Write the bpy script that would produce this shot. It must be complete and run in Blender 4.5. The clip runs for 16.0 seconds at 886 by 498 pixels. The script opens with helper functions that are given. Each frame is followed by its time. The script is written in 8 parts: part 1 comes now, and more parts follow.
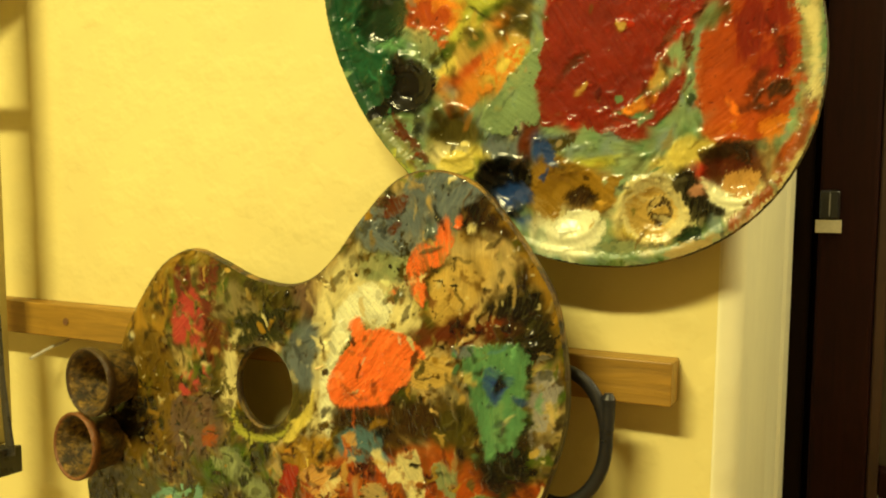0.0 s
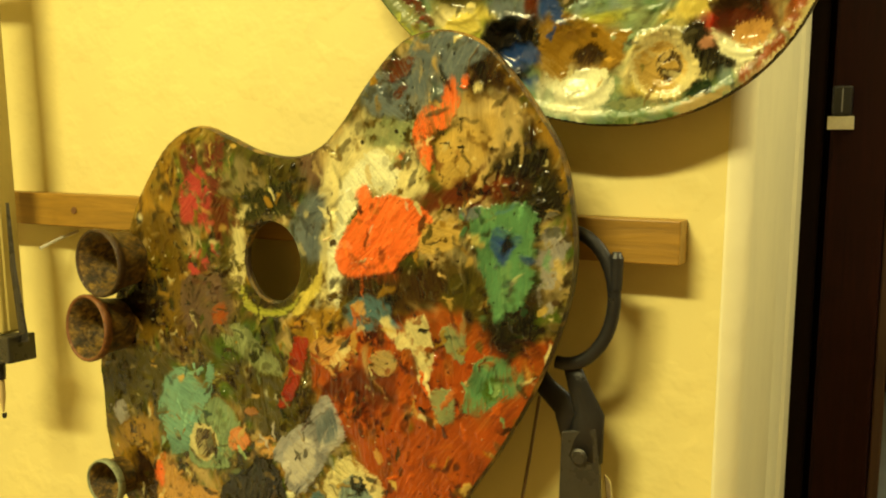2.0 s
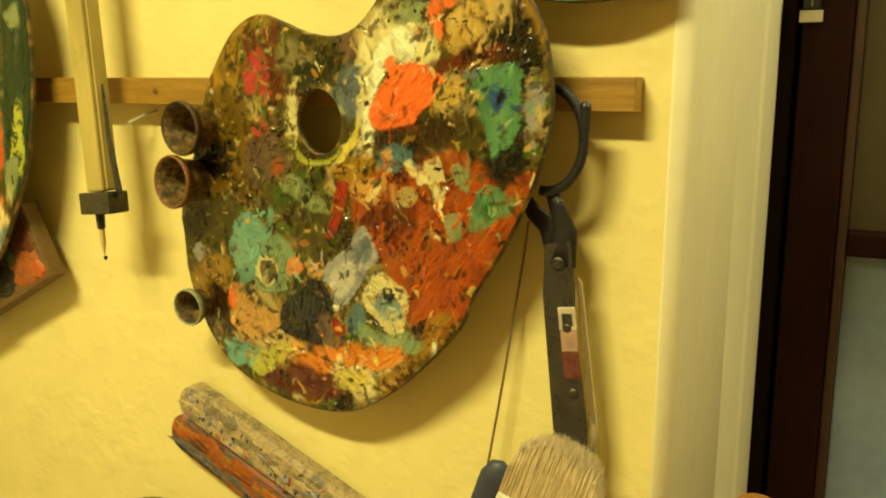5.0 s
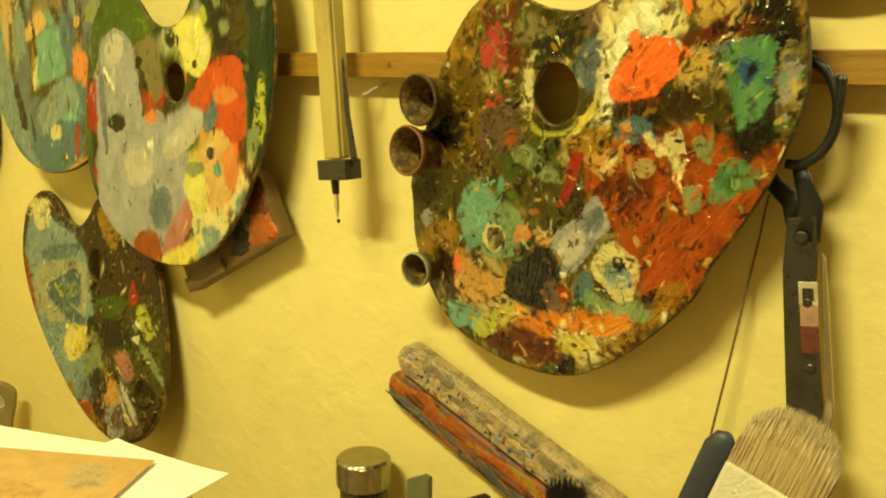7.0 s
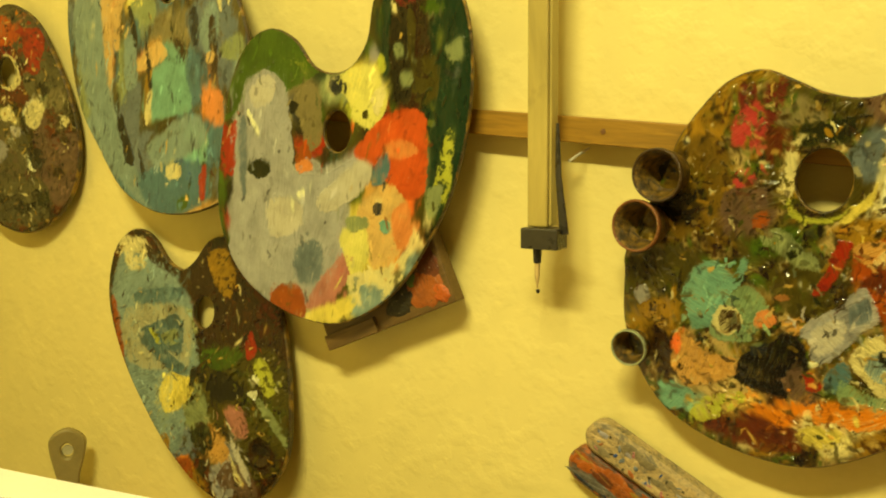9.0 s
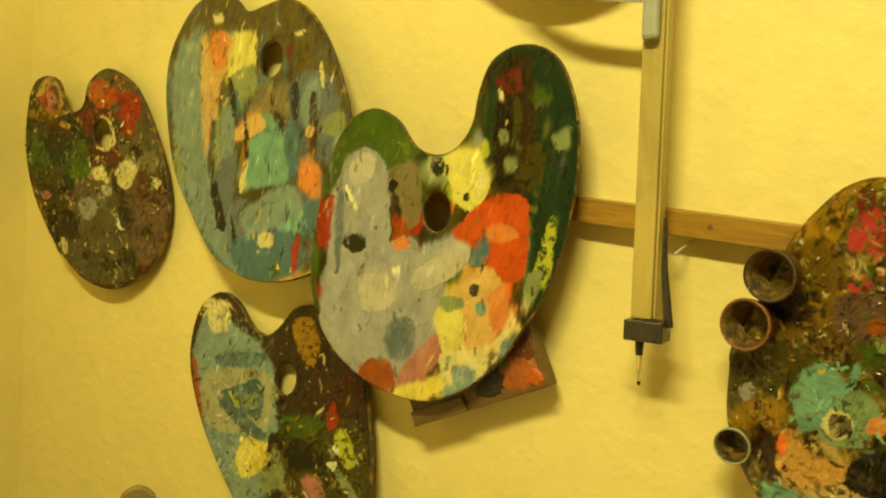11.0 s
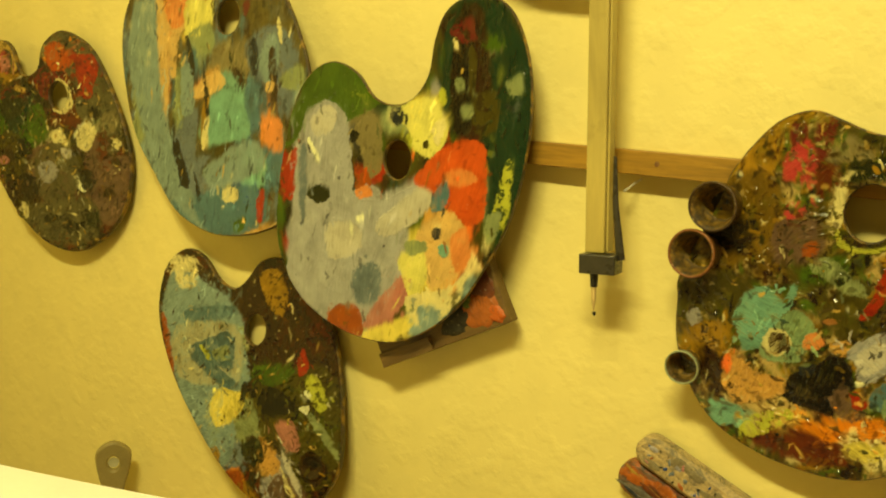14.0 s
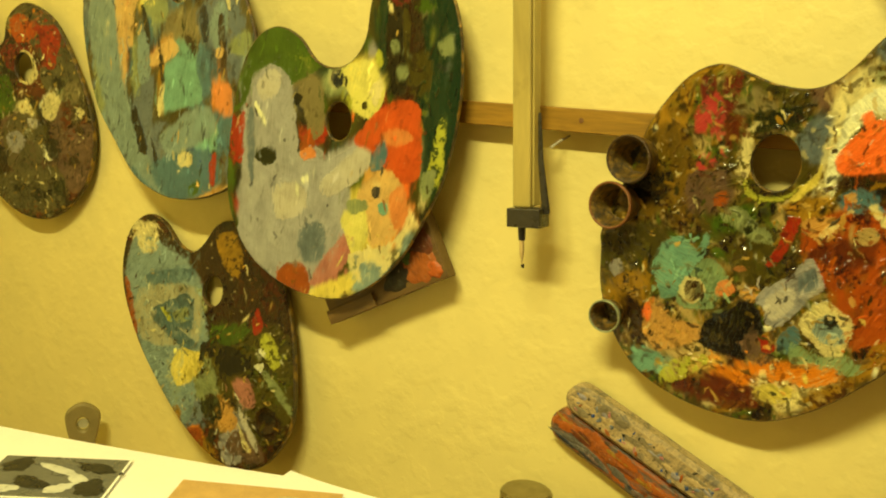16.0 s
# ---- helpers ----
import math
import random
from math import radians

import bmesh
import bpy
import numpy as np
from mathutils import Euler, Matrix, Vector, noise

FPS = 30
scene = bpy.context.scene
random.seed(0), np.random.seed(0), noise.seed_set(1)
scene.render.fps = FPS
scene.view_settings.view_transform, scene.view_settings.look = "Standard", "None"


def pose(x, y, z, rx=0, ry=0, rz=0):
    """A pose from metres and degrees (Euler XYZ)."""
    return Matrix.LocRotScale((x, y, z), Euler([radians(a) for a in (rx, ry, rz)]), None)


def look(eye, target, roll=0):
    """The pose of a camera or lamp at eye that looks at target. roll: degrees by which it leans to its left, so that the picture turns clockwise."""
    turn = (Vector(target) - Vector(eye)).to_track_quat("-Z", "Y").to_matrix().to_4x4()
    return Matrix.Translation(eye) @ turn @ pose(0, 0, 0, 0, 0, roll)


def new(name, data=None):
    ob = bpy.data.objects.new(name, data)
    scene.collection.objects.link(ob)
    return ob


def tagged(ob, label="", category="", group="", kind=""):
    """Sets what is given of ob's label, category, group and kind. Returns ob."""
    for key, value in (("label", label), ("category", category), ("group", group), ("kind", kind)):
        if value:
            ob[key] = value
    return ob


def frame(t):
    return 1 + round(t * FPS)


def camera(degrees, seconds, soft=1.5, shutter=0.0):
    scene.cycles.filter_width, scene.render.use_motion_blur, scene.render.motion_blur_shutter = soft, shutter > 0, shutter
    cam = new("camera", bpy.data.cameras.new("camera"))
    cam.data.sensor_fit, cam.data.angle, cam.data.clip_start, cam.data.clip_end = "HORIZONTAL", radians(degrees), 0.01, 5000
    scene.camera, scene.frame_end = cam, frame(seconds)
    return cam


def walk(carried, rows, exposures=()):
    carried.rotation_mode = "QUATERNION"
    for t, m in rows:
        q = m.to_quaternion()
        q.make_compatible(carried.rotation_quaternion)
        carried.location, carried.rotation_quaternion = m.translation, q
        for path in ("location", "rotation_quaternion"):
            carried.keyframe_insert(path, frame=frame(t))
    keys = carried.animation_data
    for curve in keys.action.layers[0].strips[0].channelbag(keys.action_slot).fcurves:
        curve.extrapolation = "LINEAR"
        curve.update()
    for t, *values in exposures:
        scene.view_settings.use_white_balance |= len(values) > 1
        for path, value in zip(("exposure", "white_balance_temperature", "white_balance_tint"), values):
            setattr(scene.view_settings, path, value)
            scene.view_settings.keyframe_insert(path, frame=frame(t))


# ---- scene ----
cam = camera(54.0, 16.0, 2.0)
PATH = [
    (0, (0.098, -0.621, 1.443), (-0.724, 1.201, 1.375), 1.8),
    (0.5, (0.095, -0.621, 1.433), (-0.711, 1.206, 1.332), 2.2),
    (1, (0.095, -0.616, 1.414), (-0.705, 1.212, 1.269), 2.1),
    (1.5, (0.093, -0.609, 1.403), (-0.739, 1.199, 1.207), 1.4),
    (2, (0.101, -0.62, 1.383), (-0.734, 1.187, 1.196), 1.2),
    (2.5, (0.111, -0.633, 1.366), (-0.759, 1.159, 1.185), 0.7),
    (3, (0.12, -0.655, 1.363), (-0.738, 1.142, 1.172), 0.6),
    (3.5, (0.127, -0.686, 1.348), (-0.712, 1.114, 1.108), 1.0),
    (6, (0.231, -0.812, 1.33), (-0.829, 0.832, 0.915), 0.5),
    (6.5, (0.197, -0.807, 1.338), (-0.962, 0.764, 0.902), 0.5),
    (7, (0.138, -0.862, 1.324), (-1.019, 0.721, 0.93), 0.7),
    (7.5, (0.063, -0.922, 1.326), (-1.007, 0.72, 0.929), -1.0),
    (8, (-0.04, -0.972, 1.35), (-1.066, 0.695, 0.938), -0.2),
    (8.5, (-0.116, -0.991, 1.355), (-1.13, 0.693, 0.986), 1.2),
    (9, (-0.173, -0.996, 1.373), (-1.207, 0.678, 1.012), 3.4),
    (9.5, (-0.213, -1.007, 1.392), (-1.294, 0.636, 1.028), 3.4),
    (10, (-0.23, -1.03, 1.388), (-1.347, 0.606, 1.11), 5.8),
    (12.5, (-0.256, -1.061, 1.451), (-1.351, 0.598, 1.229), 4.5),
    (13, (-0.249, -1.079, 1.437), (-1.325, 0.596, 1.246), 5.4),
    (13.5, (-0.245, -1.101, 1.416), (-1.279, 0.591, 1.152), 4.9),
    (14, (-0.224, -1.099, 1.392), (-1.236, 0.594, 1.063), 3.9),
    (14.5, (-0.208, -1.103, 1.379), (-1.223, 0.586, 1.04), 3.2),
    (15, (-0.193, -1.113, 1.377), (-1.196, 0.584, 1.044), 3.2),
    (15.5, (-0.172, -1.121, 1.367), (-1.147, 0.598, 1.055), 3.3),
    (16, (-0.115, -1.085, 1.369), (-1.136, 0.595, 1.0), 3.4),
]
walk(cam, [(t, look(eye, target, roll)) for t, eye, target, roll in PATH],
     [(0, -0.05, 6150, 17), (3.5, 0.07, 6150, 16), (6, 0.10, 6100, 12), (9, -0.06, 6350, 10), (12.5, -0.19, 6600, 10), (16, -0.08, 6300, 9)])

# ---- light ----
world = bpy.data.worlds.new("room_dark")
world.use_nodes = True
world.node_tree.nodes["Background"].inputs[0].default_value = (0.9, 0.75, 0.5, 1)
world.node_tree.nodes["Background"].inputs[1].default_value = 0.015
scene.world = world


def area_lamp(name, at, target, sx, sy, watts, colour):
    data = bpy.data.lights.new(name, "AREA")
    data.shape, data.size, data.size_y, data.energy, data.color = "RECTANGLE", sx, sy, watts, colour
    ob = new(name, data)
    ob.matrix_world = look(at, target)
    return ob


# one warm fluorescent fitting under the ceiling, above the work table
area_lamp("tube_light", (-0.50, -1.70, 2.88), (-0.50, -1.00, 0.0), 0.9, 0.14, 83.0, (1.0, 0.885, 0.345))
# weaker second lamp before the door, beyond the corner; added to brighten the reveal
area_lamp("reveal_fill_light", (1.35, 0.22, 2.70), (0.1, 0.2, 1.0), 0.5, 0.5, 21.0, (1.0, 0.92, 0.44))
scene.view_settings.exposure = 0.0


# ---- materials ----
PAINT = {
    "coral": (0.78, 0.185, 0.04), "salmon": (0.64, 0.26, 0.1), "pink": (0.48, 0.07, 0.075), "pink2": (0.48, 0.20, 0.20),
    "crimson": (0.16, 0.022, 0.02), "cream": (0.66, 0.58, 0.36), "white": (0.80, 0.78, 0.66), "ochre": (0.34, 0.2, 0.022),
    "ochre2": (0.55, 0.38, 0.12), "olive": (0.085, 0.07, 0.012), "dark": (0.017, 0.015, 0.007), "umber": (0.05, 0.024, 0.005),
    "slate": (0.16, 0.19, 0.25), "teal": (0.13, 0.28, 0.16), "blue": (0.03, 0.08, 0.30), "navy": (0.018, 0.025, 0.045),
    "lilac": (0.32, 0.30, 0.34), "sage": (0.27, 0.30, 0.18), "sage2": (0.25, 0.34, 0.22), "cyan": (0.20, 0.37, 0.34),
    "silver": (0.37, 0.36, 0.425), "rust": (0.34, 0.090, 0.010), "orange": (0.66, 0.24, 0.012), "orangered": (0.46, 0.095, 0.008),
    "red": (0.36, 0.032, 0.006), "peach": (0.55, 0.32, 0.11), "black": (0.007, 0.007, 0.008), "mauve": (0.16, 0.1, 0.075),
    "yellow": (0.70, 0.58, 0.16), "lime": (0.46, 0.46, 0.08), "green": (0.075, 0.13, 0.012), "deepgreen": (0.018, 0.050, 0.028),
    "deepteal": (0.022, 0.11, 0.065), "skyblue": (0.24, 0.31, 0.35), "skyblue2": (0.10, 0.19, 0.27), "brownred": (0.135, 0.032, 0.006),
    "bark": (0.13, 0.1, 0.032), "rustbrown": (0.20, 0.075, 0.02),
    "tan": (0.48, 0.36, 0.18), "taupe": (0.23, 0.19, 0.11), "forest": (0.024, 0.03, 0.006), "pearl": (0.5, 0.46, 0.46),
    "pearl2": (0.38, 0.36, 0.28), "rose": (0.44, 0.2, 0.19), "butter": (0.66, 0.60, 0.22), "scarlet": (0.27, 0.028, 0.003),
    "sienna": (0.37, 0.09, 0.005), "flesh": (0.62, 0.42, 0.20), "bronze": (0.17, 0.105, 0.014), "lead": (0.115, 0.105, 0.09), "stone": (0.125, 0.108, 0.06), "scarlet2": (0.56, 0.110, 0.022), "denim": (0.10, 0.16, 0.20),
}


class Nodes:
    """A small helper round one material's node tree."""

    def __init__(self, name):
        self.mat = bpy.data.materials.new(name)
        self.mat.use_nodes = True
        self.tree = self.mat.node_tree
        self.bsdf = self.tree.nodes["Principled BSDF"]

    def add(self, kind, **values):
        n = self.tree.nodes.new(kind)
        for key, value in values.items():
            n.inputs[key].default_value = value
        return n

    def join(self, a, b):
        self.tree.links.new(a, b)

    def coords(self):
        return self.tree.nodes.new("ShaderNodeTexCoord").outputs["Object"]

    def noise(self, where, scale, detail=4.0, rough=0.6, warp=0.0):
        n = self.add("ShaderNodeTexNoise", Scale=scale, Detail=detail, Roughness=rough, Distortion=warp)
        self.join(where, n.inputs["Vector"])
        return n.outputs["Fac"]

    def ramp(self, value, stops, sharp=False):
        n = self.tree.nodes.new("ShaderNodeValToRGB")
        n.color_ramp.interpolation = "CONSTANT" if sharp else "LINEAR"
        el = n.color_ramp.elements
        el[0].position, el[1].position = stops[0][0], stops[-1][0]
        el[0].color, el[1].color = (*stops[0][1], 1), (*stops[-1][1], 1)
        for p, c in stops[1:-1]:
            e = el.new(p)
            e.color = (*c, 1)
        self.join(value, n.inputs["Fac"])
        return n.outputs["Color"]

    def mix(self, fac, a, b, blend="MIX"):
        n = self.tree.nodes.new("ShaderNodeMix")
        n.data_type, n.blend_type = "RGBA", blend
        for value, socket in ((fac, n.inputs[0]), (a, n.inputs[6]), (b, n.inputs[7])):
            if isinstance(value, (int, float)):
                socket.default_value = value
            elif isinstance(value, tuple):
                socket.default_value = (*value, 1)
            else:
                self.join(value, socket)
        return n.outputs[2]

    def maths(self, op, a, b):
        n = self.tree.nodes.new("ShaderNodeMath")
        n.operation = op
        for value, socket in ((a, n.inputs[0]), (b, n.inputs[1])):
            if isinstance(value, (int, float)):
                socket.default_value = value
            else:
                self.join(value, socket)
        return n.outputs[0]

    def bump(self, height, strength, distance):
        n = self.add("ShaderNodeBump", Strength=strength, Distance=distance)
        self.join(height, n.inputs["Height"])
        self.join(n.outputs["Normal"], self.bsdf.inputs["Normal"])

    def out(self, colour, rough, metal=0.0):
        for value, key in ((colour, "Base Color"), (rough, "Roughness")):
            if isinstance(value, float):
                self.bsdf.inputs[key].default_value = value
            elif isinstance(value, tuple):
                self.bsdf.inputs[key].default_value = (*value, 1)
            else:
                self.join(value, self.bsdf.inputs[key])
        self.bsdf.inputs["Metallic"].default_value = metal
        return self.mat


def shade(c, k):
    return tuple(min(0.9, v * k) for v in c)


MATERIALS = {}


def plain(name, colour, rough=0.5, metal=0.0, scale=40.0, vary=0.25, relief=0.3, depth=0.002):
    if name not in MATERIALS:
        n = Nodes(name)
        at = n.coords()
        big, fine = n.noise(at, scale, 3), n.noise(at, scale * 9, 5, 0.7)
        both = n.maths("ADD", n.maths("MULTIPLY", big, 0.6), n.maths("MULTIPLY", fine, 0.4))
        col = n.ramp(both, [(0.25, shade(colour, 1 - vary)), (0.5, colour), (0.75, shade(colour, 1 + vary))])
        n.bump(fine, relief, depth)
        r = n.maths("ADD", n.maths("MULTIPLY", big, 0.3), rough - 0.15)
        MATERIALS[name] = n.out(col, r, metal)
    return MATERIALS[name]


def oil_paint(key):
    """Dried oil paint: streaky, crusted, half glossy, with specks of other colours rubbed in."""
    name = "oil_paint_" + key
    if name not in MATERIALS:
        c = PAINT[key]
        n = Nodes(name)
        at = n.coords()
        stretch = n.add("ShaderNodeMapping", Scale=(1.0, 1.0, 0.45), Rotation=(0.0, 0.5, 0.0))
        n.join(at, stretch.inputs["Vector"])
        big = n.noise(at, 28, 4, 0.65, 1.2)
        streak = n.noise(stretch.outputs["Vector"], 120, 4, 0.6, 1.5)
        fine = n.noise(at, 420, 5, 0.7)
        lum = 0.3 * c[0] + 0.6 * c[1] + 0.1 * c[2]
        pale = tuple(min(0.85, 0.62 * v + 0.38 * w * max(0.25, min(1.0, lum * 3))) for v, w in zip(c, (0.9, 0.75, 0.5)))
        col = n.ramp(streak, [(0.28, shade(c, 0.5)), (0.46, c), (0.6, shade(c, 1.1)), (0.78, pale)])
        col = n.mix(n.ramp(big, [(0.52, (0, 0, 0)), (0.66, (0.75, 0.75, 0.75))]), col, shade(c, 0.62))
        specks = n.noise(at, 190, 3, 0.6, 0.5)
        col = n.mix(n.ramp(specks, [(0.66, (0, 0, 0)), (0.70, (0.8, 0.8, 0.8))]), col, (0.05, 0.04, 0.02))
        col = n.mix(n.ramp(specks, [(0.29, (0.55, 0.55, 0.55)), (0.34, (0, 0, 0))]), col, (0.58, 0.48, 0.27))
        h = n.maths("ADD", n.maths("MULTIPLY", streak, 1.0), n.maths("MULTIPLY", fine, 0.5))
        n.bump(h, 0.75, 0.0022)
        r = n.maths("ADD", n.maths("MULTIPLY", big, 0.45), 0.18)
        MATERIALS[name] = n.out(col, r)
    return MATERIALS[name]


def crust(name, keys, scale=22.0, stretch=(1.0, 1.0, 1.0), rough=0.38):
    """A mottled skin of many thin old paint layers."""
    n = Nodes(name)
    at = n.coords()
    m = n.add("ShaderNodeMapping", Scale=stretch)
    n.join(at, m.inputs["Vector"])
    a = n.noise(m.outputs["Vector"], scale, 5, 0.62, 1.0)
    b = n.noise(m.outputs["Vector"], scale * 2.7, 6, 0.7, 0.8)
    fine = n.noise(at, 380, 5, 0.7)
    k = len(keys)
    wide = [(0.30 + 0.40 * i / (k - 1), PAINT[key]) for i, key in enumerate(keys)]
    turned = [(0.30 + 0.40 * i / (k - 1), PAINT[key]) for i, key in enumerate(keys[k // 2:] + keys[:k // 2])]
    col = n.mix(n.ramp(n.noise(at, scale * 1.6, 4, 0.6), [(0.42, (0, 0, 0)), (0.58, (1, 1, 1))]), n.ramp(a, wide), n.ramp(b, turned))
    spots = n.noise(at, 150, 3, 0.65)
    col = n.mix(n.ramp(spots, [(0.64, (0, 0, 0)), (0.69, (0.7, 0.7, 0.7))]), col, (0.04, 0.03, 0.015))
    n.bump(n.maths("ADD", n.maths("MULTIPLY", b, 1.2), n.maths("MULTIPLY", fine, 0.4)), 0.8, 0.003)
    return n.out(col, n.maths("ADD", n.maths("MULTIPLY", a, 0.4), rough - 0.2))


def wall_paint(name, colour, lumps):
    n = Nodes(name)
    at = n.coords()
    cloud, mid, fine = n.noise(at, 2.2, 3), n.noise(at, 30, 3, 0.5), n.noise(at, 220, 4, 0.6)
    col = n.ramp(cloud, [(0.3, shade(colour, 0.93)), (0.7, shade(colour, 1.05))])
    col = n.mix(n.ramp(n.noise(at, 24, 4, 0.6), [(0.45, (0, 0, 0)), (0.75, (0.4, 0.4, 0.4))]), col, shade(colour, 0.86))
    bits = n.ramp(mid, [(0.46, (0, 0, 0)), (0.80, (1, 1, 1))])
    n.bump(n.maths("ADD", n.maths("MULTIPLY", bits, 1.0), n.maths("MULTIPLY", fine, 0.10)), lumps, 0.004)
    return n.out(col, 0.55)


def wood(name, colour, along=(1.0, 14.0, 14.0), rough=0.5):
    if name not in MATERIALS:
        n = Nodes(name)
        m = n.add("ShaderNodeMapping", Scale=along)
        n.join(n.coords(), m.inputs["Vector"])
        grain = n.noise(m.outputs["Vector"], 9, 6, 0.65, 0.6)
        stain = n.noise(n.coords(), 18, 4)
        col = n.ramp(grain, [(0.3, shade(colour, 0.62)), (0.55, colour), (0.75, shade(colour, 1.25))])
        col = n.mix(n.ramp(stain, [(0.58, (0, 0, 0)), (0.72, (0.5, 0.5, 0.5))]), col, shade(colour, 0.45))
        n.bump(grain, 0.35, 0.0015)
        MATERIALS[name] = n.out(col, rough)
    return MATERIALS[name]


def bristle(name, colour):
    n = Nodes(name)
    m = n.add("ShaderNodeMapping", Scale=(1.0, 1.0, 0.03))
    n.join(n.coords(), m.inputs["Vector"])
    hair = n.noise(m.outputs["Vector"], 700, 3, 0.6)
    col = n.ramp(hair, [(0.3, shade(colour, 0.7)), (0.6, colour), (0.8, shade(colour, 1.3))])
    n.bump(hair, 1.0, 0.002)
    return n.out(col, 0.6)


WALL = wall_paint("cream_wall_paint", (0.79, 0.68, 0.26), 0.26)
SMOOTH = wall_paint("smooth_offwhite_paint", (0.86, 0.81, 0.54), 0.14)
# for unseen walls: brownish so that less light bounces back
FAR_WALL = wall_paint("dark_unseen_wall_paint", (0.36, 0.28, 0.16), 0.2)
CEIL = wall_paint("ceiling_paint", (0.78, 0.74, 0.62), 0.2)
FLOOR = wood("floor_wood", (0.22, 0.13, 0.07), (14.0, 1.0, 14.0))
BATTEN = wood("batten_wood", (0.33, 0.18, 0.016))
DOOR = wood("dark_door_wood", (0.018, 0.0032, 0.001), (14.0, 14.0, 1.0), 0.6)
DOOR_DARK = wood("door_frame_wood", (0.010, 0.0032, 0.001), (14.0, 14.0, 1.0), 0.65)
BEAM = wood("yellowed_beam_wood", (0.44, 0.35, 0.10), (1.5, 1.5, 0.3), 0.42)
for m in (DOOR, DOOR_DARK):
    m.node_tree.nodes["Principled BSDF"].inputs["Specular IOR Level"].default_value = 0.12
STEEL = plain("worn_grey_steel", (0.36, 0.36, 0.34), 0.42, 0.8, 60)
DARK_STEEL = plain("blued_dark_steel", (0.07, 0.065, 0.055), 0.30, 0.6, 60, 0.3)
BLACK = plain("black_enamel", (0.015, 0.015, 0.017), 0.32, 0.0, 50)
CHROME = plain("chrome", (0.75, 0.74, 0.70), 0.16, 1.0, 30, 0.1, 0.05)
PAPER = plain("white_paper", (0.84, 0.83, 0.78), 0.7, 0.0, 12, 0.05, 0.1, 0.0006)


# ---- mesh helpers ----
def part(name, bm, material, parent=None, label="", at=None, smooth=False):
    me = bpy.data.meshes.new(name)
    bmesh.ops.recalc_face_normals(bm, faces=bm.faces[:])
    for f in bm.faces:
        f.smooth = smooth
    bm.to_mesh(me)
    bm.free()
    me.materials.append(material)
    ob = new(name, me)
    if at is not None:
        ob.matrix_basis = at
    if parent is not None:
        ob.parent = parent
    if label:
        tagged(ob, label)
    return ob


def thing(name, at, label, category, group="", kind=""):
    ob = new(name)
    ob.empty_display_size = 0.02
    ob.matrix_basis = at
    return tagged(ob, label, category, group, kind)


def box(x0, x1, y0, y1, z0, z1, bevel=0.0):
    bm = bmesh.new()
    bmesh.ops.create_cube(bm, size=1.0)
    for v in bm.verts:
        v.co = Vector(((x0 + x1) / 2 + v.co.x * (x1 - x0), (y0 + y1) / 2 + v.co.y * (y1 - y0), (z0 + z1) / 2 + v.co.z * (z1 - z0)))
    if bevel:
        bmesh.ops.bevel(bm, geom=bm.edges[:], offset=bevel, segments=2, affect="EDGES", profile=0.5)
    return bm


def lathe(profile, n=32):
    """Turned round the z axis; profile: (radius, height) pairs."""
    bm = bmesh.new()
    rings = []
    for r, z in profile:
        if r < 1e-6:
            rings.append([bm.verts.new((0, 0, z))])
        else:
            rings.append([bm.verts.new((r * math.cos(2 * math.pi * k / n), r * math.sin(2 * math.pi * k / n), z)) for k in range(n)])
    for a, b in zip(rings, rings[1:]):
        for k in range(n):
            j = (k + 1) % n
            quad = [a[k % len(a)], a[j % len(a)], b[j % len(b)], b[k % len(b)]]
            face = list(dict.fromkeys(quad))
            if len(face) > 2:
                bm.faces.new(face)
    return bm


def sweep(path, radius, n=10, flat=1.0):
    """A round or flattened bar along a path of points; radius may be one number or one for each point."""
    bm = bmesh.new()
    pts = [Vector(p) for p in path]
    radii = radius if isinstance(radius, (list, tuple)) else [radius] * len(pts)
    rings = []
    for i, p in enumerate(pts):
        d = (pts[min(i + 1, len(pts) - 1)] - pts[max(i - 1, 0)]).normalized()
        side = d.cross(Vector((0, 1, 0)))
        side = side.normalized() if side.length > 1e-4 else Vector((1, 0, 0))
        up = side.cross(d).normalized()
        rings.append([bm.verts.new(p + radii[i] * (math.cos(2 * math.pi * k / n) * side + flat * math.sin(2 * math.pi * k / n) * up)) for k in range(n)])
    for a, b in zip(rings, rings[1:]):
        for k in range(n):
            bm.faces.new((a[k], a[(k + 1) % n], b[(k + 1) % n], b[k]))
    bm.faces.new(rings[0])
    bm.faces.new(rings[-1])
    return bm


def closed_curve(points, steps=5):
    """A smooth closed line through the points."""
    out, n = [], len(points)
    for i in range(n):
        p0, p1, p2, p3 = (Vector(points[(i + k) % n]) for k in (-1, 0, 1, 2))
        for s in range(steps):
            t = s / steps
            out.append(0.5 * (2 * p1 + (p2 - p0) * t + (2 * p0 - 5 * p1 + 4 * p2 - p3) * t * t + (3 * p1 - p0 - 3 * p2 + p3) * t ** 3))
    return out


def inset_line(line, d):
    n, out = len(line), []
    area = sum(line[i].x * line[(i + 1) % n].y - line[(i + 1) % n].x * line[i].y for i in range(n))
    sign = 1 if area > 0 else -1
    for i in range(n):
        t = (line[(i + 1) % n] - line[i - 1]).normalized()
        out.append(line[i] + sign * d * Vector((-t.y, t.x)))
    return out


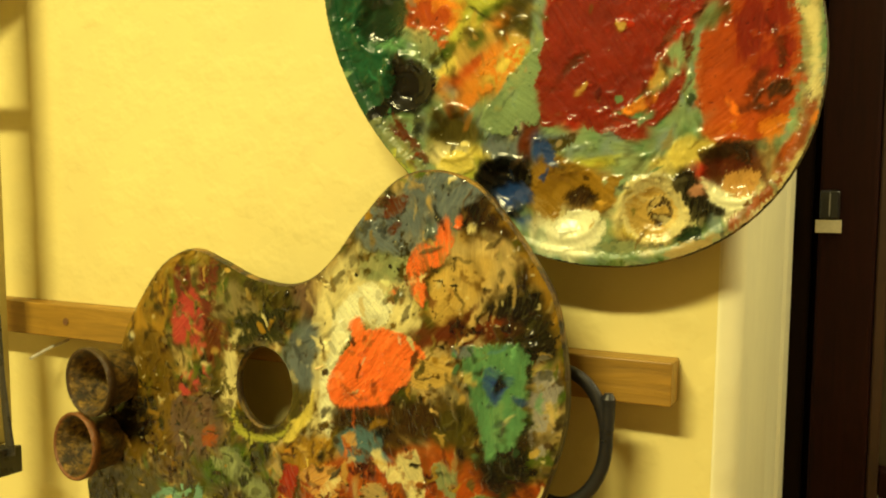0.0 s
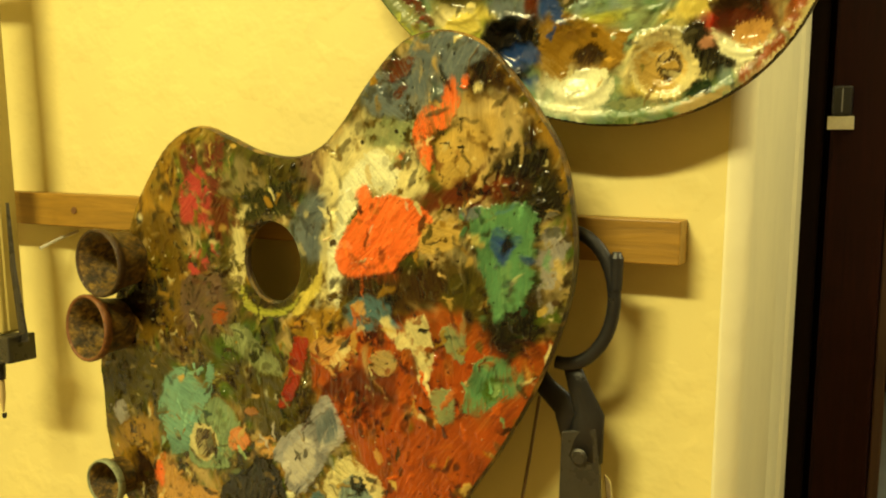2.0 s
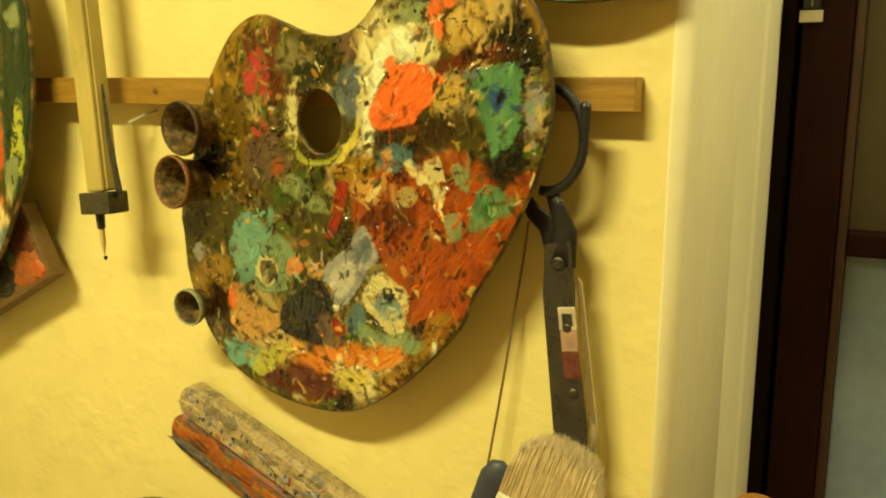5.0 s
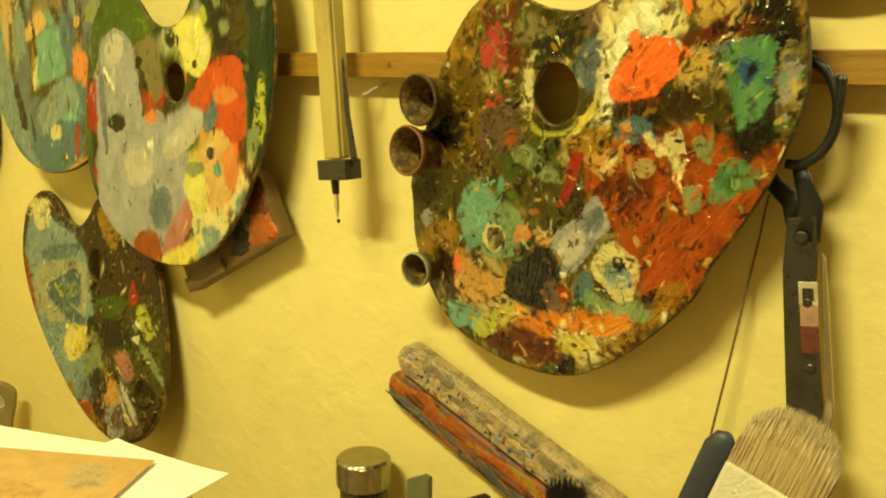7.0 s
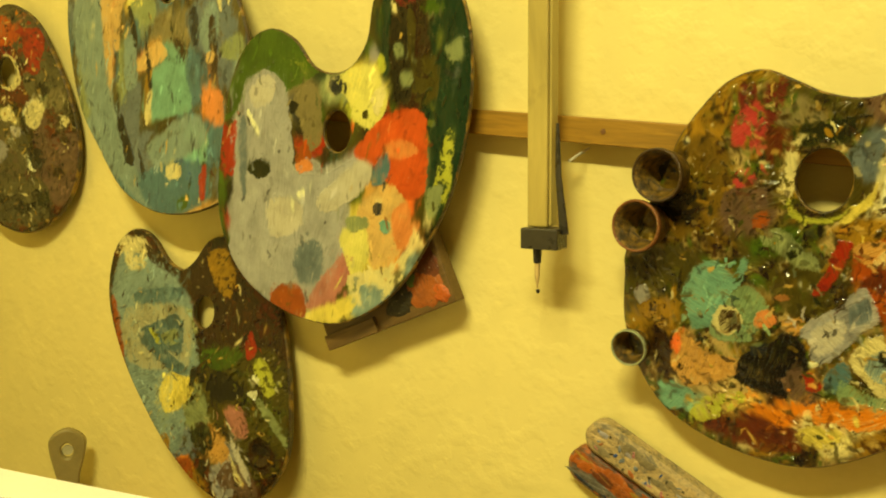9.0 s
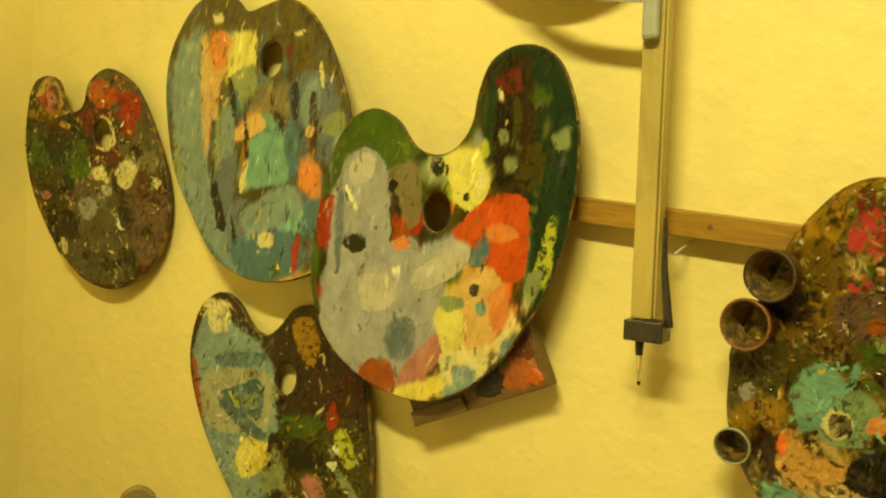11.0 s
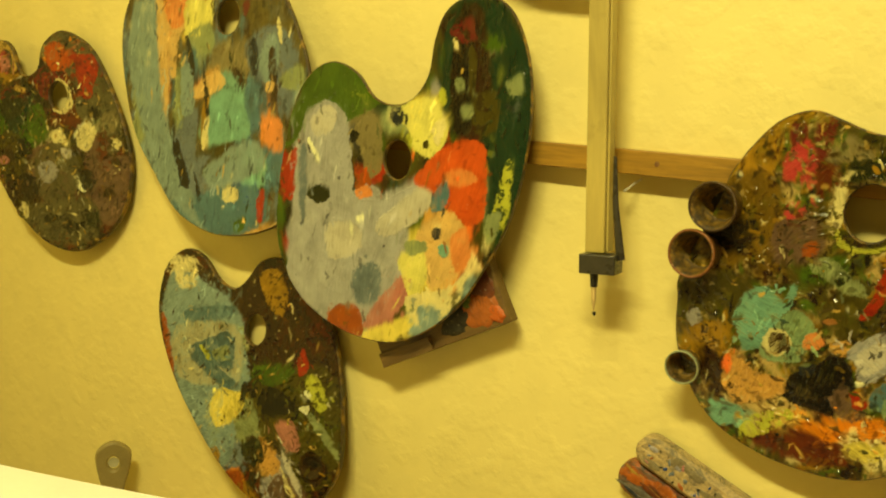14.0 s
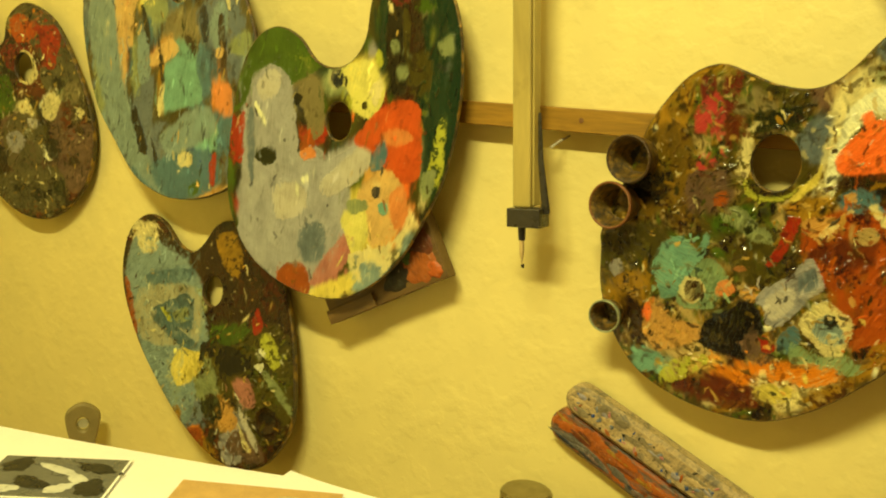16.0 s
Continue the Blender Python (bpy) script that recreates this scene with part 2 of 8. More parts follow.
def board(line, thick, holes=(), round_off=0.0015):
    """A flat board in the x-z plane with a rounded front edge, its front towards -y."""
    bm = bmesh.new()
    loops = [(line, 1)] + [(h, -1) for h in holes]
    fronts, backs = [], []
    for pts, way in loops:
        inner = inset_line(pts, round_off * way)
        rows = [[bm.verts.new((p.x, y, p.y)) for p in q] for q, y in ((pts, thick / 2), (pts, -thick / 2 + round_off), (inner, -thick / 2))]
        for a, b in zip(rows, rows[1:]):
            for k in range(len(pts)):
                j = (k + 1) % len(pts)
                bm.faces.new((a[k], a[j], b[j], b[k]))
        backs.append(rows[0])
        fronts.append(rows[2])
    for group in (fronts, backs):
        edges = [bm.edges.get((r[k], r[(k + 1) % len(r)])) for r in group for k in range(len(r))]
        bmesh.ops.triangle_fill(bm, use_beauty=True, use_dissolve=False, edges=edges)
    return bm


def clump(bm, x, z, w, h, turn, lift, high, seed, n=30, rings=(0.4, 0.75, 0.93, 1.0), ragged=0.2, surface=0.0):
    """One ragged, slightly domed dab in the x-z plane, its top towards -y."""
    c, s = math.cos(turn), math.sin(turn)
    edge = []
    for k in range(n):
        a = 2 * math.pi * k / n
        q = Vector((math.cos(a), math.sin(a), seed * 3.7))
        edge.append(1 + ragged * (1.3 * noise.noise(q * 1.3) + 0.9 * noise.noise(q * 3.1) + 0.7 * noise.noise(q * 7.0)))
    centre = bm.verts.new((x, surface - lift - high, z))
    rows = []
    for r in rings:
        row = []
        for k in range(n):
            a = 2 * math.pi * k / n
            u, v = w * edge[k] * r * math.cos(a), h * edge[k] * r * math.sin(a)
            px, pz = x + u * c - v * s, z + u * s + v * c
            bumpy = 0.75 + 0.9 * noise.noise(Vector((px * 130, seed, pz * 130)))
            top = (lift + high * (1 - r ** 5) * max(0.25, bumpy)) if r < 1 else -0.0004
            row.append(bm.verts.new((px, surface - top, pz)))
        rows.append(row)
    for k in range(n):
        bm.faces.new((centre, rows[0][k], rows[0][(k + 1) % n]))
    for a, b in zip(rows, rows[1:]):
        for k in range(n):
            j = (k + 1) % n
            bm.faces.new((a[k], b[k], b[j], a[j]))


# ---- room ----
CORNER, BACK, FLOORZ, WALLY, WESTX = 0.042, 0.62, -0.16, 0.012, -2.075


def slab(name, x0, x1, y0, y1, z0, z1, material, label, category):
    return tagged(part(name, box(x0, x1, y0, y1, z0, z1), material), label, category, kind="structure")


slab("floor", -2.7, 2.3, -3.2, 1.0, FLOORZ - 0.1, FLOORZ, FLOOR, "brown wooden floor of the studio", "floor")
slab("ceiling", -2.7, 2.3, -3.2, 1.0, 3.0, 3.1, CEIL, "plain off-white painted ceiling", "ceiling")
slab("wall_west", -2.7, WESTX, -3.2, 0.2, FLOORZ, 3.0, WALL, "cream painted side wall", "wall")
# unseen east and south walls, kept brownish to weaken bounced light
slab("wall_east", 2.1, 2.3, -3.2, 1.0, FLOORZ, 3.0, FAR_WALL, "unseen side wall, brownish to cut bounced light", "wall")
slab("wall_south", WESTX, 2.1, -3.2, -3.0, FLOORZ, 3.0, FAR_WALL, "unseen back wall, brownish to cut bounced light", "wall")
slab("wall_north", WESTX, CORNER - 0.0172, WALLY, 0.2, FLOORZ, 3.0, WALL, "warm cream wall with lumpy paint texture, hung with palettes", "wall")
slab("wall_door", 0.62, 2.1, BACK, 0.8, FLOORZ, 3.0, SMOOTH, "off-white wall beside the dark door", "wall")


def reveal():
    """The smooth rounded end of the wall and the side that runs back to the door."""
    bm = bmesh.new()
    r = 0.018
    prof = [(CORNER - r, WALLY)] + [(CORNER - r + r * math.sin(a), WALLY + r - r * math.cos(a)) for a in (math.pi / 2 * k / 8 for k in range(1, 9))]
    prof += [(CORNER + 0.001, 0.30), (CORNER + 0.002, BACK - 0.16), (CORNER + 0.006, BACK - 0.15), (CORNER + 0.005, BACK - 0.001), (-0.25, BACK - 0.001), (-0.25, 0.20), (CORNER - r, 0.20)]
    low = [bm.verts.new((x, y, FLOORZ)) for x, y in prof]
    top = [bm.verts.new((x, y, 3.0)) for x, y in prof]
    for k in range(len(prof)):
        j = (k + 1) % len(prof)
        bm.faces.new((low[k], low[j], top[j], top[k]))
    bm.faces.new(low)
    bm.faces.new(top)
    ob = part("wall_corner", bm, SMOOTH)
    for k, f in enumerate(ob.data.polygons):
        f.use_smooth = k < 9
    return tagged(ob, "smooth off-white rounded wall corner running back to the door", "wall", kind="structure")


reveal()


def dark_door():
    d = tagged(part("door_1", box(-0.25, 0.62, BACK + 0.045, BACK + 0.075, FLOORZ, 3.0), DOOR_DARK), "dark brown wooden door with a glazed lower part", "door", kind="structure")
    part("door_frame", box(-0.25, 0.070, BACK, BACK + 0.044, FLOORZ, 3.0, 0.004), DOOR_DARK, d, "near-black door frame")
    part("stile", box(0.077, 0.145, BACK - 0.015, BACK + 0.044, FLOORZ, 3.0, 0.005), DOOR, d)
    part("glazing_bead", box(0.146, 0.160, BACK - 0.006, BACK + 0.044, FLOORZ, 3.0, 0.003), wood("bead_wood", (0.05, 0.02, 0.007), (14.0, 14.0, 1.0)), d)
    part("rail", box(0.161, 0.5, BACK - 0.006, BACK + 0.044, 1.104, 1.140, 0.003), DOOR, d)
    glass = plain("bluish_dim_glass", (0.22, 0.30, 0.42), 0.12, 0.0, 6, 0.25, 0.05)
    part("pane", box(0.161, 0.5, BACK + 0.02, BACK + 0.03, 1.141, 2.0), plain("dark_glass_pane", (0.06, 0.05, 0.03), 0.12, 0.0, 6, 0.25, 0.05), d)
    part("pane", box(0.161, 0.5, BACK + 0.02, BACK + 0.03, 0.5, 1.103), glass, d, "bluish grey window pane")
    part("stile", box(0.501, 0.619, BACK - 0.015, BACK + 0.044, FLOORZ, 3.0, 0.005), DOOR, d)
    part("catch_plate", box(0.073, 0.104, BACK - 0.022, BACK - 0.0155, 1.441, 1.458, 0.001), plain("pale_catch_metal", (0.62, 0.58, 0.42), 0.4, 0.3), d, "small pale metal catch plate")
    part("catch_bolt", box(0.077, 0.101, BACK - 0.024, BACK - 0.0155, 1.459, 1.496, 0.003), BLACK, d, "small black bolt")
    part("catch_pin", box(0.0883, 0.0897, BACK - 0.027, BACK - 0.0245, 1.463, 1.492), STEEL, d)


dark_door()


def batten():
    b = tagged(part("batten", box(-1.50, 0.0, -0.017, WALLY - 0.0002, 1.319, 1.35, 0.0012), BATTEN), "orange-brown wooden batten screwed along the wall", "batten")
    for x in (-1.0, -0.565):
        part("screw", lathe([(0.0, 0.0), (0.003, 0.0), (0.0035, 0.0008), (0.0, 0.0012)], 10), plain("rusty_screw", (0.20, 0.10, 0.04), 0.5, 0.3), b, at=pose(x, -0.0171, 1.335, 90, 0, 0))
    return b


batten()
tagged(part("nail", sweep([(-0.593, 0.0125, 1.312), (-0.597, -0.008, 1.305), (-0.601, -0.026, 1.297)], [0.0016, 0.0016, 0.0018], 8), plain("bright_nail", (0.7, 0.68, 0.6), 0.35, 0.3)), "bright steel nail driven into the wall under the batten", "nail")


# ---- palettes ----
THICK = 0.006
COUNT = {}


def spline(text, steps=4):
    v = [float(s) / 100 for s in text.split()]
    return closed_curve([Vector((v[i], v[i + 1])) for i in range(0, len(v), 2)], steps)


def ring(cx, cz, rx, rz, n=36, rough=0.0):
    return [Vector((cx + rx * math.cos(2 * math.pi * k / n) * (1 + rough * math.sin(5 * k)), cz + rz * math.sin(2 * math.pi * k / n))) for k in range(n)]


def lattice(u, v, seed):
    """Smooth noise in 0..1 over arrays of coordinates."""
    i, k = np.floor(u).astype(np.int64), np.floor(v).astype(np.int64)
    fu, fv = u - i, v - k
    fu, fv = fu * fu * (3 - 2 * fu), fv * fv * (3 - 2 * fv)

    def h(a, c):
        x = (a * 374761393 + c * 668265263 + int(seed) * 2246822519) & 0xFFFFFFFF
        x = ((x ^ (x >> 13)) * 1274126177) & 0xFFFFFFFF
        return ((x ^ (x >> 16)) & 0xFFFF) / 65535.0

    return (h(i, k) * (1 - fu) + h(i + 1, k) * fu) * (1 - fv) + (h(i, k + 1) * (1 - fu) + h(i + 1, k + 1) * fu) * fv


def layers(u, v, seed, octaves=4, fall=0.55):
    total, weight, amount = 0.0, 0.0, 1.0
    for o in range(octaves):
        total = total + amount * lattice(u * 2 ** o + 17.3 * o, v * 2 ** o - 9.1 * o, seed + o)
        weight, amount = weight + amount, amount * fall
    return total / weight


def step(x):
    x = np.clip(x, 0, 1)
    return x * x * (3 - 2 * x)


def inside_all(u, v, line):
    hit = np.zeros(u.shape, bool)
    n = len(line)
    for i in range(n):
        a, c = line[i], line[(i + 1) % n]
        if a.y != c.y:
            hit ^= ((a.y > v) != (c.y > v)) & (u < (c.x - a.x) * (v - a.y) / (c.y - a.y) + a.x)
    return hit


STROKES, SHAPES, HOLLOWS, WASHES, PATCHES = {}, {}, {}, {}, {}


def palette(at, line, holes, ground, label, group="palettes on the wall", seed=1, grain=0.0011, drag=1.0, smears=260, rough=1.0, deep=0.0, rim=False):
    pal = thing("paint_palette", at, label, "palette", group)
    STROKES[pal.name], HOLLOWS[pal.name], WASHES[pal.name], PATCHES[pal.name] = [], [], [], []
    SHAPES[pal.name] = (line, holes, ground, seed, grain, drag, smears, rough, deep, rim)
    return pal


def daub(pal, key, x, z, w, h, turn, crisp=0.0):
    STROKES[pal.name].append((PAINT[key], x / 100, z / 100, w / 100, h / 100, radians(turn), crisp))


def wash(pal, key, outline):
    """A broad area of thin colour that the later paint is worked into; its outline in centimetres."""
    WASHES[pal.name].append((PAINT[key], spline(outline, 3), 0.006, 0.3))


def patch(pal, key, outline, soft=0.1, wear=0.1):
    """A patch of thick paint laid on with a knife; a few paint in shade and gleams; soft: how far its edge feathers, in
    centimetres; wear: how much of it is rubbed off.
    """
    PATCHES[pal.name].append((PAINT[key], spline(outline, 3), soft / 100, wear))


def edge_distance(u, v, line):
    """The distance to a closed line, positive inside it."""
    far = np.full(u.shape, 1.0)
    for a, c in zip(line, line[1:] + line[:1]):
        dx, dz = c.x - a.x, c.y - a.y
        t = np.clip(((u - a.x) * dx + (v - a.y) * dz) / (dx * dx + dz * dz + 1e-12), 0, 1)
        far = np.minimum(far, np.hypot(u - a.x - t * dx, v - a.y - t * dz))
    return np.where(inside_all(u, v, line), far, -far)


def well(pal, key, x, z, r, second="", down=-0.35, size=0.6):
    """A round mixing well pressed into the palette, with old paint in it."""
    HOLLOWS[pal.name].append((x / 100, z / 100, r / 100))
    daub(pal, key, x, z, r * 1.06, r * 1.02, 12 * (x % 7))
    if second:
        daub(pal, second, x, z + down * r, r * size * 1.25, r * size, 8 * (x % 5), 0.5)


def dragged(field, theta, reach):
    """Blurs a field along the direction theta at each place, as a brush or knife drags wet paint."""
    j, i = np.indices(theta.shape)
    c, s = np.cos(theta), np.sin(theta)
    total = 0.0
    for k in range(-reach, reach + 1):
        total = total + field[np.clip(np.rint(j + k * s).astype(int), 0, theta.shape[0] - 1), np.clip(np.rint(i + k * c).astype(int), 0, theta.shape[1] - 1)]
    return total / (2 * reach + 1)


def skin_mesh(name, cell, U, V, height, colour, gloss, pal, label):
    index = -np.ones(U.shape, np.int64)
    used = np.zeros(U.shape, bool)
    used[:-1, :-1] |= cell
    used[1:, :-1] |= cell
    used[:-1, 1:] |= cell
    used[1:, 1:] |= cell
    index[used] = np.arange(used.sum())
    quads = np.stack([index[:-1, :-1][cell], index[:-1, 1:][cell], index[1:, 1:][cell], index[1:, :-1][cell]], -1)
    if not len(quads):
        return
    verts = np.stack([U[used], -THICK / 2 - np.maximum(height[used], 0.0003), V[used]], -1)
    me = bpy.data.meshes.new(name)
    me.vertices.add(len(verts))
    me.vertices.foreach_set("co", verts.ravel())
    me.loops.add(quads.size)
    me.loops.foreach_set("vertex_index", quads.ravel())
    me.polygons.add(len(quads))
    me.polygons.foreach_set("loop_start", np.arange(0, quads.size, 4))
    me.polygons.foreach_set("use_smooth", np.ones(len(quads), bool))
    me.update(calc_edges=True)
    attr = me.color_attributes.new("pigment", "FLOAT_COLOR", "POINT")
    attr.data.foreach_set("color", np.concatenate([np.clip(colour[used], 0.003, 0.86), gloss[used][:, None]], 1).astype(np.float32).ravel())
    me.materials.append(MATERIALS["pigment_skin"])
    skin = new(name, me)
    skin.parent = pal
    if label:
        tagged(skin, label)


def finish(pal):
    """The wooden board and its skin of oil paint, laid on stroke by stroke, dragged and blended wet, with real relief."""
    line, holes, ground, seed, grain, drag, smears, rough, deep, rim = SHAPES[pal.name]
    cuts = [ring(x, z, 0.9 * q, 0.9 * q, 28) for x, z, q in HOLLOWS[pal.name]] if deep else []
    part("board", board(line, THICK + deep, list(holes) + cuts), MATERIALS["board_edge"], pal, at=pose(0, -deep / 2, 0))
    xs, zs = [p.x for p in line], [p.y for p in line]
    gu, gv = np.arange(min(xs), max(xs), grain), np.arange(min(zs), max(zs), grain)
    U, V = np.meshgrid(gu, gv)
    # old mixed layers underneath
    c = layers(U * 75 + 9, V * 75 * drag, seed * 17, 4, 0.6)
    a = layers(U * 30 + 5, V * 30 * drag, seed * 11, 4, 0.6)
    pick = np.zeros(U.shape + (3,)) + np.array(PAINT[ground[0]])
    for q, key in enumerate(ground[1:] + ground[1:]):
        size = (38, 62, 110)[q % 3]
        m = step((layers(U * size + 3 * q, V * size * drag - q, seed * 13 + 31 * q, 4, 0.55) - 0.53) * 6)[..., None] * 0.9
        pick = pick * (1 - m) + np.array(PAINT[key]) * m
    fine = layers(U * 420, V * 420, seed * 29, 3)
    colour = pick * (0.90 + 0.2 * fine)[..., None]
    height = 0.0004 + 0.0013 * c
    gloss = 0.08 + 0.30 * a
    wu = 0.020 * (layers(U * 45, V * 45, seed + 101) - 0.5) + 0.009 * (layers(U * 160, V * 160, seed + 151, 3) - 0.5)
    wv = 0.020 * (layers(U * 45, V * 45, seed + 202) - 0.5) + 0.009 * (layers(U * 160, V * 160, seed + 252, 3) - 0.5)
    swell = layers(U * 50, V * 50, seed + 303, 2, 0.4)
    for n, (rgb, x, z, w, h, turn, crisp) in enumerate(STROKES[pal.name]):
        pad = 1.5 * max(w, h) + 0.006
        i0, i1 = np.searchsorted(gu, (x - pad, x + pad))
        j0, j1 = np.searchsorted(gv, (z - pad, z + pad))
        if i1 - i0 < 2 or j1 - j0 < 2:
            continue
        s = np.s_[j0:j1, i0:i1]
        size = min(w, h)
        push = min(1.0, size / 0.014)
        du, dv = U[s] + push * wu[s] - x, V[s] + push * wv[s] - z
        cu, cv = du * math.cos(turn) + dv * math.sin(turn), -du * math.sin(turn) + dv * math.cos(turn)
        bent = cv / (h * np.clip(1 + 0.38 * math.sin(n * 2.4) * cu / w, 0.5, 1.5))
        p = 1.8 + 1.4 * ((n * 31) % 9) / 9
        r = (np.abs(cu / w) ** p + np.abs(bent) ** p) ** (1 / p)
        along, across = (cu, cv) if w > h else (cv, cu)
        bristles = layers(along * 22 + n, across * 200 + 3 * n, seed + 7 * n, 3, 0.45)
        broken = layers(U[s] * 170 + n, V[s] * 170, seed + 5 * n, 3, 0.55)
        soft = 0.0024 if crisp else 0.0030 + 0.0060 * ((n * 29) % 7) / 7
        edge = (1.04 - r) * size / soft + 0.9 * (broken - 0.5) + 1.0 * (bristles - 0.5)
        alpha = step(edge + 0.4)
        mixed = 0.80 + 0.20 * step((bristles - 0.22) * 3)
        tone = 0.72 + 0.42 * bristles + 0.6 * (layers(U[s] * 45 + n, V[s] * 45, seed + n, 3) - 0.42)
        body = np.array(rgb)[None, None] * tone[..., None]
        pale = step((bristles - 0.66) * 4)[..., None] * 0.10
        body = body * (1 - pale) + pale * (0.35 * np.array(rgb) + 0.65 * np.array((0.62, 0.54, 0.36)) * min(1.0, 0.25 + 2.2 * max(rgb)))
        al = (alpha * mixed)[..., None]
        colour[s] = colour[s] * (1 - al) + body * al
        thick = 0.0004 + 0.0008 * ((n * 37) % 11) / 11
        ridge = np.exp(-((r - 0.95) * size / 0.0020) ** 2) * 0.0004 * step((broken - 0.35) * 4)
        height[s] = height[s] * (1 - 0.7 * alpha) + alpha * (thick + 0.00025 * (bristles - 0.4) + 0.0007 * (swell[s] - 0.5) + ridge)
        gloss[s] = gloss[s] * (1 - alpha) + alpha * (0.02 + 0.30 * ((n * 53) % 13) / 13)
    def window(shape, pad):
        xs, zs = [p.x for p in shape], [p.y for p in shape]
        i0, i1 = np.searchsorted(gu, (min(xs) - pad, max(xs) + pad))
        j0, j1 = np.searchsorted(gv, (min(zs) - pad, max(zs) + pad))
        return np.s_[j0:j1, i0:i1] if i1 - i0 > 1 and j1 - j0 > 1 else None

    # broad washes
    for n, (rgb, shape, soft, wear) in enumerate(WASHES[pal.name]):
        s = window(shape, 0.016)
        if s is None:
            continue
        d = edge_distance(U[s] + 0.7 * wu[s], V[s] + 0.7 * wv[s], shape)
        alpha = step(d / soft + 0.5) * (1 - wear * step((layers(U[s] * 90 + n, V[s] * 90, seed + 11 * n, 3) - 0.5) * 6))
        tone = 0.75 + 0.5 * layers(U[s] * 60 - n, V[s] * 60 * drag, seed + 13 * n, 3)
        colour[s] = colour[s] * (1 - alpha[..., None]) + np.array(rgb) * (alpha * tone)[..., None]
    # short smears: paint picked up at one spot and dragged to another
    rnd = random.Random(seed * 7)
    for n in range(smears):
        x, z = rnd.uniform(gu[0], gu[-1]), rnd.uniform(gv[0], gv[-1])
        i, j = int((x - gu[0]) / grain), int((z - gv[0]) / grain)
        rgb = colour[min(j, len(gv) - 1), min(i, len(gu) - 1)] * rnd.choice((0.35, 0.6, 0.85, 1.0, 1.2, 1.5))
        if rnd.random() < 0.28:
            rgb = np.array(PAINT[rnd.choice(ground + ["cream", "dark", "umber", "white", "black", "ochre2"])])
        w, h = rnd.uniform(0.003, 0.012), rnd.uniform(0.0012, 0.0042)
        turn = rnd.gauss(1.2, 0.9)
        x, z = x + rnd.uniform(-0.014, 0.014), z + rnd.uniform(-0.014, 0.014)
        i0, i1 = np.searchsorted(gu, (x - 0.018, x + 0.018))
        j0, j1 = np.searchsorted(gv, (z - 0.018, z + 0.018))
        if i1 - i0 < 2 or j1 - j0 < 2:
            continue
        s = np.s_[j0:j1, i0:i1]
        du, dv = U[s] + 0.5 * wu[s] - x, V[s] + 0.5 * wv[s] - z
        cu, cv = du * math.cos(turn) + dv * math.sin(turn), -du * math.sin(turn) + dv * math.cos(turn)
        r = np.sqrt((cu / w) ** 2 + (cv / h) ** 2)
        alpha = step((1.1 - r) * 1.7 + 0.6 * (fine[s] - 0.5)) * rnd.uniform(0.45, 1.0)
        colour[s] = colour[s] * (1 - alpha[..., None]) + rgb * alpha[..., None]
        height[s] = height[s] + alpha * rnd.uniform(-0.0001, 0.0007) * rough
        gloss[s] = gloss[s] * (1 - alpha) + alpha * rnd.uniform(0.0, 0.2)
    # wet blending along a wandering direction, with the fine furrows it leaves
    theta = 1.4 + (4.5 if drag == 1.0 else 1.4) * (layers(U * 14, V * 14, seed + 601, 2) - 0.5)
    reach = max(2, int((0.0040 if drag == 1.0 else 0.0070) / grain))
    amount = (0.35 + 0.65 * step((layers(U * 20, V * 20, seed + 602, 2) - 0.35) * 4))[..., None]
    colour = colour * (1 - amount) + amount * dragged(dragged(colour, theta, reach), theta + 0.5, max(1, reach // 2))
    furrows = dragged(np.random.default_rng(seed).random(U.shape), theta, reach * 2)
    furrows = (furrows - furrows.mean()) / furrows.std()
    height = dragged(height, theta, 1) + (0.00004 + 0.00006 * rough) * furrows
    colour = colour * (1 + 0.05 * np.clip(furrows, -2, 2))[..., None]
    # torn skins and lumps that catch the light
    t = layers(U * 190, V * 190, seed + 500, 2, 0.5)
    lumps = step((t - 0.58) * 5) * step((layers(U * 26, V * 26, seed + 501, 3) - 0.48) * 7) * rough
    lumps = dragged(lumps, theta, max(1, int(0.0026 / grain)))
    height = height + 0.0028 * lumps
    gloss = gloss * (1 - 0.85 * lumps)
    # crisp flakes of dry paint lying on the blended skin
    for n, key in enumerate(("dark", "cream", "umber")):
        flake = step((layers(U * 150 + 7 * n + 60 * wu, V * 150 + 60 * wv, seed + 800 + 9 * n, 3, 0.6) - 0.72) * 14)
        flake = flake * step((layers(U * 32 - n, V * 32, seed + 860 + n, 2) - 0.54) * 8) * (0.35 if key == "cream" else 0.8) * rough * rough
        flake = np.minimum(flake, 1.0)
        colour = colour * (1 - flake[..., None]) + np.array(PAINT[key]) * flake[..., None]
        height = height + 0.0003 * flake
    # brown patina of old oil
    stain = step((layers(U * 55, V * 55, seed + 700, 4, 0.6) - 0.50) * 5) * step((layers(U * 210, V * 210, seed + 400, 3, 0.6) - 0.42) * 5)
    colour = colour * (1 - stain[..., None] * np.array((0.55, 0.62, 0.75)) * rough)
    # thick patches laid on last, each with its own knife marks, raised lip and rubbed places
    streaks = np.random.default_rng(seed + 3).random(U.shape)
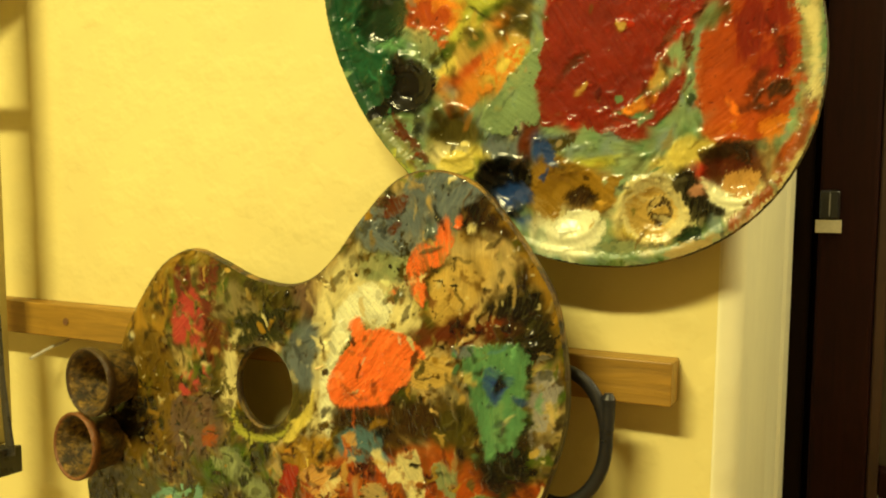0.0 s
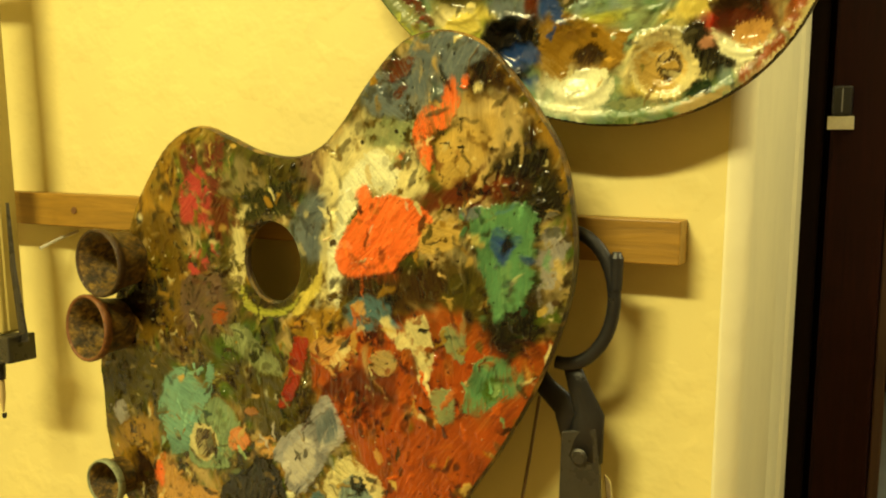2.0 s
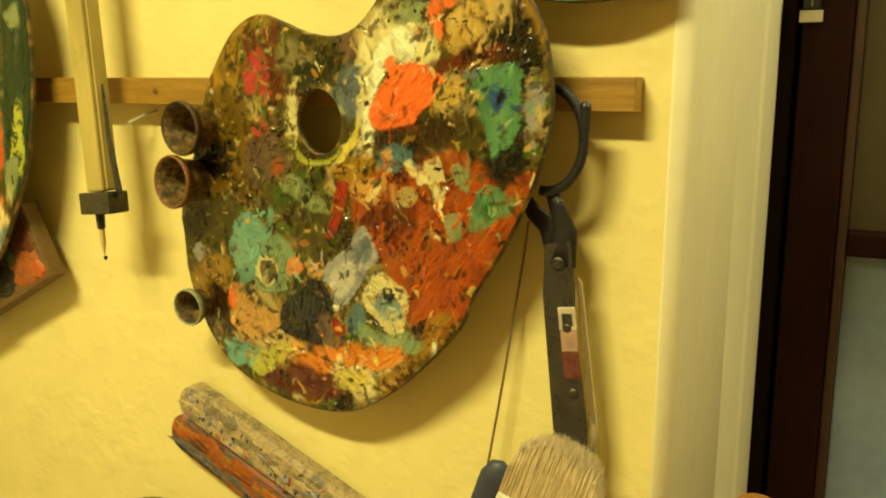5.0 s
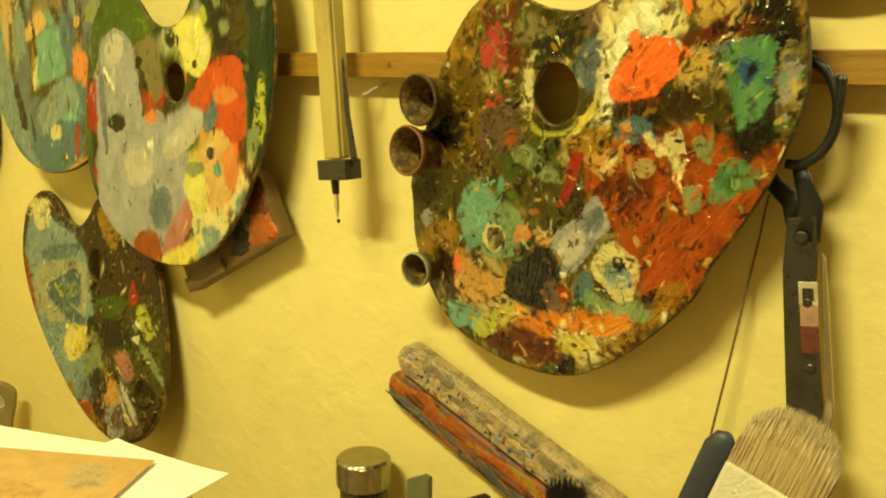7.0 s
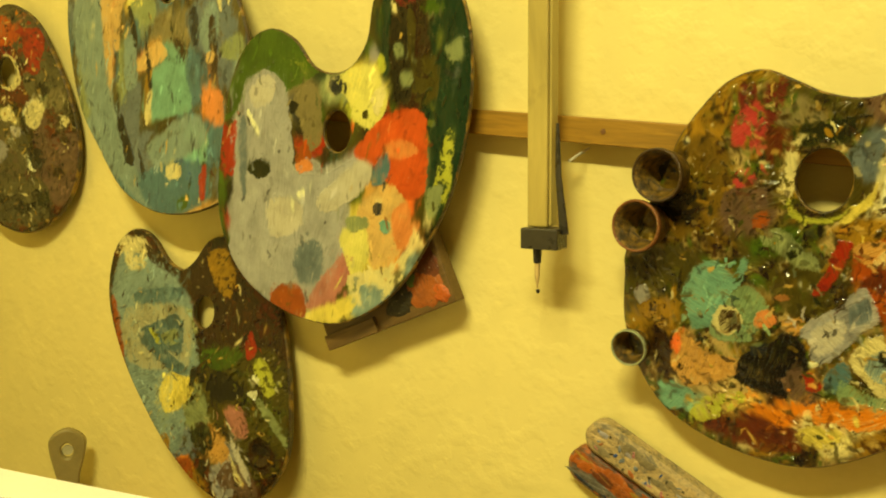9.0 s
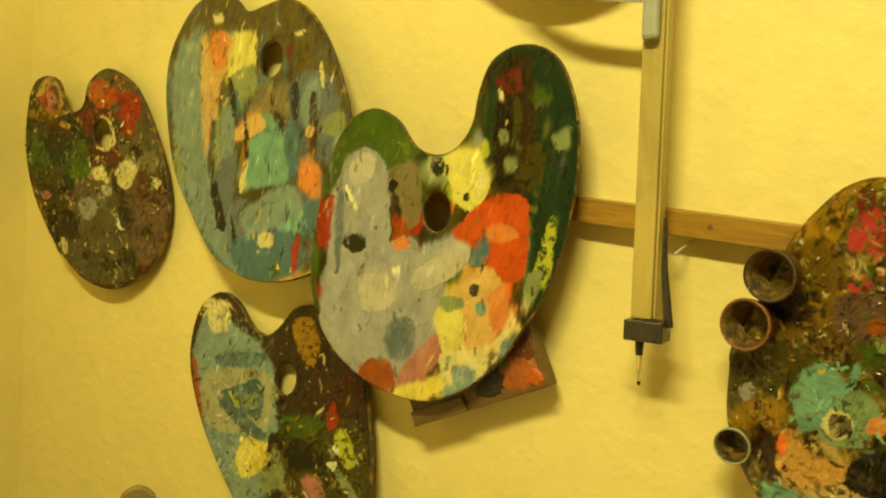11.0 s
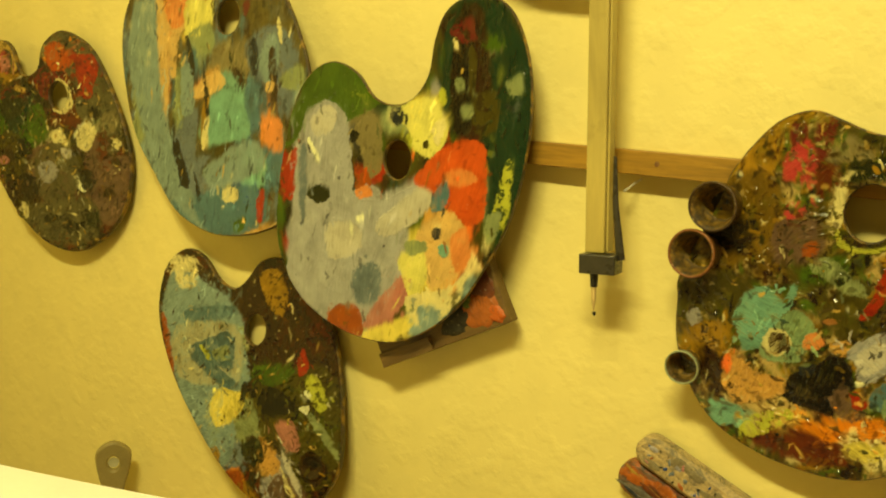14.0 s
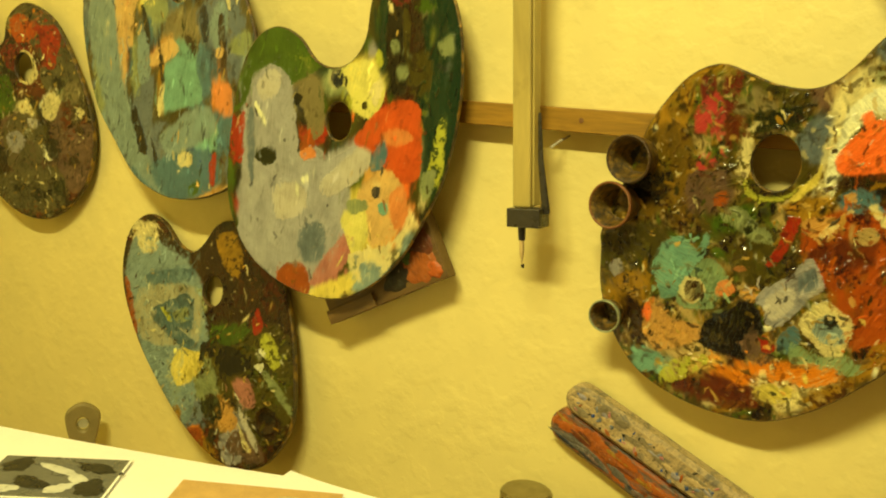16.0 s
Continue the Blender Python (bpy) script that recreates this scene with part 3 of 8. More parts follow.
    for n, (rgb, shape, soft, wear) in enumerate(PATCHES[pal.name]):
        s = window(shape, soft + 0.006)
        if s is None:
            continue
        xs, zs = [p.x for p in shape], [p.y for p in shape]
        push = 0.38 * min(1.0, min(max(xs) - min(xs), max(zs) - min(zs)) / 0.028)
        torn = layers(U[s] * 260 + n, V[s] * 260, seed + 19 * n, 3, 0.6)
        lean = 1.4 if drag < 1.0 else 0.6 + 2.4 * ((n * 41) % 17) / 17
        way = lean + 0.9 * (layers(U[s] * 25, V[s] * 25, seed + 23 * n, 2) - 0.5)
        pull = dragged(streaks[s], way, max(3, int(0.008 / grain)))
        pull = np.clip((pull - 0.5) / (pull.std() + 1e-6), -2.4, 2.4)
        cloud = layers(U[s] * 48 + n, V[s] * 48, seed + 29 * n, 3)
        d = edge_distance(U[s] + push * wu[s], V[s] + push * wv[s], shape)
        d = d + (0.0005 + 0.25 * min(soft, 0.004)) * pull + 0.0022 * (torn - 0.5)
        alpha = step(d / max(soft, 0.0009) + 0.5)
        gone = step((layers(U[s] * 120 + 5 * n, V[s] * 120, seed + 37 * n, 4, 0.65) - 0.68 + 0.45 * wear) * 12)
        alpha = alpha * (1 - 0.9 * gone * min(1.0, 3.2 * wear + 0.2))
        # colour picked up from below and pulled along the stroke
        below = dragged(colour[s], way, max(3, int(0.010 / grain)))
        pick = np.clip(0.55 * step((0.22 * pull + 1.6 * (cloud - 0.5)) * 1.6 - 0.1) + 0.45 * np.exp(-np.maximum(d, 0) / 0.0028) * step(0.5 + 0.4 * pull), 0, 0.75)
        pick = pick * (0.55 if soft < 0.0007 else 1.0) * (0.4 + 0.6 * rough)
        body = np.array(rgb) * (0.98 + (0.04 + 0.05 * rough) * pull + (0.35 + 0.4 * rough) * (cloud - 0.5))[..., None]
        body = body * (1 - pick[..., None]) + below * pick[..., None]
        colour[s] = colour[s] * (1 - alpha[..., None]) + body * alpha[..., None]
        lip = np.exp(-((d - 0.0012) / 0.0011) ** 2) * step((torn - 0.40) * 5) * (0.0007 if soft < 0.0014 else 0.0002)
        thick = (0.0007 + 0.0007 * ((n * 37) % 11) / 11) * (1.0 if soft < 0.002 else 0.4)
        height[s] = height[s] * (1 - 0.65 * alpha) + alpha * (thick + (0.00004 + 0.00010 * rough) * pull + 0.0010 * (cloud - 0.5) + lip)
        gloss[s] = gloss[s] * (1 - alpha) + alpha * (0.06 + 0.26 * ((n * 53) % 13) / 13)
    # last small touches of knife and brush, in colours found close by
    for n in range(int(smears * 1.6 * (0.35 + 0.65 * rough))):
        x, z = rnd.uniform(gu[0], gu[-1]), rnd.uniform(gv[0], gv[-1])
        i, j = int((x + rnd.gauss(0, 0.012) - gu[0]) / grain), int((z + rnd.gauss(0, 0.012) - gv[0]) / grain)
        rgb = colour[min(max(j, 0), len(gv) - 1), min(max(i, 0), len(gu) - 1)] * rnd.choice((0.3, 0.5, 0.8, 1.0, 1.3, 1.6))
        if rnd.random() < 0.12 * rough + 0.03:
            rgb = np.array(PAINT[rnd.choice(("cream", "dark", "umber", "black", "ochre", "ochre2", "forest"))])
        w, h, turn = rnd.uniform(0.002, 0.010), rnd.uniform(0.0009, 0.0034), rnd.gauss(1.3, 0.8)
        if drag < 1.0:
            w, turn = rnd.uniform(0.003, 0.014), rnd.gauss(1.5, 0.3)
        i0, i1 = np.searchsorted(gu, (x - 0.014, x + 0.014))
        j0, j1 = np.searchsorted(gv, (z - 0.014, z + 0.014))
        if i1 - i0 < 2 or j1 - j0 < 2:
            continue
        s = np.s_[j0:j1, i0:i1]
        du, dv = U[s] + 0.6 * wu[s] - x, V[s] + 0.6 * wv[s] - z
        cu, cv = du * math.cos(turn) + dv * math.sin(turn), -du * math.sin(turn) + dv * math.cos(turn)
        r = np.sqrt((cu / w) ** 2 + (cv / h) ** 2)
        alpha = step((1.1 - r) * 2.2 + 1.2 * (fine[s] - 0.5)) * rnd.uniform(0.4, 1.0)
        colour[s] = colour[s] * (1 - alpha[..., None]) + rgb * alpha[..., None]
        height[s] = height[s] + alpha * rnd.uniform(-0.0003, 0.0009) * (0.3 + 0.7 * rough)
        gloss[s] = gloss[s] * (1 - alpha) + alpha * rnd.uniform(0.0, 0.2)
    amount = (0.75 * step((layers(U * 34, V * 34, seed + 612, 3) - 0.47) * 6))[..., None]
    short = max(2, int((0.0024 if drag == 1.0 else 0.0055) / grain))
    colour = colour * (1 - amount) + amount * dragged(colour, theta, short)
    # tiny dried crumbs and pits
    crumbs = layers(U * 330, V * 330, seed + 900, 2, 0.5)
    pale = step((crumbs - 0.87) * 16) * step((layers(U * 40, V * 40, seed + 901, 2) - 0.45) * 6) * (0.35 + 0.5 * rough)
    pits = step((0.17 - crumbs) * 16) * step((layers(U * 36, V * 36, seed + 902, 2) - 0.42) * 6) * (0.3 + 0.6 * rough)
    colour = colour * (1 - 0.6 * pale[..., None]) + 0.6 * pale[..., None] * np.array((0.66, 0.58, 0.40))
    colour = colour * (1 - 0.75 * pits[..., None])
    height = height + 0.0007 * pale - 0.0003 * pits
    gloss = gloss * (1 - 0.7 * pale)
    # linseed oil yellows with age
    colour = 1.12 * np.clip(colour, 0.0, 1.0) ** 1.24 * np.array((0.96, 1.0, 0.78))
    far = np.full(U.shape, 1.0)
    for q in [line] + list(holes):
        parts = 6 if rim else 3
        fill = [a.lerp(e, k / parts) for a, e in zip(q, q[1:] + q[:1]) for k in range(parts)]
        for p in fill:
            far = np.minimum(far, (U - p.x) ** 2 + (V - p.y) ** 2)
    far = np.sqrt(far)
    height = height * (0.25 + 0.75 * step(far / 0.006)) + deep
    if rim:
        height = height + 0.0022 * step((0.012 - far) / 0.006)
        gloss = gloss + 0.10 + 0.35 * step((0.012 - far) / 0.004)
    for x, z, q in HOLLOWS[pal.name]:
        r = np.hypot(U - x + 0.15 * wu, V - z + 0.15 * wv) / q
        height = height - deep * 0.96 * step((1.0 - r) / 0.62) + 0.0010 * np.exp(-((r - 1.04) / 0.10) ** 2)
    keep = inside_all(U, V, inset_line(line, 0.0010))
    for hole in holes:
        keep &= ~inside_all(U, V, inset_line(hole, -0.0010))
    cell = keep[:-1, :-1] & keep[1:, :-1] & keep[:-1, 1:] & keep[1:, 1:]
    for x, z, q in HOLLOWS[pal.name]:
        mine = cell & (np.hypot(U[:-1, :-1] - x, V[:-1, :-1] - z) < q)
        skin_mesh("mixing_well", mine, U, V, height, colour, gloss, pal, "")
        cell = cell & ~mine
    if rim:
        mine = cell & (far[:-1, :-1] < 0.0095)
        skin_mesh("rim", mine, U, V, height, colour, gloss, pal, "raised rim smeared with cream and orange paint")
        cell = cell & ~mine
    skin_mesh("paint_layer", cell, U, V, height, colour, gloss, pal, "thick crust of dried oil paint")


def pigment_skin():
    n = Nodes("pigment_skin")
    a = n.tree.nodes.new("ShaderNodeAttribute")
    a.attribute_name = "pigment"
    at = n.coords()
    fine = n.noise(at, 900, 4, 0.65)
    mid = n.noise(at, 260, 4, 0.6)
    col = n.mix(n.ramp(fine, [(0.35, (0.14, 0.14, 0.14)), (0.6, (0, 0, 0))]), a.outputs["Color"], n.mix(1.0, a.outputs["Color"], (0.55, 0.5, 0.42), "MULTIPLY"))
    n.bump(n.maths("ADD", n.maths("MULTIPLY", mid, 1.0), n.maths("MULTIPLY", fine, 0.25)), 0.14, 0.0008)
    r = n.maths("ADD", n.maths("MULTIPLY", a.outputs["Alpha"], 0.50), 0.08)
    n.bsdf.inputs["Specular IOR Level"].default_value = 0.42
    return n.out(col, r)


MATERIALS["pigment_skin"] = pigment_skin()


def dipper(pal, x, z, r, tilt, turn, key, lip, label):
    """A turned tin cup clipped to the palette's edge."""
    q = r / 100
    deep = q * 1.5
    prof = [(0.0, -deep), (q * 0.72, -deep), (q * 0.80, -deep * 0.8), (q * 0.86, -deep * 0.35), (q * 0.97, -0.002), (q * 1.00, -0.0005), (q * 0.97, 0.0008), (q * 0.90, 0.0), (q * 0.76, -deep * 0.35), (q * 0.62, -deep * 0.80), (0.0, -deep * 0.86)]
    cup = part("dipper_cup", lathe(prof, 36), MATERIALS["dipper_skin_gleam"], pal, label, pose(x / 100, -THICK / 2 - deep * 0.75, z / 100, 90 + tilt, 0, turn), True)
    part("lip", lathe([(q * 0.955, -0.0065), (q * 1.01, -0.0060), (q * 1.03, -0.0005), (q * 1.0, 0.0016), (q * 0.95, 0.0014), (q * 0.915, 0.0003), (q * 0.89, -0.003)], 40), oil_paint(lip), cup, smooth=True)
    bm = bmesh.new()
    clump(bm, 0, 0, q * 0.52, q * 0.48, 0, 0.0, 0.003, x, 20, (0.5, 1.0), 0.1)
    bmesh.ops.rotate(bm, verts=bm.verts[:], cent=(0, 0, 0), matrix=Matrix.Rotation(radians(-90), 3, "X"))
    bmesh.ops.translate(bm, verts=bm.verts[:], vec=(0, 0, -deep * 0.80))
    part("paint_residue", bm, oil_paint(key), cup, smooth=True)


# bronze and ochre mixed in to paint the cups' golden inner reflections
MATERIALS["dipper_skin_gleam"] = crust("dipper_skin_gleam", ["umber", "bronze", "dark", "umber", "bronze", "ochre"], 60)
MATERIALS["board_edge"] = crust("painted_board_edge", ["umber", "olive", "ochre", "dark", "olive", "umber"], 18)

def blue_palette():
    line = spline("-9.8 26.5  -4.8 24.7  -1.4 22.7  2.9 23.6  8.3 24.7  14.0 22.6  19.3 17.8  23.4 11.8  26.2 6.0  28.9 -3.1  28.2 -10.0  24.3 -16.3  18.4 -19.4  11.9 -21.0  4.7 -21.1  -3.5 -18.6  -10.3 -12.7  -16.6 -6.3  -20.8 2.7  -22.7 10.9  -21.6 17.2  -16.7 23.8")
    hole = ring(0.062, 0.148, 0.028, 0.029)
    pal = palette(pose(-1.368, -0.033, 1.362, -4.1, 0, -4.8), line, [hole], ["bark", "bark", "slate", "bark", "umber", "skyblue2"],
        "double-lobed wooden palette streaked with pale blue, salmon and grey paint",
        seed=2, drag=0.35, smears=640, rough=0.4)
    daub(pal, "skyblue", -15.8, 9.2, 4.7, 11.3, 4)
    daub(pal, "skyblue", -12.0, -2.8, 4.8, 11.3, 10)
    daub(pal, "skyblue", -3.6, -13.7, 5.0, 8.4, 21)
    daub(pal, "cream", -15.5, 12.2, 2.3, 9.3, 3)
    daub(pal, "sage", -15.8, 2.0, 2.0, 9.3, 7)
    daub(pal, "skyblue", -5.3, 18.9, 6.6, 1.2, 0)
    daub(pal, "salmon", -9.7, 9.4, 1.6, 10.0, 4)
    daub(pal, "salmon", -7.9, 15.4, 3.5, 3.9, -1)
    daub(pal, "orange", -9.3, 16.4, 1.9, 2.6, 1)
    daub(pal, "yellow", -2.1, 16.0, 4.2, 3.5, 1)
    daub(pal, "cream", -1.3, 17.5, 3.0, 2.1, 1)
    daub(pal, "yellow", -2.6, 12.2, 2.7, 1.4, 2)
    daub(pal, "sage", 0.6, 10.9, 2.1, 3.8, 2)
    daub(pal, "taupe", 8.4, 7.5, 5.4, 3.7, 3)
    daub(pal, "slate", 17.0, 8.9, 4.2, 6.4, 10)
    daub(pal, "slate", 21.1, 7.4, 2.6, 7.2, 11)
    daub(pal, "skyblue", 16.5, 12.0, 1.5, 3.4, 12)
    daub(pal, "lilac", 19.0, 8.1, 1.2, 3.9, 18)
    daub(pal, "navy", 15.6, 5.2, 1.5, 4.6, 8)
    daub(pal, "mauve", 17.5, 1.8, 2.8, 3.6, 5)
    daub(pal, "skyblue", 23.3, 4.9, 1.2, 4.4, 10)
    daub(pal, "dark", -2.7, -0.9, 1.5, 6.8, 5)
    daub(pal, "dark", -4.1, -5.9, 1.6, 4.9, 5)
    daub(pal, "slate", -2.1, -8.6, 3.0, 5.8, 4)
    daub(pal, "sage", -4.5, 0.9, 1.5, 5.9, 5)
    daub(pal, "cyan", 8.3, 0.1, 5.1, 5.8, 13)
    daub(pal, "cyan", 4.7, -4.0, 2.9, 2.8, 6)
    daub(pal, "salmon", 1.3, 2.8, 3.5, 1.6, 21, 1)
    daub(pal, "peach", 4.0, 4.0, 2.4, 1.7, 18, 1)
    daub(pal, "ochre", 2.7, -2.8, 0.9, 4.4, 4)
    daub(pal, "cream", 3.5, -4.1, 0.4, 2.8, 5)
    daub(pal, "skyblue2", 15.1, 0.7, 2.6, 4.2, 11)
    daub(pal, "orange", 18.1, -3.5, 1.8, 3.3, 15)
    daub(pal, "salmon", 18.8, -2.1, 1.3, 1.8, 13)
    daub(pal, "umber", 7.6, -8.4, 6.5, 1.9, 24)
    daub(pal, "olive", 5.2, -7.3, 5.3, 1.1, 24)
    daub(pal, "slate", 4.7, -12.5, 7.6, 3.8, 8)
    daub(pal, "skyblue2", 2.7, -18.6, 6.5, 3.5, -4)
    daub(pal, "skyblue2", 11.2, -16.7, 6.7, 2.9, 9)
    daub(pal, "skyblue", 7.6, -12.6, 3.4, 1.1, 8)
    daub(pal, "cream", 9.6, -14.4, 2.5, 1.3, 9)
    daub(pal, "yellow", 10.6, -13.6, 1.1, 0.9, 9)
    daub(pal, "blue", 14.2, -14.4, 3.2, 3.1, 9)
    daub(pal, "red", 17.7, -15.0, 0.8, 2.3, 7, 1)
    daub(pal, "green", 12.9, -18.7, 1.4, 0.9, 10)
    daub(pal, "peach", 17.7, -19.0, 5.1, 0.8, 14)
    daub(pal, "skyblue2", 20.5, -8.5, 3.2, 3.9, 8)
    daub(pal, "cyan", 15.5, -9.6, 3.1, 2.7, 8)
    daub(pal, "white", -9.7, 21.3, 1.4, 1.0, -0, 1)
    daub(pal, "white", 12.4, 19.1, 0.8, 0.4, 0, 1)
    daub(pal, "black", -3.8, -10.8, 1.4, 4.0, 12)
    daub(pal, "black", -8.0, -9.4, 0.6, 4.0, 11)
    wash(pal, "bark", "-21.0 17.1  -15.4 24.3  -7.7 27.1  -0.9 23.1  7.3 25.3  16.3 19.4  24.0 10.9  25.0 5.0  20.1 4.6  10.5 14.9  1.4 18.4  -12.8 19.3")
    patch(pal, "skyblue", "-19.9 13.9  -16.2 19.2  -11.9 18.8  -8.6 6.5  -7.5 -4.3  -4.1 -9.9  -0.2 -14.2  7.0 -20.9  1.2 -20.0  -6.9 -14.4  -14.4 -5.2  -19.3 5.9", 1.52, 0.05)
    patch(pal, "flesh", "-13.3 17.1  -10.8 17.3  -7.6 2.6  -8.8 -1.7", 0.76, 0.1)
    patch(pal, "flesh", "-10.5 17.1  -5.5 18.8  -3.7 14.5  -6.4 10.3  -5.8 4.5  -7.9 5.3", 0.57, 0.1)
    patch(pal, "salmon", "-10.5 17.1  -6.4 19.3  -3.9 15.9  -6.0 12.8  -8.8 13.2", 0.38, 0.1)
    patch(pal, "butter", "-5.2 17.2  -1.0 19.3  2.5 17.9  2.4 14.0  -1.3 12.0  -4.3 11.9", 0.38, 0.1)
    patch(pal, "cream", "-10.4 22.2  -9.4 21.8  -7.9 22.5  -7.5 21.0  -9.5 20.6", 0.065, 0.05)
    patch(pal, "sage", "-3.5 11.9  2.2 13.7  3.3 8.9  -1.5 9.1", 0.57, 0.1)
    patch(pal, "flesh", "-1.9 1.9  2.2 4.7  5.7 5.6  7.4 3.7  4.2 2.0  -0.1 0.9", 0.078, 0.03)
    patch(pal, "cyan", "3.2 -0.6  6.9 2.9  11.7 1.3  14.0 -4.1  9.8 -5.5  4.8 -6.1", 0.475, 0.08)
    patch(pal, "slate", "-5.1 -6.0  -1.3 -0.8  0.7 -1.8  0.5 -9.3  -2.7 -10.7", 0.57, 0.2)
    patch(pal, "black", "-5.4 -7.1  -3.7 -6.7  -0.1 -13.2  -2.1 -14.1", 0.078, 0.1)
    patch(pal, "black", "0.8 -11.2  3.1 -14.7  2.5 -15.9", 0.078, 0.1)
    patch(pal, "black", "1.0 7.5  2.8 3.4  3.9 -1.3  2.7 -1.4", 0.078, 0.2)
    patch(pal, "cream", "2.7 -2.3  3.9 -2.2  3.3 -7.2  2.3 -6.7", 0.065, 0.1)
    patch(pal, "olive", "4.6 -8.9  12.9 -5.9  10.7 -9.1  3.6 -11.9", 0.665, 0.1)
    patch(pal, "salmon", "16.0 -2.1  20.4 -1.0  22.1 -5.8  19.3 -6.2", 0.57, 0.1)
    patch(pal, "skyblue2", "1.3 -16.1  11.0 -12.6  18.2 -13.3  17.8 -18.9  8.2 -21.6  3.5 -19.6", 0.76, 0.1)
    patch(pal, "skyblue", "3.4 -10.8  13.8 -4.9  18.3 -7.9  14.9 -11.1  6.8 -13.2", 0.76, 0.1)
    patch(pal, "cream", "8.6 -13.8  11.9 -13.0  12.4 -14.9  9.4 -15.6", 0.228, 0.05)
    patch(pal, "red", "17.1 -14.1  18.5 -12.3  19.0 -17.4  17.6 -17.6", 0.078, 0.05)
    patch(pal, "green", "12.0 -18.6  14.7 -17.5  14.4 -19.5  12.3 -20.1", 0.228, 0.05)
    patch(pal, "flesh", "9.0 -21.9  18.9 -19.0  22.0 -17.1  21.5 -19.1  13.9 -21.6", 0.104, 0.05)
    patch(pal, "slate", "11.3 10.2  16.1 13.2  21.7 11.7  23.9 5.6  17.6 4.3  13.4 5.8", 0.95, 0.15)
    patch(pal, "sage", "20.0 5.3  24.5 7.7  25.4 4.0  21.5 3.5", 0.38, 0.15)
    patch(pal, "skyblue", "14.4 7.8  17.5 12.4  19.5 8.1  17.7 3.6", 0.76, 0.15)
    patch(pal, "umber", "9.1 6.6  11.7 5.4  11.4 2.9  8.9 5.2", 0.38, 0.2)
    patch(pal, "crimson", "9.8 16.5  11.1 17.6  11.5 16.1  10.5 14.7", 0.13, 0.2)
    patch(pal, "cream", "11.5 19.0  13.9 19.5  13.5 18.7  12.0 18.5", 0.065, 0.1)
    patch(pal, "navy", "11.9 10.4  13.5 11.4  14.9 6.1  13.4 5.5", 0.15, 0.15)
    patch(pal, "cream", "18.0 14.2  18.7 14.6  19.8 10.8  19.0 11.1", 0.1, 0.15)
    patch(pal, "umber", "16.8 8.8  18.2 9.8  20.0 2.0  18.7 1.5", 0.15, 0.15)
    patch(pal, "flesh", "16.9 4.4  18.8 4.7  18.5 2.9  17.1 3.0", 0.15, 0.1)
    patch(pal, "skyblue", "-4.8 5.7  -1.8 6.4  -0.6 -0.7  -3.4 -2.0", 0.2, 0.1)
    patch(pal, "dark", "-4.2 11.1  -3.1 11.1  -1.0 6.0  -2.1 5.4", 0.12, 0.15)
    finish(pal)


blue_palette()

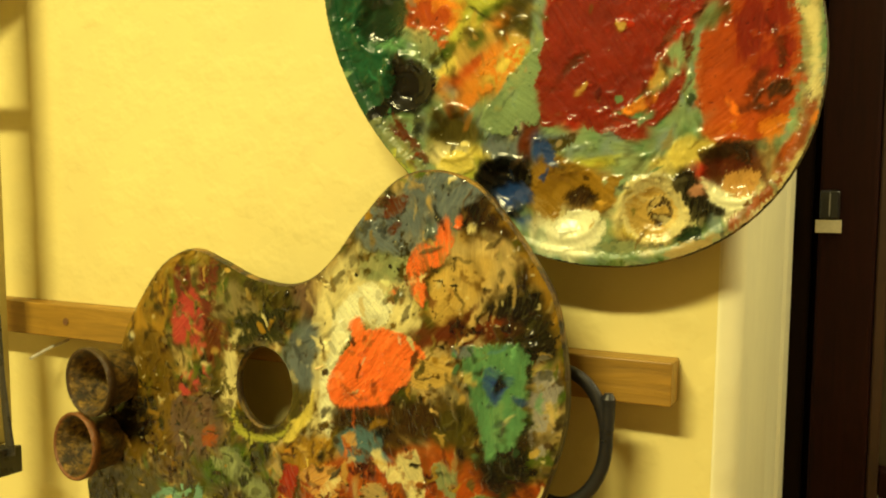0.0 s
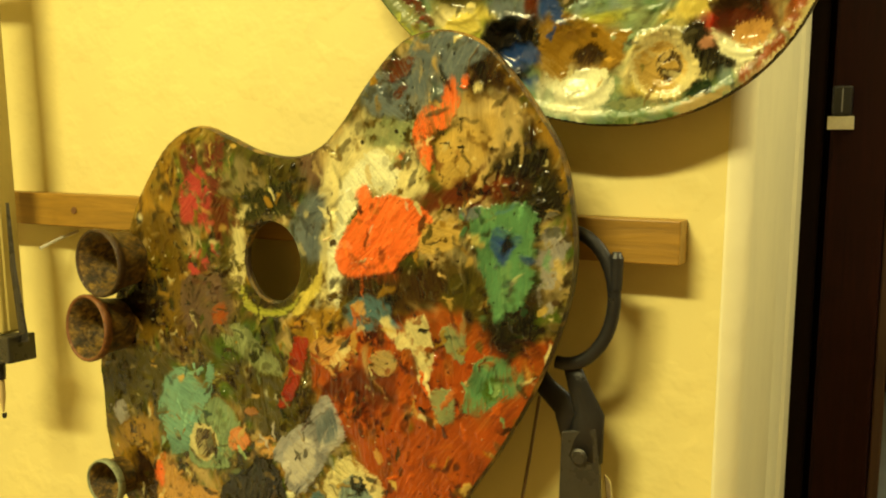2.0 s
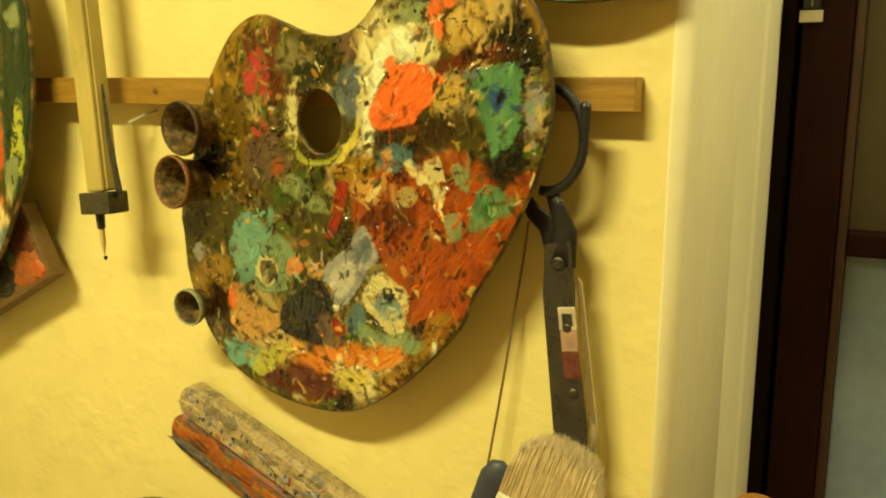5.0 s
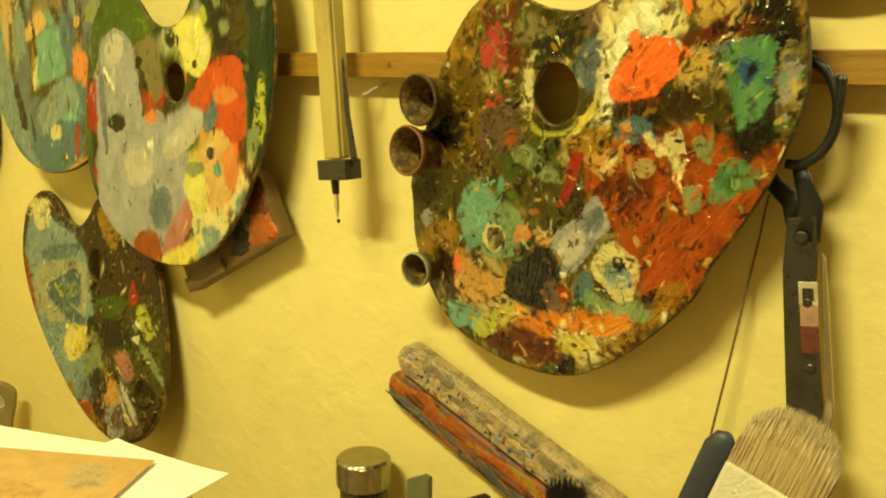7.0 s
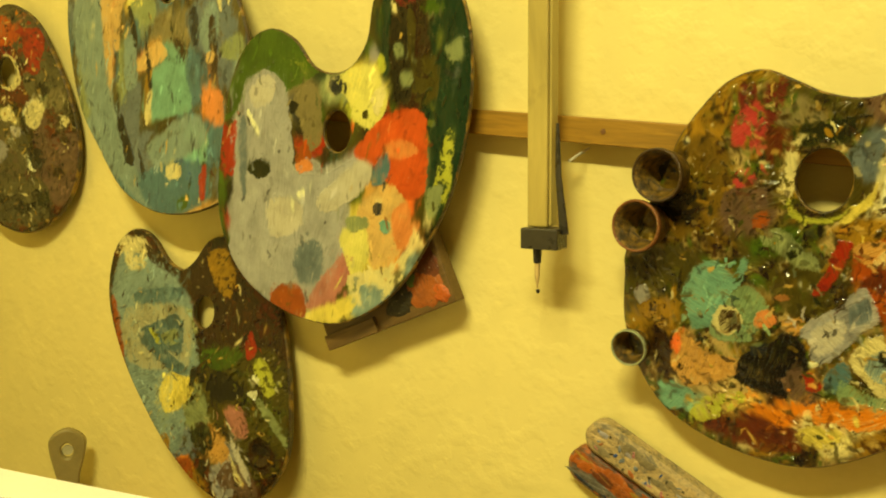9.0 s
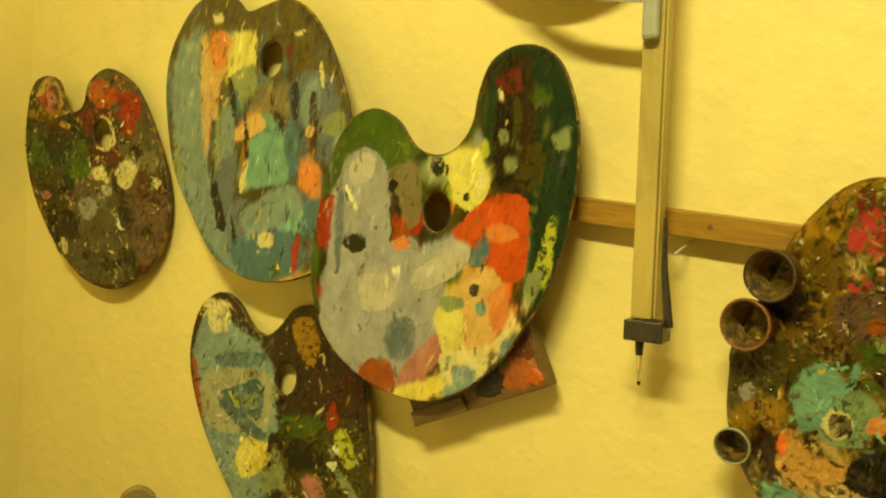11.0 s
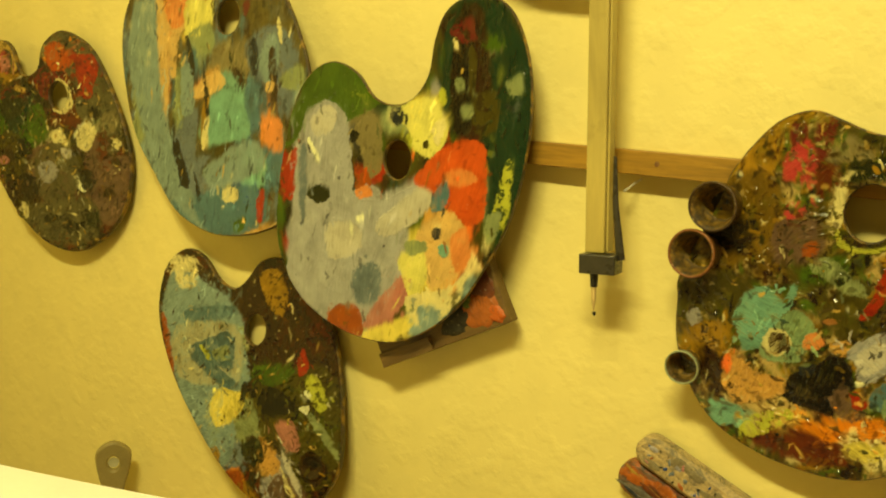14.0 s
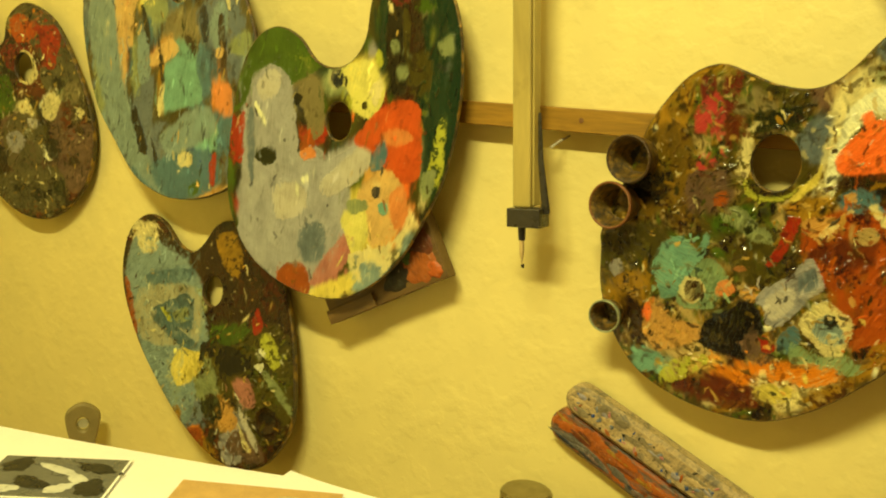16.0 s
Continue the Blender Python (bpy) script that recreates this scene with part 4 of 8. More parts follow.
def striped_palette():
    line = spline("-23.1 18.6  -18.5 17.7  -14.2 14.3  -10.5 13.3  -7.9 15.2  -5.3 18.8  -1.2 20.0  4.4 18.0  10.2 13.0  13.6 5.9  15.7 -2.3  16.7 -10.8  14.9 -16.1  11.2 -20.5  5.6 -22.5  -1.3 -21.4  -9.1 -17.1  -16.0 -11.3  -21.9 -5.0  -26.8 2.8  -28.3 9.1  -27.2 15.2")
    hole = ring(-0.045, 0.071, 0.023, 0.027)
    pal = palette(pose(-1.190, -0.021, 0.917, -8.4, 0, 1.1), line, [hole], ["forest", "umber", "olive", "dark", "brownred", "umber"],
        "dark wooden palette with pale blue paint and darker blue strokes",
        seed=3, rough=1.2, smears=520, deep=0.003)
    daub(pal, "skyblue", -19.9, 8.2, 6.2, 7.4, 13)
    daub(pal, "skyblue", -12.7, 5.2, 6.2, 10.3, 14)
    daub(pal, "cream", -22.5, 14.8, 3.6, 2.8, 8)
    daub(pal, "skyblue", -13.9, -5.6, 6.2, 9.5, 24)
    daub(pal, "sage", -10.7, 1.4, 5.6, 6.1, 11)
    daub(pal, "skyblue2", -15.9, 8.1, 6.3, 1.6, 12)
    daub(pal, "skyblue2", -13.0, 2.5, 4.0, 2.3, 10)
    daub(pal, "skyblue2", -13.9, -1.3, 1.5, 6.0, 49)
    daub(pal, "cream", -15.6, 4.7, 5.2, 0.9, 13)
    daub(pal, "yellow", -8.0, -6.4, 5.5, 2.5, 5)
    daub(pal, "yellow", -9.6, -9.4, 3.7, 2.5, 12)
    daub(pal, "sage", -3.5, -8.0, 3.0, 3.1, 27)
    daub(pal, "sage", -7.6, -13.1, 4.7, 4.1, 13)
    daub(pal, "slate", -6.3, -16.4, 3.3, 3.7, 28)
    daub(pal, "umber", -0.3, 14.3, 4.4, 4.3, 8)
    daub(pal, "brownred", 5.0, 10.2, 4.4, 4.5, -6)
    daub(pal, "crimson", 8.9, 7.0, 3.2, 3.8, 10)
    daub(pal, "umber", -1.0, 2.2, 4.7, 3.0, 11)
    daub(pal, "green", 0.8, -0.5, 5.2, 2.6, 4)
    daub(pal, "navy", 2.6, -3.4, 3.4, 2.6, 12)
    daub(pal, "black", -0.2, -2.7, 2.5, 1.8, -12)
    daub(pal, "red", 6.1, 4.0, 1.9, 1.9, 11)
    daub(pal, "olive", 11.0, 0.5, 3.7, 5.7, 11)
    daub(pal, "green", 8.5, -3.9, 4.5, 3.9, 12)
    daub(pal, "white", 8.3, -1.5, 1.0, 1.2, 12)
    daub(pal, "mauve", 4.7, -8.7, 2.5, 4.4, 5)
    daub(pal, "peach", 2.2, -13.8, 2.4, 2.9, 21)
    daub(pal, "lilac", 5.6, -14.0, 1.8, 5.2, 2)
    daub(pal, "lilac", 5.6, -18.5, 4.4, 2.5, 15)
    daub(pal, "mauve", 8.9, -18.6, 2.8, 1.9, 15)
    daub(pal, "olive", 11.2, -12.6, 4.5, 3.8, 14)
    daub(pal, "black", 11.1, -12.6, 2.2, 2.3, 14)
    daub(pal, "orange", -5.1, -19.8, 3.0, 2.4, 29)
    daub(pal, "ochre", -2.0, -21.5, 3.0, 2.1, -9)
    daub(pal, "green", 12.6, -5.9, 2.9, 4.8, 9)
    well(pal, "black", 11.3, -12.4, 2.2)
    wash(pal, "umber", "-11.0 12.4  -5.4 19.3  -0.2 18.9  8.7 9.5  13.9 6.6  14.8 1.1  -0.1 2.2  -4.8 7.3")
    wash(pal, "olive", "-2.1 -1.2  9.6 3.9  15.6 -0.6  17.2 -10.7  9.8 -13.3  -0.8 -9.9")
    patch(pal, "skyblue", "-26.8 11.0  -24.8 14.7  -19.7 14.3  -11.7 12.3  -8.1 6.8  -3.9 -1.5  -8.1 -5.6  -5.6 -11.0  -6.3 -16.4  -11.0 -17.5  -18.6 -9.8  -23.9 -0.2  -26.7 5.9", 0.3, 0.08)
    patch(pal, "pearl2", "-23.1 4.3  -8.8 7.2  -6.1 -1.0  -9.7 -3.9  -20.6 -4.7", 0.5, 0.1)
    patch(pal, "cream", "-25.0 15.5  -20.1 17.1  -19.1 12.3  -23.6 11.5", 0.3, 0.3)
    patch(pal, "denim", "-21.7 7.0  -17.4 8.9  -9.7 10.5  -10.3 8.4  -19.0 5.8", 0.12, 0.1)
    patch(pal, "denim", "-19.2 0.8  -15.1 3.6  -9.6 5.7  -8.0 -0.5  -11.6 -0.7  -6.2 -3.0  -9.6 -4.4  -15.6 -1.9", 0.12, 0.1)
    patch(pal, "sage", "-13.6 1.6  -10.2 3.4  -9.1 0.8  -12.5 0.2", 0.1, 0.2)
    patch(pal, "yellow", "-12.5 -7.5  -9.7 -4.0  -4.5 -5.7  -7.4 -10.0  -10.6 -11.2", 0.08, 0.08)
    patch(pal, "sage", "-6.1 -9.7  -2.0 -6.0  -1.1 -10.0  -4.5 -11.4", 0.1, 0.1)
    patch(pal, "umber", "-20.0 16.4  -12.6 13.7  -11.6 12.1  -18.1 13.3", 0.3, 0.2)
    patch(pal, "red", "5.5 4.4  6.8 6.0  8.1 2.7  6.4 1.2", 0.08, 0.1)
    patch(pal, "green", "-2.3 -0.4  2.4 2.8  5.4 1.2  0.5 -1.9", 0.1, 0.2)
    patch(pal, "black", "-1.8 -5.3  0.5 -1.7  6.1 -3.5  3.8 -6.1  -0.0 -6.4", 0.08, 0.05)
    patch(pal, "white", "7.7 -1.0  9.3 -0.7  9.1 -2.1", 0.05, 0.05)
    patch(pal, "white", "7.2 -4.0  9.3 -2.9  9.0 -4.3", 0.05, 0.05)
    patch(pal, "rose", "2.7 -7.4  6.3 -6.4  8.5 -10.8  5.1 -10.8", 0.2, 0.1)
    patch(pal, "peach", "1.0 -14.7  3.6 -12.9  5.3 -14.4  3.5 -16.5", 0.08, 0.1)
    patch(pal, "mauve", "2.9 -18.2  6.4 -15.1  10.8 -18.1  4.7 -20.2", 0.12, 0.15)
    patch(pal, "cream", "5.1 -14.5  6.6 -16.1  8.8 -18.4  6.9 -18.1", 0.06, 0.1)
    patch(pal, "rust", "-7.3 -18.7  -3.3 -17.3  -2.7 -20.6  -6.2 -21.4", 0.15, 0.2)
    patch(pal, "ochre", "-12.8 -16.4  -9.4 -14.6  -8.5 -17.9", 0.15, 0.2)
    patch(pal, "rust", "-26.8 4.8  -25.5 5.2  -21.1 -6.1  -22.6 -5.3", 0.1, 0.15)
    patch(pal, "sage", "9.1 -4.1  10.9 -4.6  17.2 -9.5  16.5 -10.4  10.7 -6.4", 0.06, 0.15)
    patch(pal, "pearl", "4.9 -11.6  6.7 -13.1  10.2 -17.3  9.3 -17.9  6.0 -14.3", 0.06, 0.1)
    patch(pal, "umber", "8.7 -11.7  11.4 -10.1  14.7 -12.2  12.9 -15.7  9.8 -14.8", 0.1, 0.05)
    patch(pal, "black", "9.6 -11.7  11.9 -10.8  13.5 -12.0  11.6 -12.9  10.0 -12.8", 0.08, 0.05)
    patch(pal, "lime", "-16.8 2.0  -15.4 1.9  -13.4 0.2  -14.5 -0.2", 0.06, 0.15)
    patch(pal, "lime", "7.7 0.7  9.9 2.1  12.9 -2.1  10.7 -3.5", 0.1, 0.25)
    patch(pal, "ochre", "-4.9 16.3  -1.4 18.3  1.8 14.3  1.2 10.3  -2.2 11.7", 0.1, 0.2)
    patch(pal, "forest", "-4.2 -13.2  -0.6 -10.9  1.2 -14.4  -1.7 -16.1", 0.08, 0.2)
    patch(pal, "black", "-5.8 -2.9  -4.6 -2.2  -4.6 -5.7  -5.6 -5.9", 0.06, 0.1)
    patch(pal, "black", "-3.3 -3.6  -2.2 -2.2  -1.9 -2.9  -2.9 -4.6", 0.06, 0.1)
    finish(pal)


striped_palette()

def speckled_palette():
    line = spline("-20.9 18.5  -17.3 17.3  -14.9 13.0  -12.6 11.7  -9.4 13.3  -8.0 17.8  -4.0 20.5  -0.1 20.3  5.6 17.4  10.5 11.0  14.8 3.0  16.4 -4.1  15.1 -11.6  10.2 -17.7  2.7 -21.7  -5.6 -21.4  -12.6 -17.9  -19.2 -11.9  -24.5 -4.4  -26.9 3.5  -26.8 11.7  -24.9 16.9")
    hole = ring(-0.034, 0.083, 0.026, 0.027)
    pal = palette(pose(-1.730, -0.016, 1.274, -0.6, 0, 4.0), line, [hole], ["forest", "umber", "dark", "olive", "dark", "brownred"],
        "kidney-shaped palette with small wells, crusted red, green and mauve",
        seed=4, rough=1.3, smears=1000, deep=0.003)
    daub(pal, "stone", -20.7, 14.9, 4.2, 3.4, 3)
    daub(pal, "pink", -20.4, 14.0, 2.3, 2.0, 3)
    daub(pal, "ochre", -19.6, 11.2, 7.3, 1.1, 4)
    daub(pal, "orange", -2.2, 17.0, 5.3, 2.6, 10)
    daub(pal, "red", 1.9, 15.1, 4.5, 3.4, -10)
    daub(pal, "red", 4.0, 11.0, 1.8, 3.6, 1)
    daub(pal, "sage", -5.4, 16.8, 2.3, 1.9, 3)
    daub(pal, "crimson", -5.0, 10.3, 4.8, 2.4, 4)
    daub(pal, "brownred", -0.6, 4.7, 6.3, 2.6, 5)
    daub(pal, "olive", -20.1, 5.3, 6.3, 5.3, 5)
    daub(pal, "green", -21.7, 2.2, 4.3, 3.4, 5)
    daub(pal, "deepgreen", -13.9, 3.5, 4.4, 5.2, 5)
    daub(pal, "green", -10.3, 0.5, 4.0, 2.9, 6)
    daub(pal, "crimson", -15.9, 7.9, 4.1, 1.6, 4)
    daub(pal, "olive", -18.7, -4.9, 6.0, 4.6, 13)
    daub(pal, "ochre", -21.1, -9.8, 1.8, 2.3, 7)
    daub(pal, "stone", 7.1, 6.5, 5.3, 4.8, -2)
    daub(pal, "sage", 8.7, 4.5, 3.0, 2.1, 5)
    daub(pal, "dark", 6.7, 5.4, 1.5, 1.1, 5)
    daub(pal, "white", 4.4, 0.9, 2.3, 2.7, -5)
    daub(pal, "cream", -4.1, 0.0, 1.6, 1.5, 13)
    daub(pal, "cream", -1.9, -0.8, 2.2, 1.3, 6)
    daub(pal, "mauve", -6.5, -5.8, 5.6, 4.4, 7)
    daub(pal, "mauve", -3.0, -9.8, 7.4, 4.4, 8)
    daub(pal, "cream", -2.8, -4.7, 1.3, 1.0, 7)
    daub(pal, "mauve", 10.0, -3.8, 5.1, 5.7, 10)
    daub(pal, "brownred", 11.3, -0.5, 3.3, 2.7, 6)
    daub(pal, "mauve", 9.0, -10.9, 5.4, 3.8, 8)
    daub(pal, "dark", 4.2, -8.3, 2.5, 1.5, 7)
    daub(pal, "white", 2.6, -8.2, 1.3, 1.1, 7)
    daub(pal, "stone", 0.7, -15.9, 7.9, 3.7, 9)
    daub(pal, "umber", -12.9, -13.4, 4.4, 4.7, 21)
    daub(pal, "lime", -13.6, -16.0, 1.6, 1.4, 8)
    daub(pal, "stone", -6.7, -17.0, 5.6, 3.4, 9)
    well(pal, "mauve", 9.3, -10.3, 2.3)
    well(pal, "mauve", 11.7, -3.6, 2.2)
    well(pal, "dark", 5.7, -15.2, 2.3)
    well(pal, "dark", -0.2, -16.9, 2.4)
    well(pal, "stone", -6.5, -16.1, 2.3)
    well(pal, "olive", -13.5, -14.8, 2.4)
    well(pal, "stone", 12.0, 0.1, 1.9)
    patch(pal, "stone", "-7.0 18.1  -0.7 20.8  6.5 16.9  10.9 11.0  14.4 3.8  12.9 -0.5  8.1 4.5  3.1 9.3", 0.35, 0.25)
    patch(pal, "orangered", "-7.0 17.6  -2.2 18.6  0.8 16.1  -0.3 13.9  -5.1 12.8", 0.1, 0.1)
    patch(pal, "red", "-0.4 16.0  6.5 16.7  7.7 13.9  5.7 8.3  3.1 9.1  1.2 14.5", 0.1, 0.08)
    patch(pal, "ochre2", "-24.0 13.9  -22.4 17.0  -18.9 18.6  -15.9 17.3  -14.8 13.3  -16.8 12.1  -16.7 15.6  -19.2 16.6  -21.2 14.8", 0.08, 0.1)
    patch(pal, "rose", "-20.8 14.1  -19.1 15.4  -17.4 13.9  -18.9 12.1", 0.06, 0.05)
    patch(pal, "cream", "3.1 -1.6  2.0 0.7  4.3 3.3  7.7 3.4  7.2 1.0  5.4 -1.8", 0.06, 0.05)
    patch(pal, "cream", "-4.8 0.9  -2.4 2.0  -1.6 -0.2  -4.2 -1.3", 0.06, 0.05)
    patch(pal, "white", "-3.2 -3.9  -1.6 -3.1  -0.8 -5.0  -2.6 -5.7", 0.06, 0.05)
    patch(pal, "white", "2.6 -9.0  5.1 -8.0  4.6 -10.0", 0.05, 0.05)
    patch(pal, "stone", "-9.8 -4.1  -4.2 -1.0  1.9 -2.6  3.0 -8.0  -1.8 -13.1  -8.5 -11.8", 0.3, 0.15)
    patch(pal, "mauve", "7.1 -4.3  15.9 -1.8  17.5 -10.1  13.2 -15.2  9.4 -14.7  6.7 -9.7", 0.3, 0.15)
    patch(pal, "dark", "6.5 5.7  7.9 7.2  8.9 5.6  7.3 4.4", 0.06, 0.05)
    patch(pal, "stone", "-10.1 -14.3  6.0 -10.7  8.4 -18.1  -4.6 -21.3", 0.5, 0.2)
    patch(pal, "green", "-12.1 4.6  -7.9 6.3  -5.6 -0.1  -10.9 -0.9", 0.15, 0.15)
    patch(pal, "green", "-22.4 1.4  -18.9 2.7  -18.4 0.6", 0.1, 0.15)
    patch(pal, "cream", "-14.5 -13.5  -12.1 -14.3  -11.3 -16.5  -13.4 -16.6", 0.1, 0.1)
    patch(pal, "cream", "-5.7 8.1  -4.9 10.5  -3.0 11.5  -0.4 10.4  1.1 7.0  -1.0 4.9  -4.6 5.3", 0.06, 0.1)
    # dark crescents paint shade into the upper sides of the wells
    patch(pal, "dark", "-7.4 -16.1  -5.3 -15.0  -3.6 -15.9  -4.8 -16.9  -6.5 -16.9", 0.06, 0.05)
    patch(pal, "dark", "-1.2 -17.2  0.8 -15.6  2.9 -16.3  2.6 -17.9  -0.1 -18.4", 0.06, 0.05)
    patch(pal, "forest", "4.7 -14.3  7.0 -12.9  8.7 -14.0  8.0 -16.3  5.6 -16.1", 0.06, 0.05)
    patch(pal, "umber", "9.0 -9.4  11.2 -8.2  12.9 -9.2  11.8 -10.3  10.0 -10.3", 0.06, 0.05)
    patch(pal, "umber", "10.9 -3.1  12.7 -2.2  14.1 -3.0  13.2 -4.2  11.7 -4.2", 0.06, 0.05)
    patch(pal, "umber", "-20.9 -4.2  -18.0 -3.2  -15.9 -4.3  -17.2 -6.1  -20.0 -6.2", 0.08, 0.1)
    # pale dabs paint highlights into two wells
    patch(pal, "cream", "11.1 -0.0  12.8 1.3  14.2 0.4  12.9 -0.9", 0.05, 0.05)
    patch(pal, "rose", "-21.2 -5.2  -18.5 -4.6  -17.6 -5.7  -19.6 -6.6", 0.08, 0.15)
    patch(pal, "black", "-13.9 -7.8  -10.1 -8.4  -8.9 -11.6  -11.5 -13.1  -14.1 -10.6", 0.08, 0.2)
    patch(pal, "forest", "-20.1 7.5  -14.9 9.1  -12.9 4.7  -17.1 2.7  -20.8 4.1", 0.08, 0.2)
    patch(pal, "ochre2", "-15.8 9.5  -12.9 9.4  -12.8 8.4  -15.6 8.6", 0.06, 0.2)
    patch(pal, "black", "-15.2 -1.1  -11.7 -1.3  -12.1 -4.1  -14.5 -3.9", 0.1, 0.2)
    patch(pal, "dark", "2.6 -5.7  6.9 -5.7  6.6 -8.4  4.1 -9.3", 0.1, 0.2)
    patch(pal, "lilac", "-8.9 -6.0  -5.6 -4.5  -3.0 -6.4  -5.3 -9.1  -7.9 -8.7", 0.06, 0.15)
    patch(pal, "pearl", "-2.2 -1.9  0.7 -2.1  0.2 -3.6  -1.8 -3.4", 0.06, 0.15)
    patch(pal, "taupe", "6.9 3.3  11.2 6.9  13.3 5.0  12.4 2.3  9.0 2.3", 0.08, 0.2)
    finish(pal)


speckled_palette()

def grey_green_palette():
    line = spline("-10.5 21.3  -6.3 19.8  -3.1 16.5  0.3 15.6  3.4 16.7  5.6 20.0  6.2 24.6  7.5 28.4  10.3 30.5  14.0 30.9  17.3 29.2  19.7 25.4  21.2 20.4  21.7 14.0  21.2 7.4  19.6 0.5  17.0 -5.3  13.4 -11.5  8.6 -16.1  3.3 -18.9  -2.5 -19.4  -8.7 -18.1  -14.4 -15.0  -18.1 -10.4  -19.9 -4.6  -19.8 2.5  -18.8 9.5  -17.2 15.7  -14.4 19.7")
    hole = ring(0.015, 0.078, 0.022, 0.028)
    pal = palette(pose(-0.945, -0.062, 1.230, -0.9, 0, 2.7), line, [hole], ["umber", "deepgreen", "olive", "green", "dark", "olive"],
        "kidney-shaped palette thick with grey, red and dark green paint",
        seed=5, drag=0.35, smears=420, rough=0.25)
    daub(pal, "green", -11.7, 18.6, 5.0, 2.8, 13)
    daub(pal, "green", -16.0, 14.5, 3.5, 3.5, -11)
    daub(pal, "green", -6.5, 17.0, 3.1, 2.1, -30)
    daub(pal, "lime", -6.0, 16.2, 2.8, 0.9, -20)
    daub(pal, "umber", -16.1, 14.9, 1.2, 2.1, -11)
    daub(pal, "deepgreen", -7.8, 14.8, 3.9, 2.0, 5)
    daub(pal, "deepgreen", -1.9, 13.8, 2.8, 1.9, 6)
    daub(pal, "taupe", -4.1, 12.0, 2.9, 3.5, 10)
    daub(pal, "navy", -6.4, 10.5, 1.2, 1.6, 6)
    daub(pal, "red", -3.0, 5.6, 2.9, 2.1, 8)
    daub(pal, "dark", -3.7, 7.5, 2.1, 1.3, 7)
    daub(pal, "sage", 1.0, 13.3, 2.6, 2.0, 6)
    daub(pal, "cream", 0.5, 14.0, 1.1, 1.1, 6)
    daub(pal, "yellow", 6.3, 14.2, 3.1, 3.2, 15)
    daub(pal, "lime", 5.8, 11.1, 3.0, 1.9, 7)
    daub(pal, "cream", 7.3, 13.2, 1.4, 2.3, 6)
    daub(pal, "green", 5.9, 9.9, 0.7, 0.8, 7)
    daub(pal, "red", 11.7, 8.7, 3.8, 2.6, 27, 1)
    daub(pal, "red", 13.0, 4.0, 2.8, 3.8, 4, 1)
    daub(pal, "coral", 8.9, 6.8, 3.1, 2.0, 17, 1)
    daub(pal, "coral", 13.7, 5.6, 1.7, 2.7, 8)
    daub(pal, "salmon", 10.0, 4.6, 1.7, 1.1, 8)
    daub(pal, "blue", 9.3, 4.5, 1.2, 1.2, 8)
    daub(pal, "navy", 8.6, 2.5, 1.2, 1.5, 9)
    daub(pal, "brownred", 4.7, 4.3, 1.8, 1.6, 8)
    daub(pal, "coral", 12.2, -0.4, 2.5, 1.6, 1)
    daub(pal, "peach", 9.9, -2.8, 3.4, 4.8, 1)
    daub(pal, "salmon", 12.0, -6.3, 4.2, 3.1, 46)
    daub(pal, "orange", 11.4, -9.5, 2.6, 1.1, 38)
    daub(pal, "yellow", 5.7, -5.9, 2.2, 4.0, 11)
    daub(pal, "yellow", 7.5, -10.4, 3.3, 2.3, 20)
    daub(pal, "cream", 5.9, -7.5, 1.3, 2.4, 11)
    daub(pal, "cream", 8.0, -1.5, 1.8, 1.1, 10)
    daub(pal, "red", 8.9, -6.1, 0.7, 0.9, 11)
    daub(pal, "cyan", 9.8, -4.1, 1.0, 0.9, 11, 1)
    daub(pal, "ochre", 7.2, -3.2, 0.9, 1.6, 10)
    daub(pal, "skyblue", 8.0, -14.7, 4.2, 1.5, 26)
    daub(pal, "skyblue", 14.8, -8.8, 1.5, 1.8, 38)
    daub(pal, "cream", 14.9, -5.7, 1.0, 1.8, 29)
    daub(pal, "silver", -12.8, 8.5, 4.3, 7.6, 4, 1)
    daub(pal, "silver", -10.6, 12.1, 3.4, 3.3, 3, 1)
    daub(pal, "silver", -13.1, -0.0, 4.1, 7.6, 9, 1)
    daub(pal, "silver", -8.8, -6.1, 8.9, 6.7, 10, 1)
    daub(pal, "silver", -2.0, -4.1, 6.1, 6.4, 18, 1)
    daub(pal, "silver", 3.5, 2.1, 4.8, 2.6, 38, 1)
    daub(pal, "silver", -4.4, -0.3, 4.8, 3.3, 26, 1)
    daub(pal, "lilac", -4.2, -12.0, 7.8, 4.1, 12)
    daub(pal, "lilac", -12.6, -11.1, 3.5, 4.5, -0)
    daub(pal, "lilac", 1.4, 0.2, 4.6, 1.1, 35)
    daub(pal, "silver", -9.4, -11.3, 6.0, 2.6, 3)
    daub(pal, "lilac", -9.9, 4.7, 1.2, 5.0, 4)
    daub(pal, "cream", -12.7, 7.7, 0.3, 1.7, -1)
    daub(pal, "cream", -5.5, 0.7, 0.4, 0.9, -27)
    daub(pal, "slate", -9.1, -13.9, 3.0, 0.7, 4)
    daub(pal, "taupe", -1.5, -9.8, 3.9, 1.0, 20)
    daub(pal, "dark", -12.2, 1.4, 1.8, 1.1, 0, 1)
    daub(pal, "navy", -11.7, 2.1, 1.0, 0.4, 8)
    daub(pal, "pink2", 2.1, -11.5, 2.5, 4.6, -26)
    daub(pal, "pink2", -0.9, -15.5, 3.9, 1.8, 13)
    daub(pal, "pink", 3.4, -10.4, 0.7, 2.1, -16)
    daub(pal, "rust", -6.3, -17.1, 3.6, 2.4, 4)
    daub(pal, "ochre", -6.9, -16.0, 1.6, 0.7, 13)
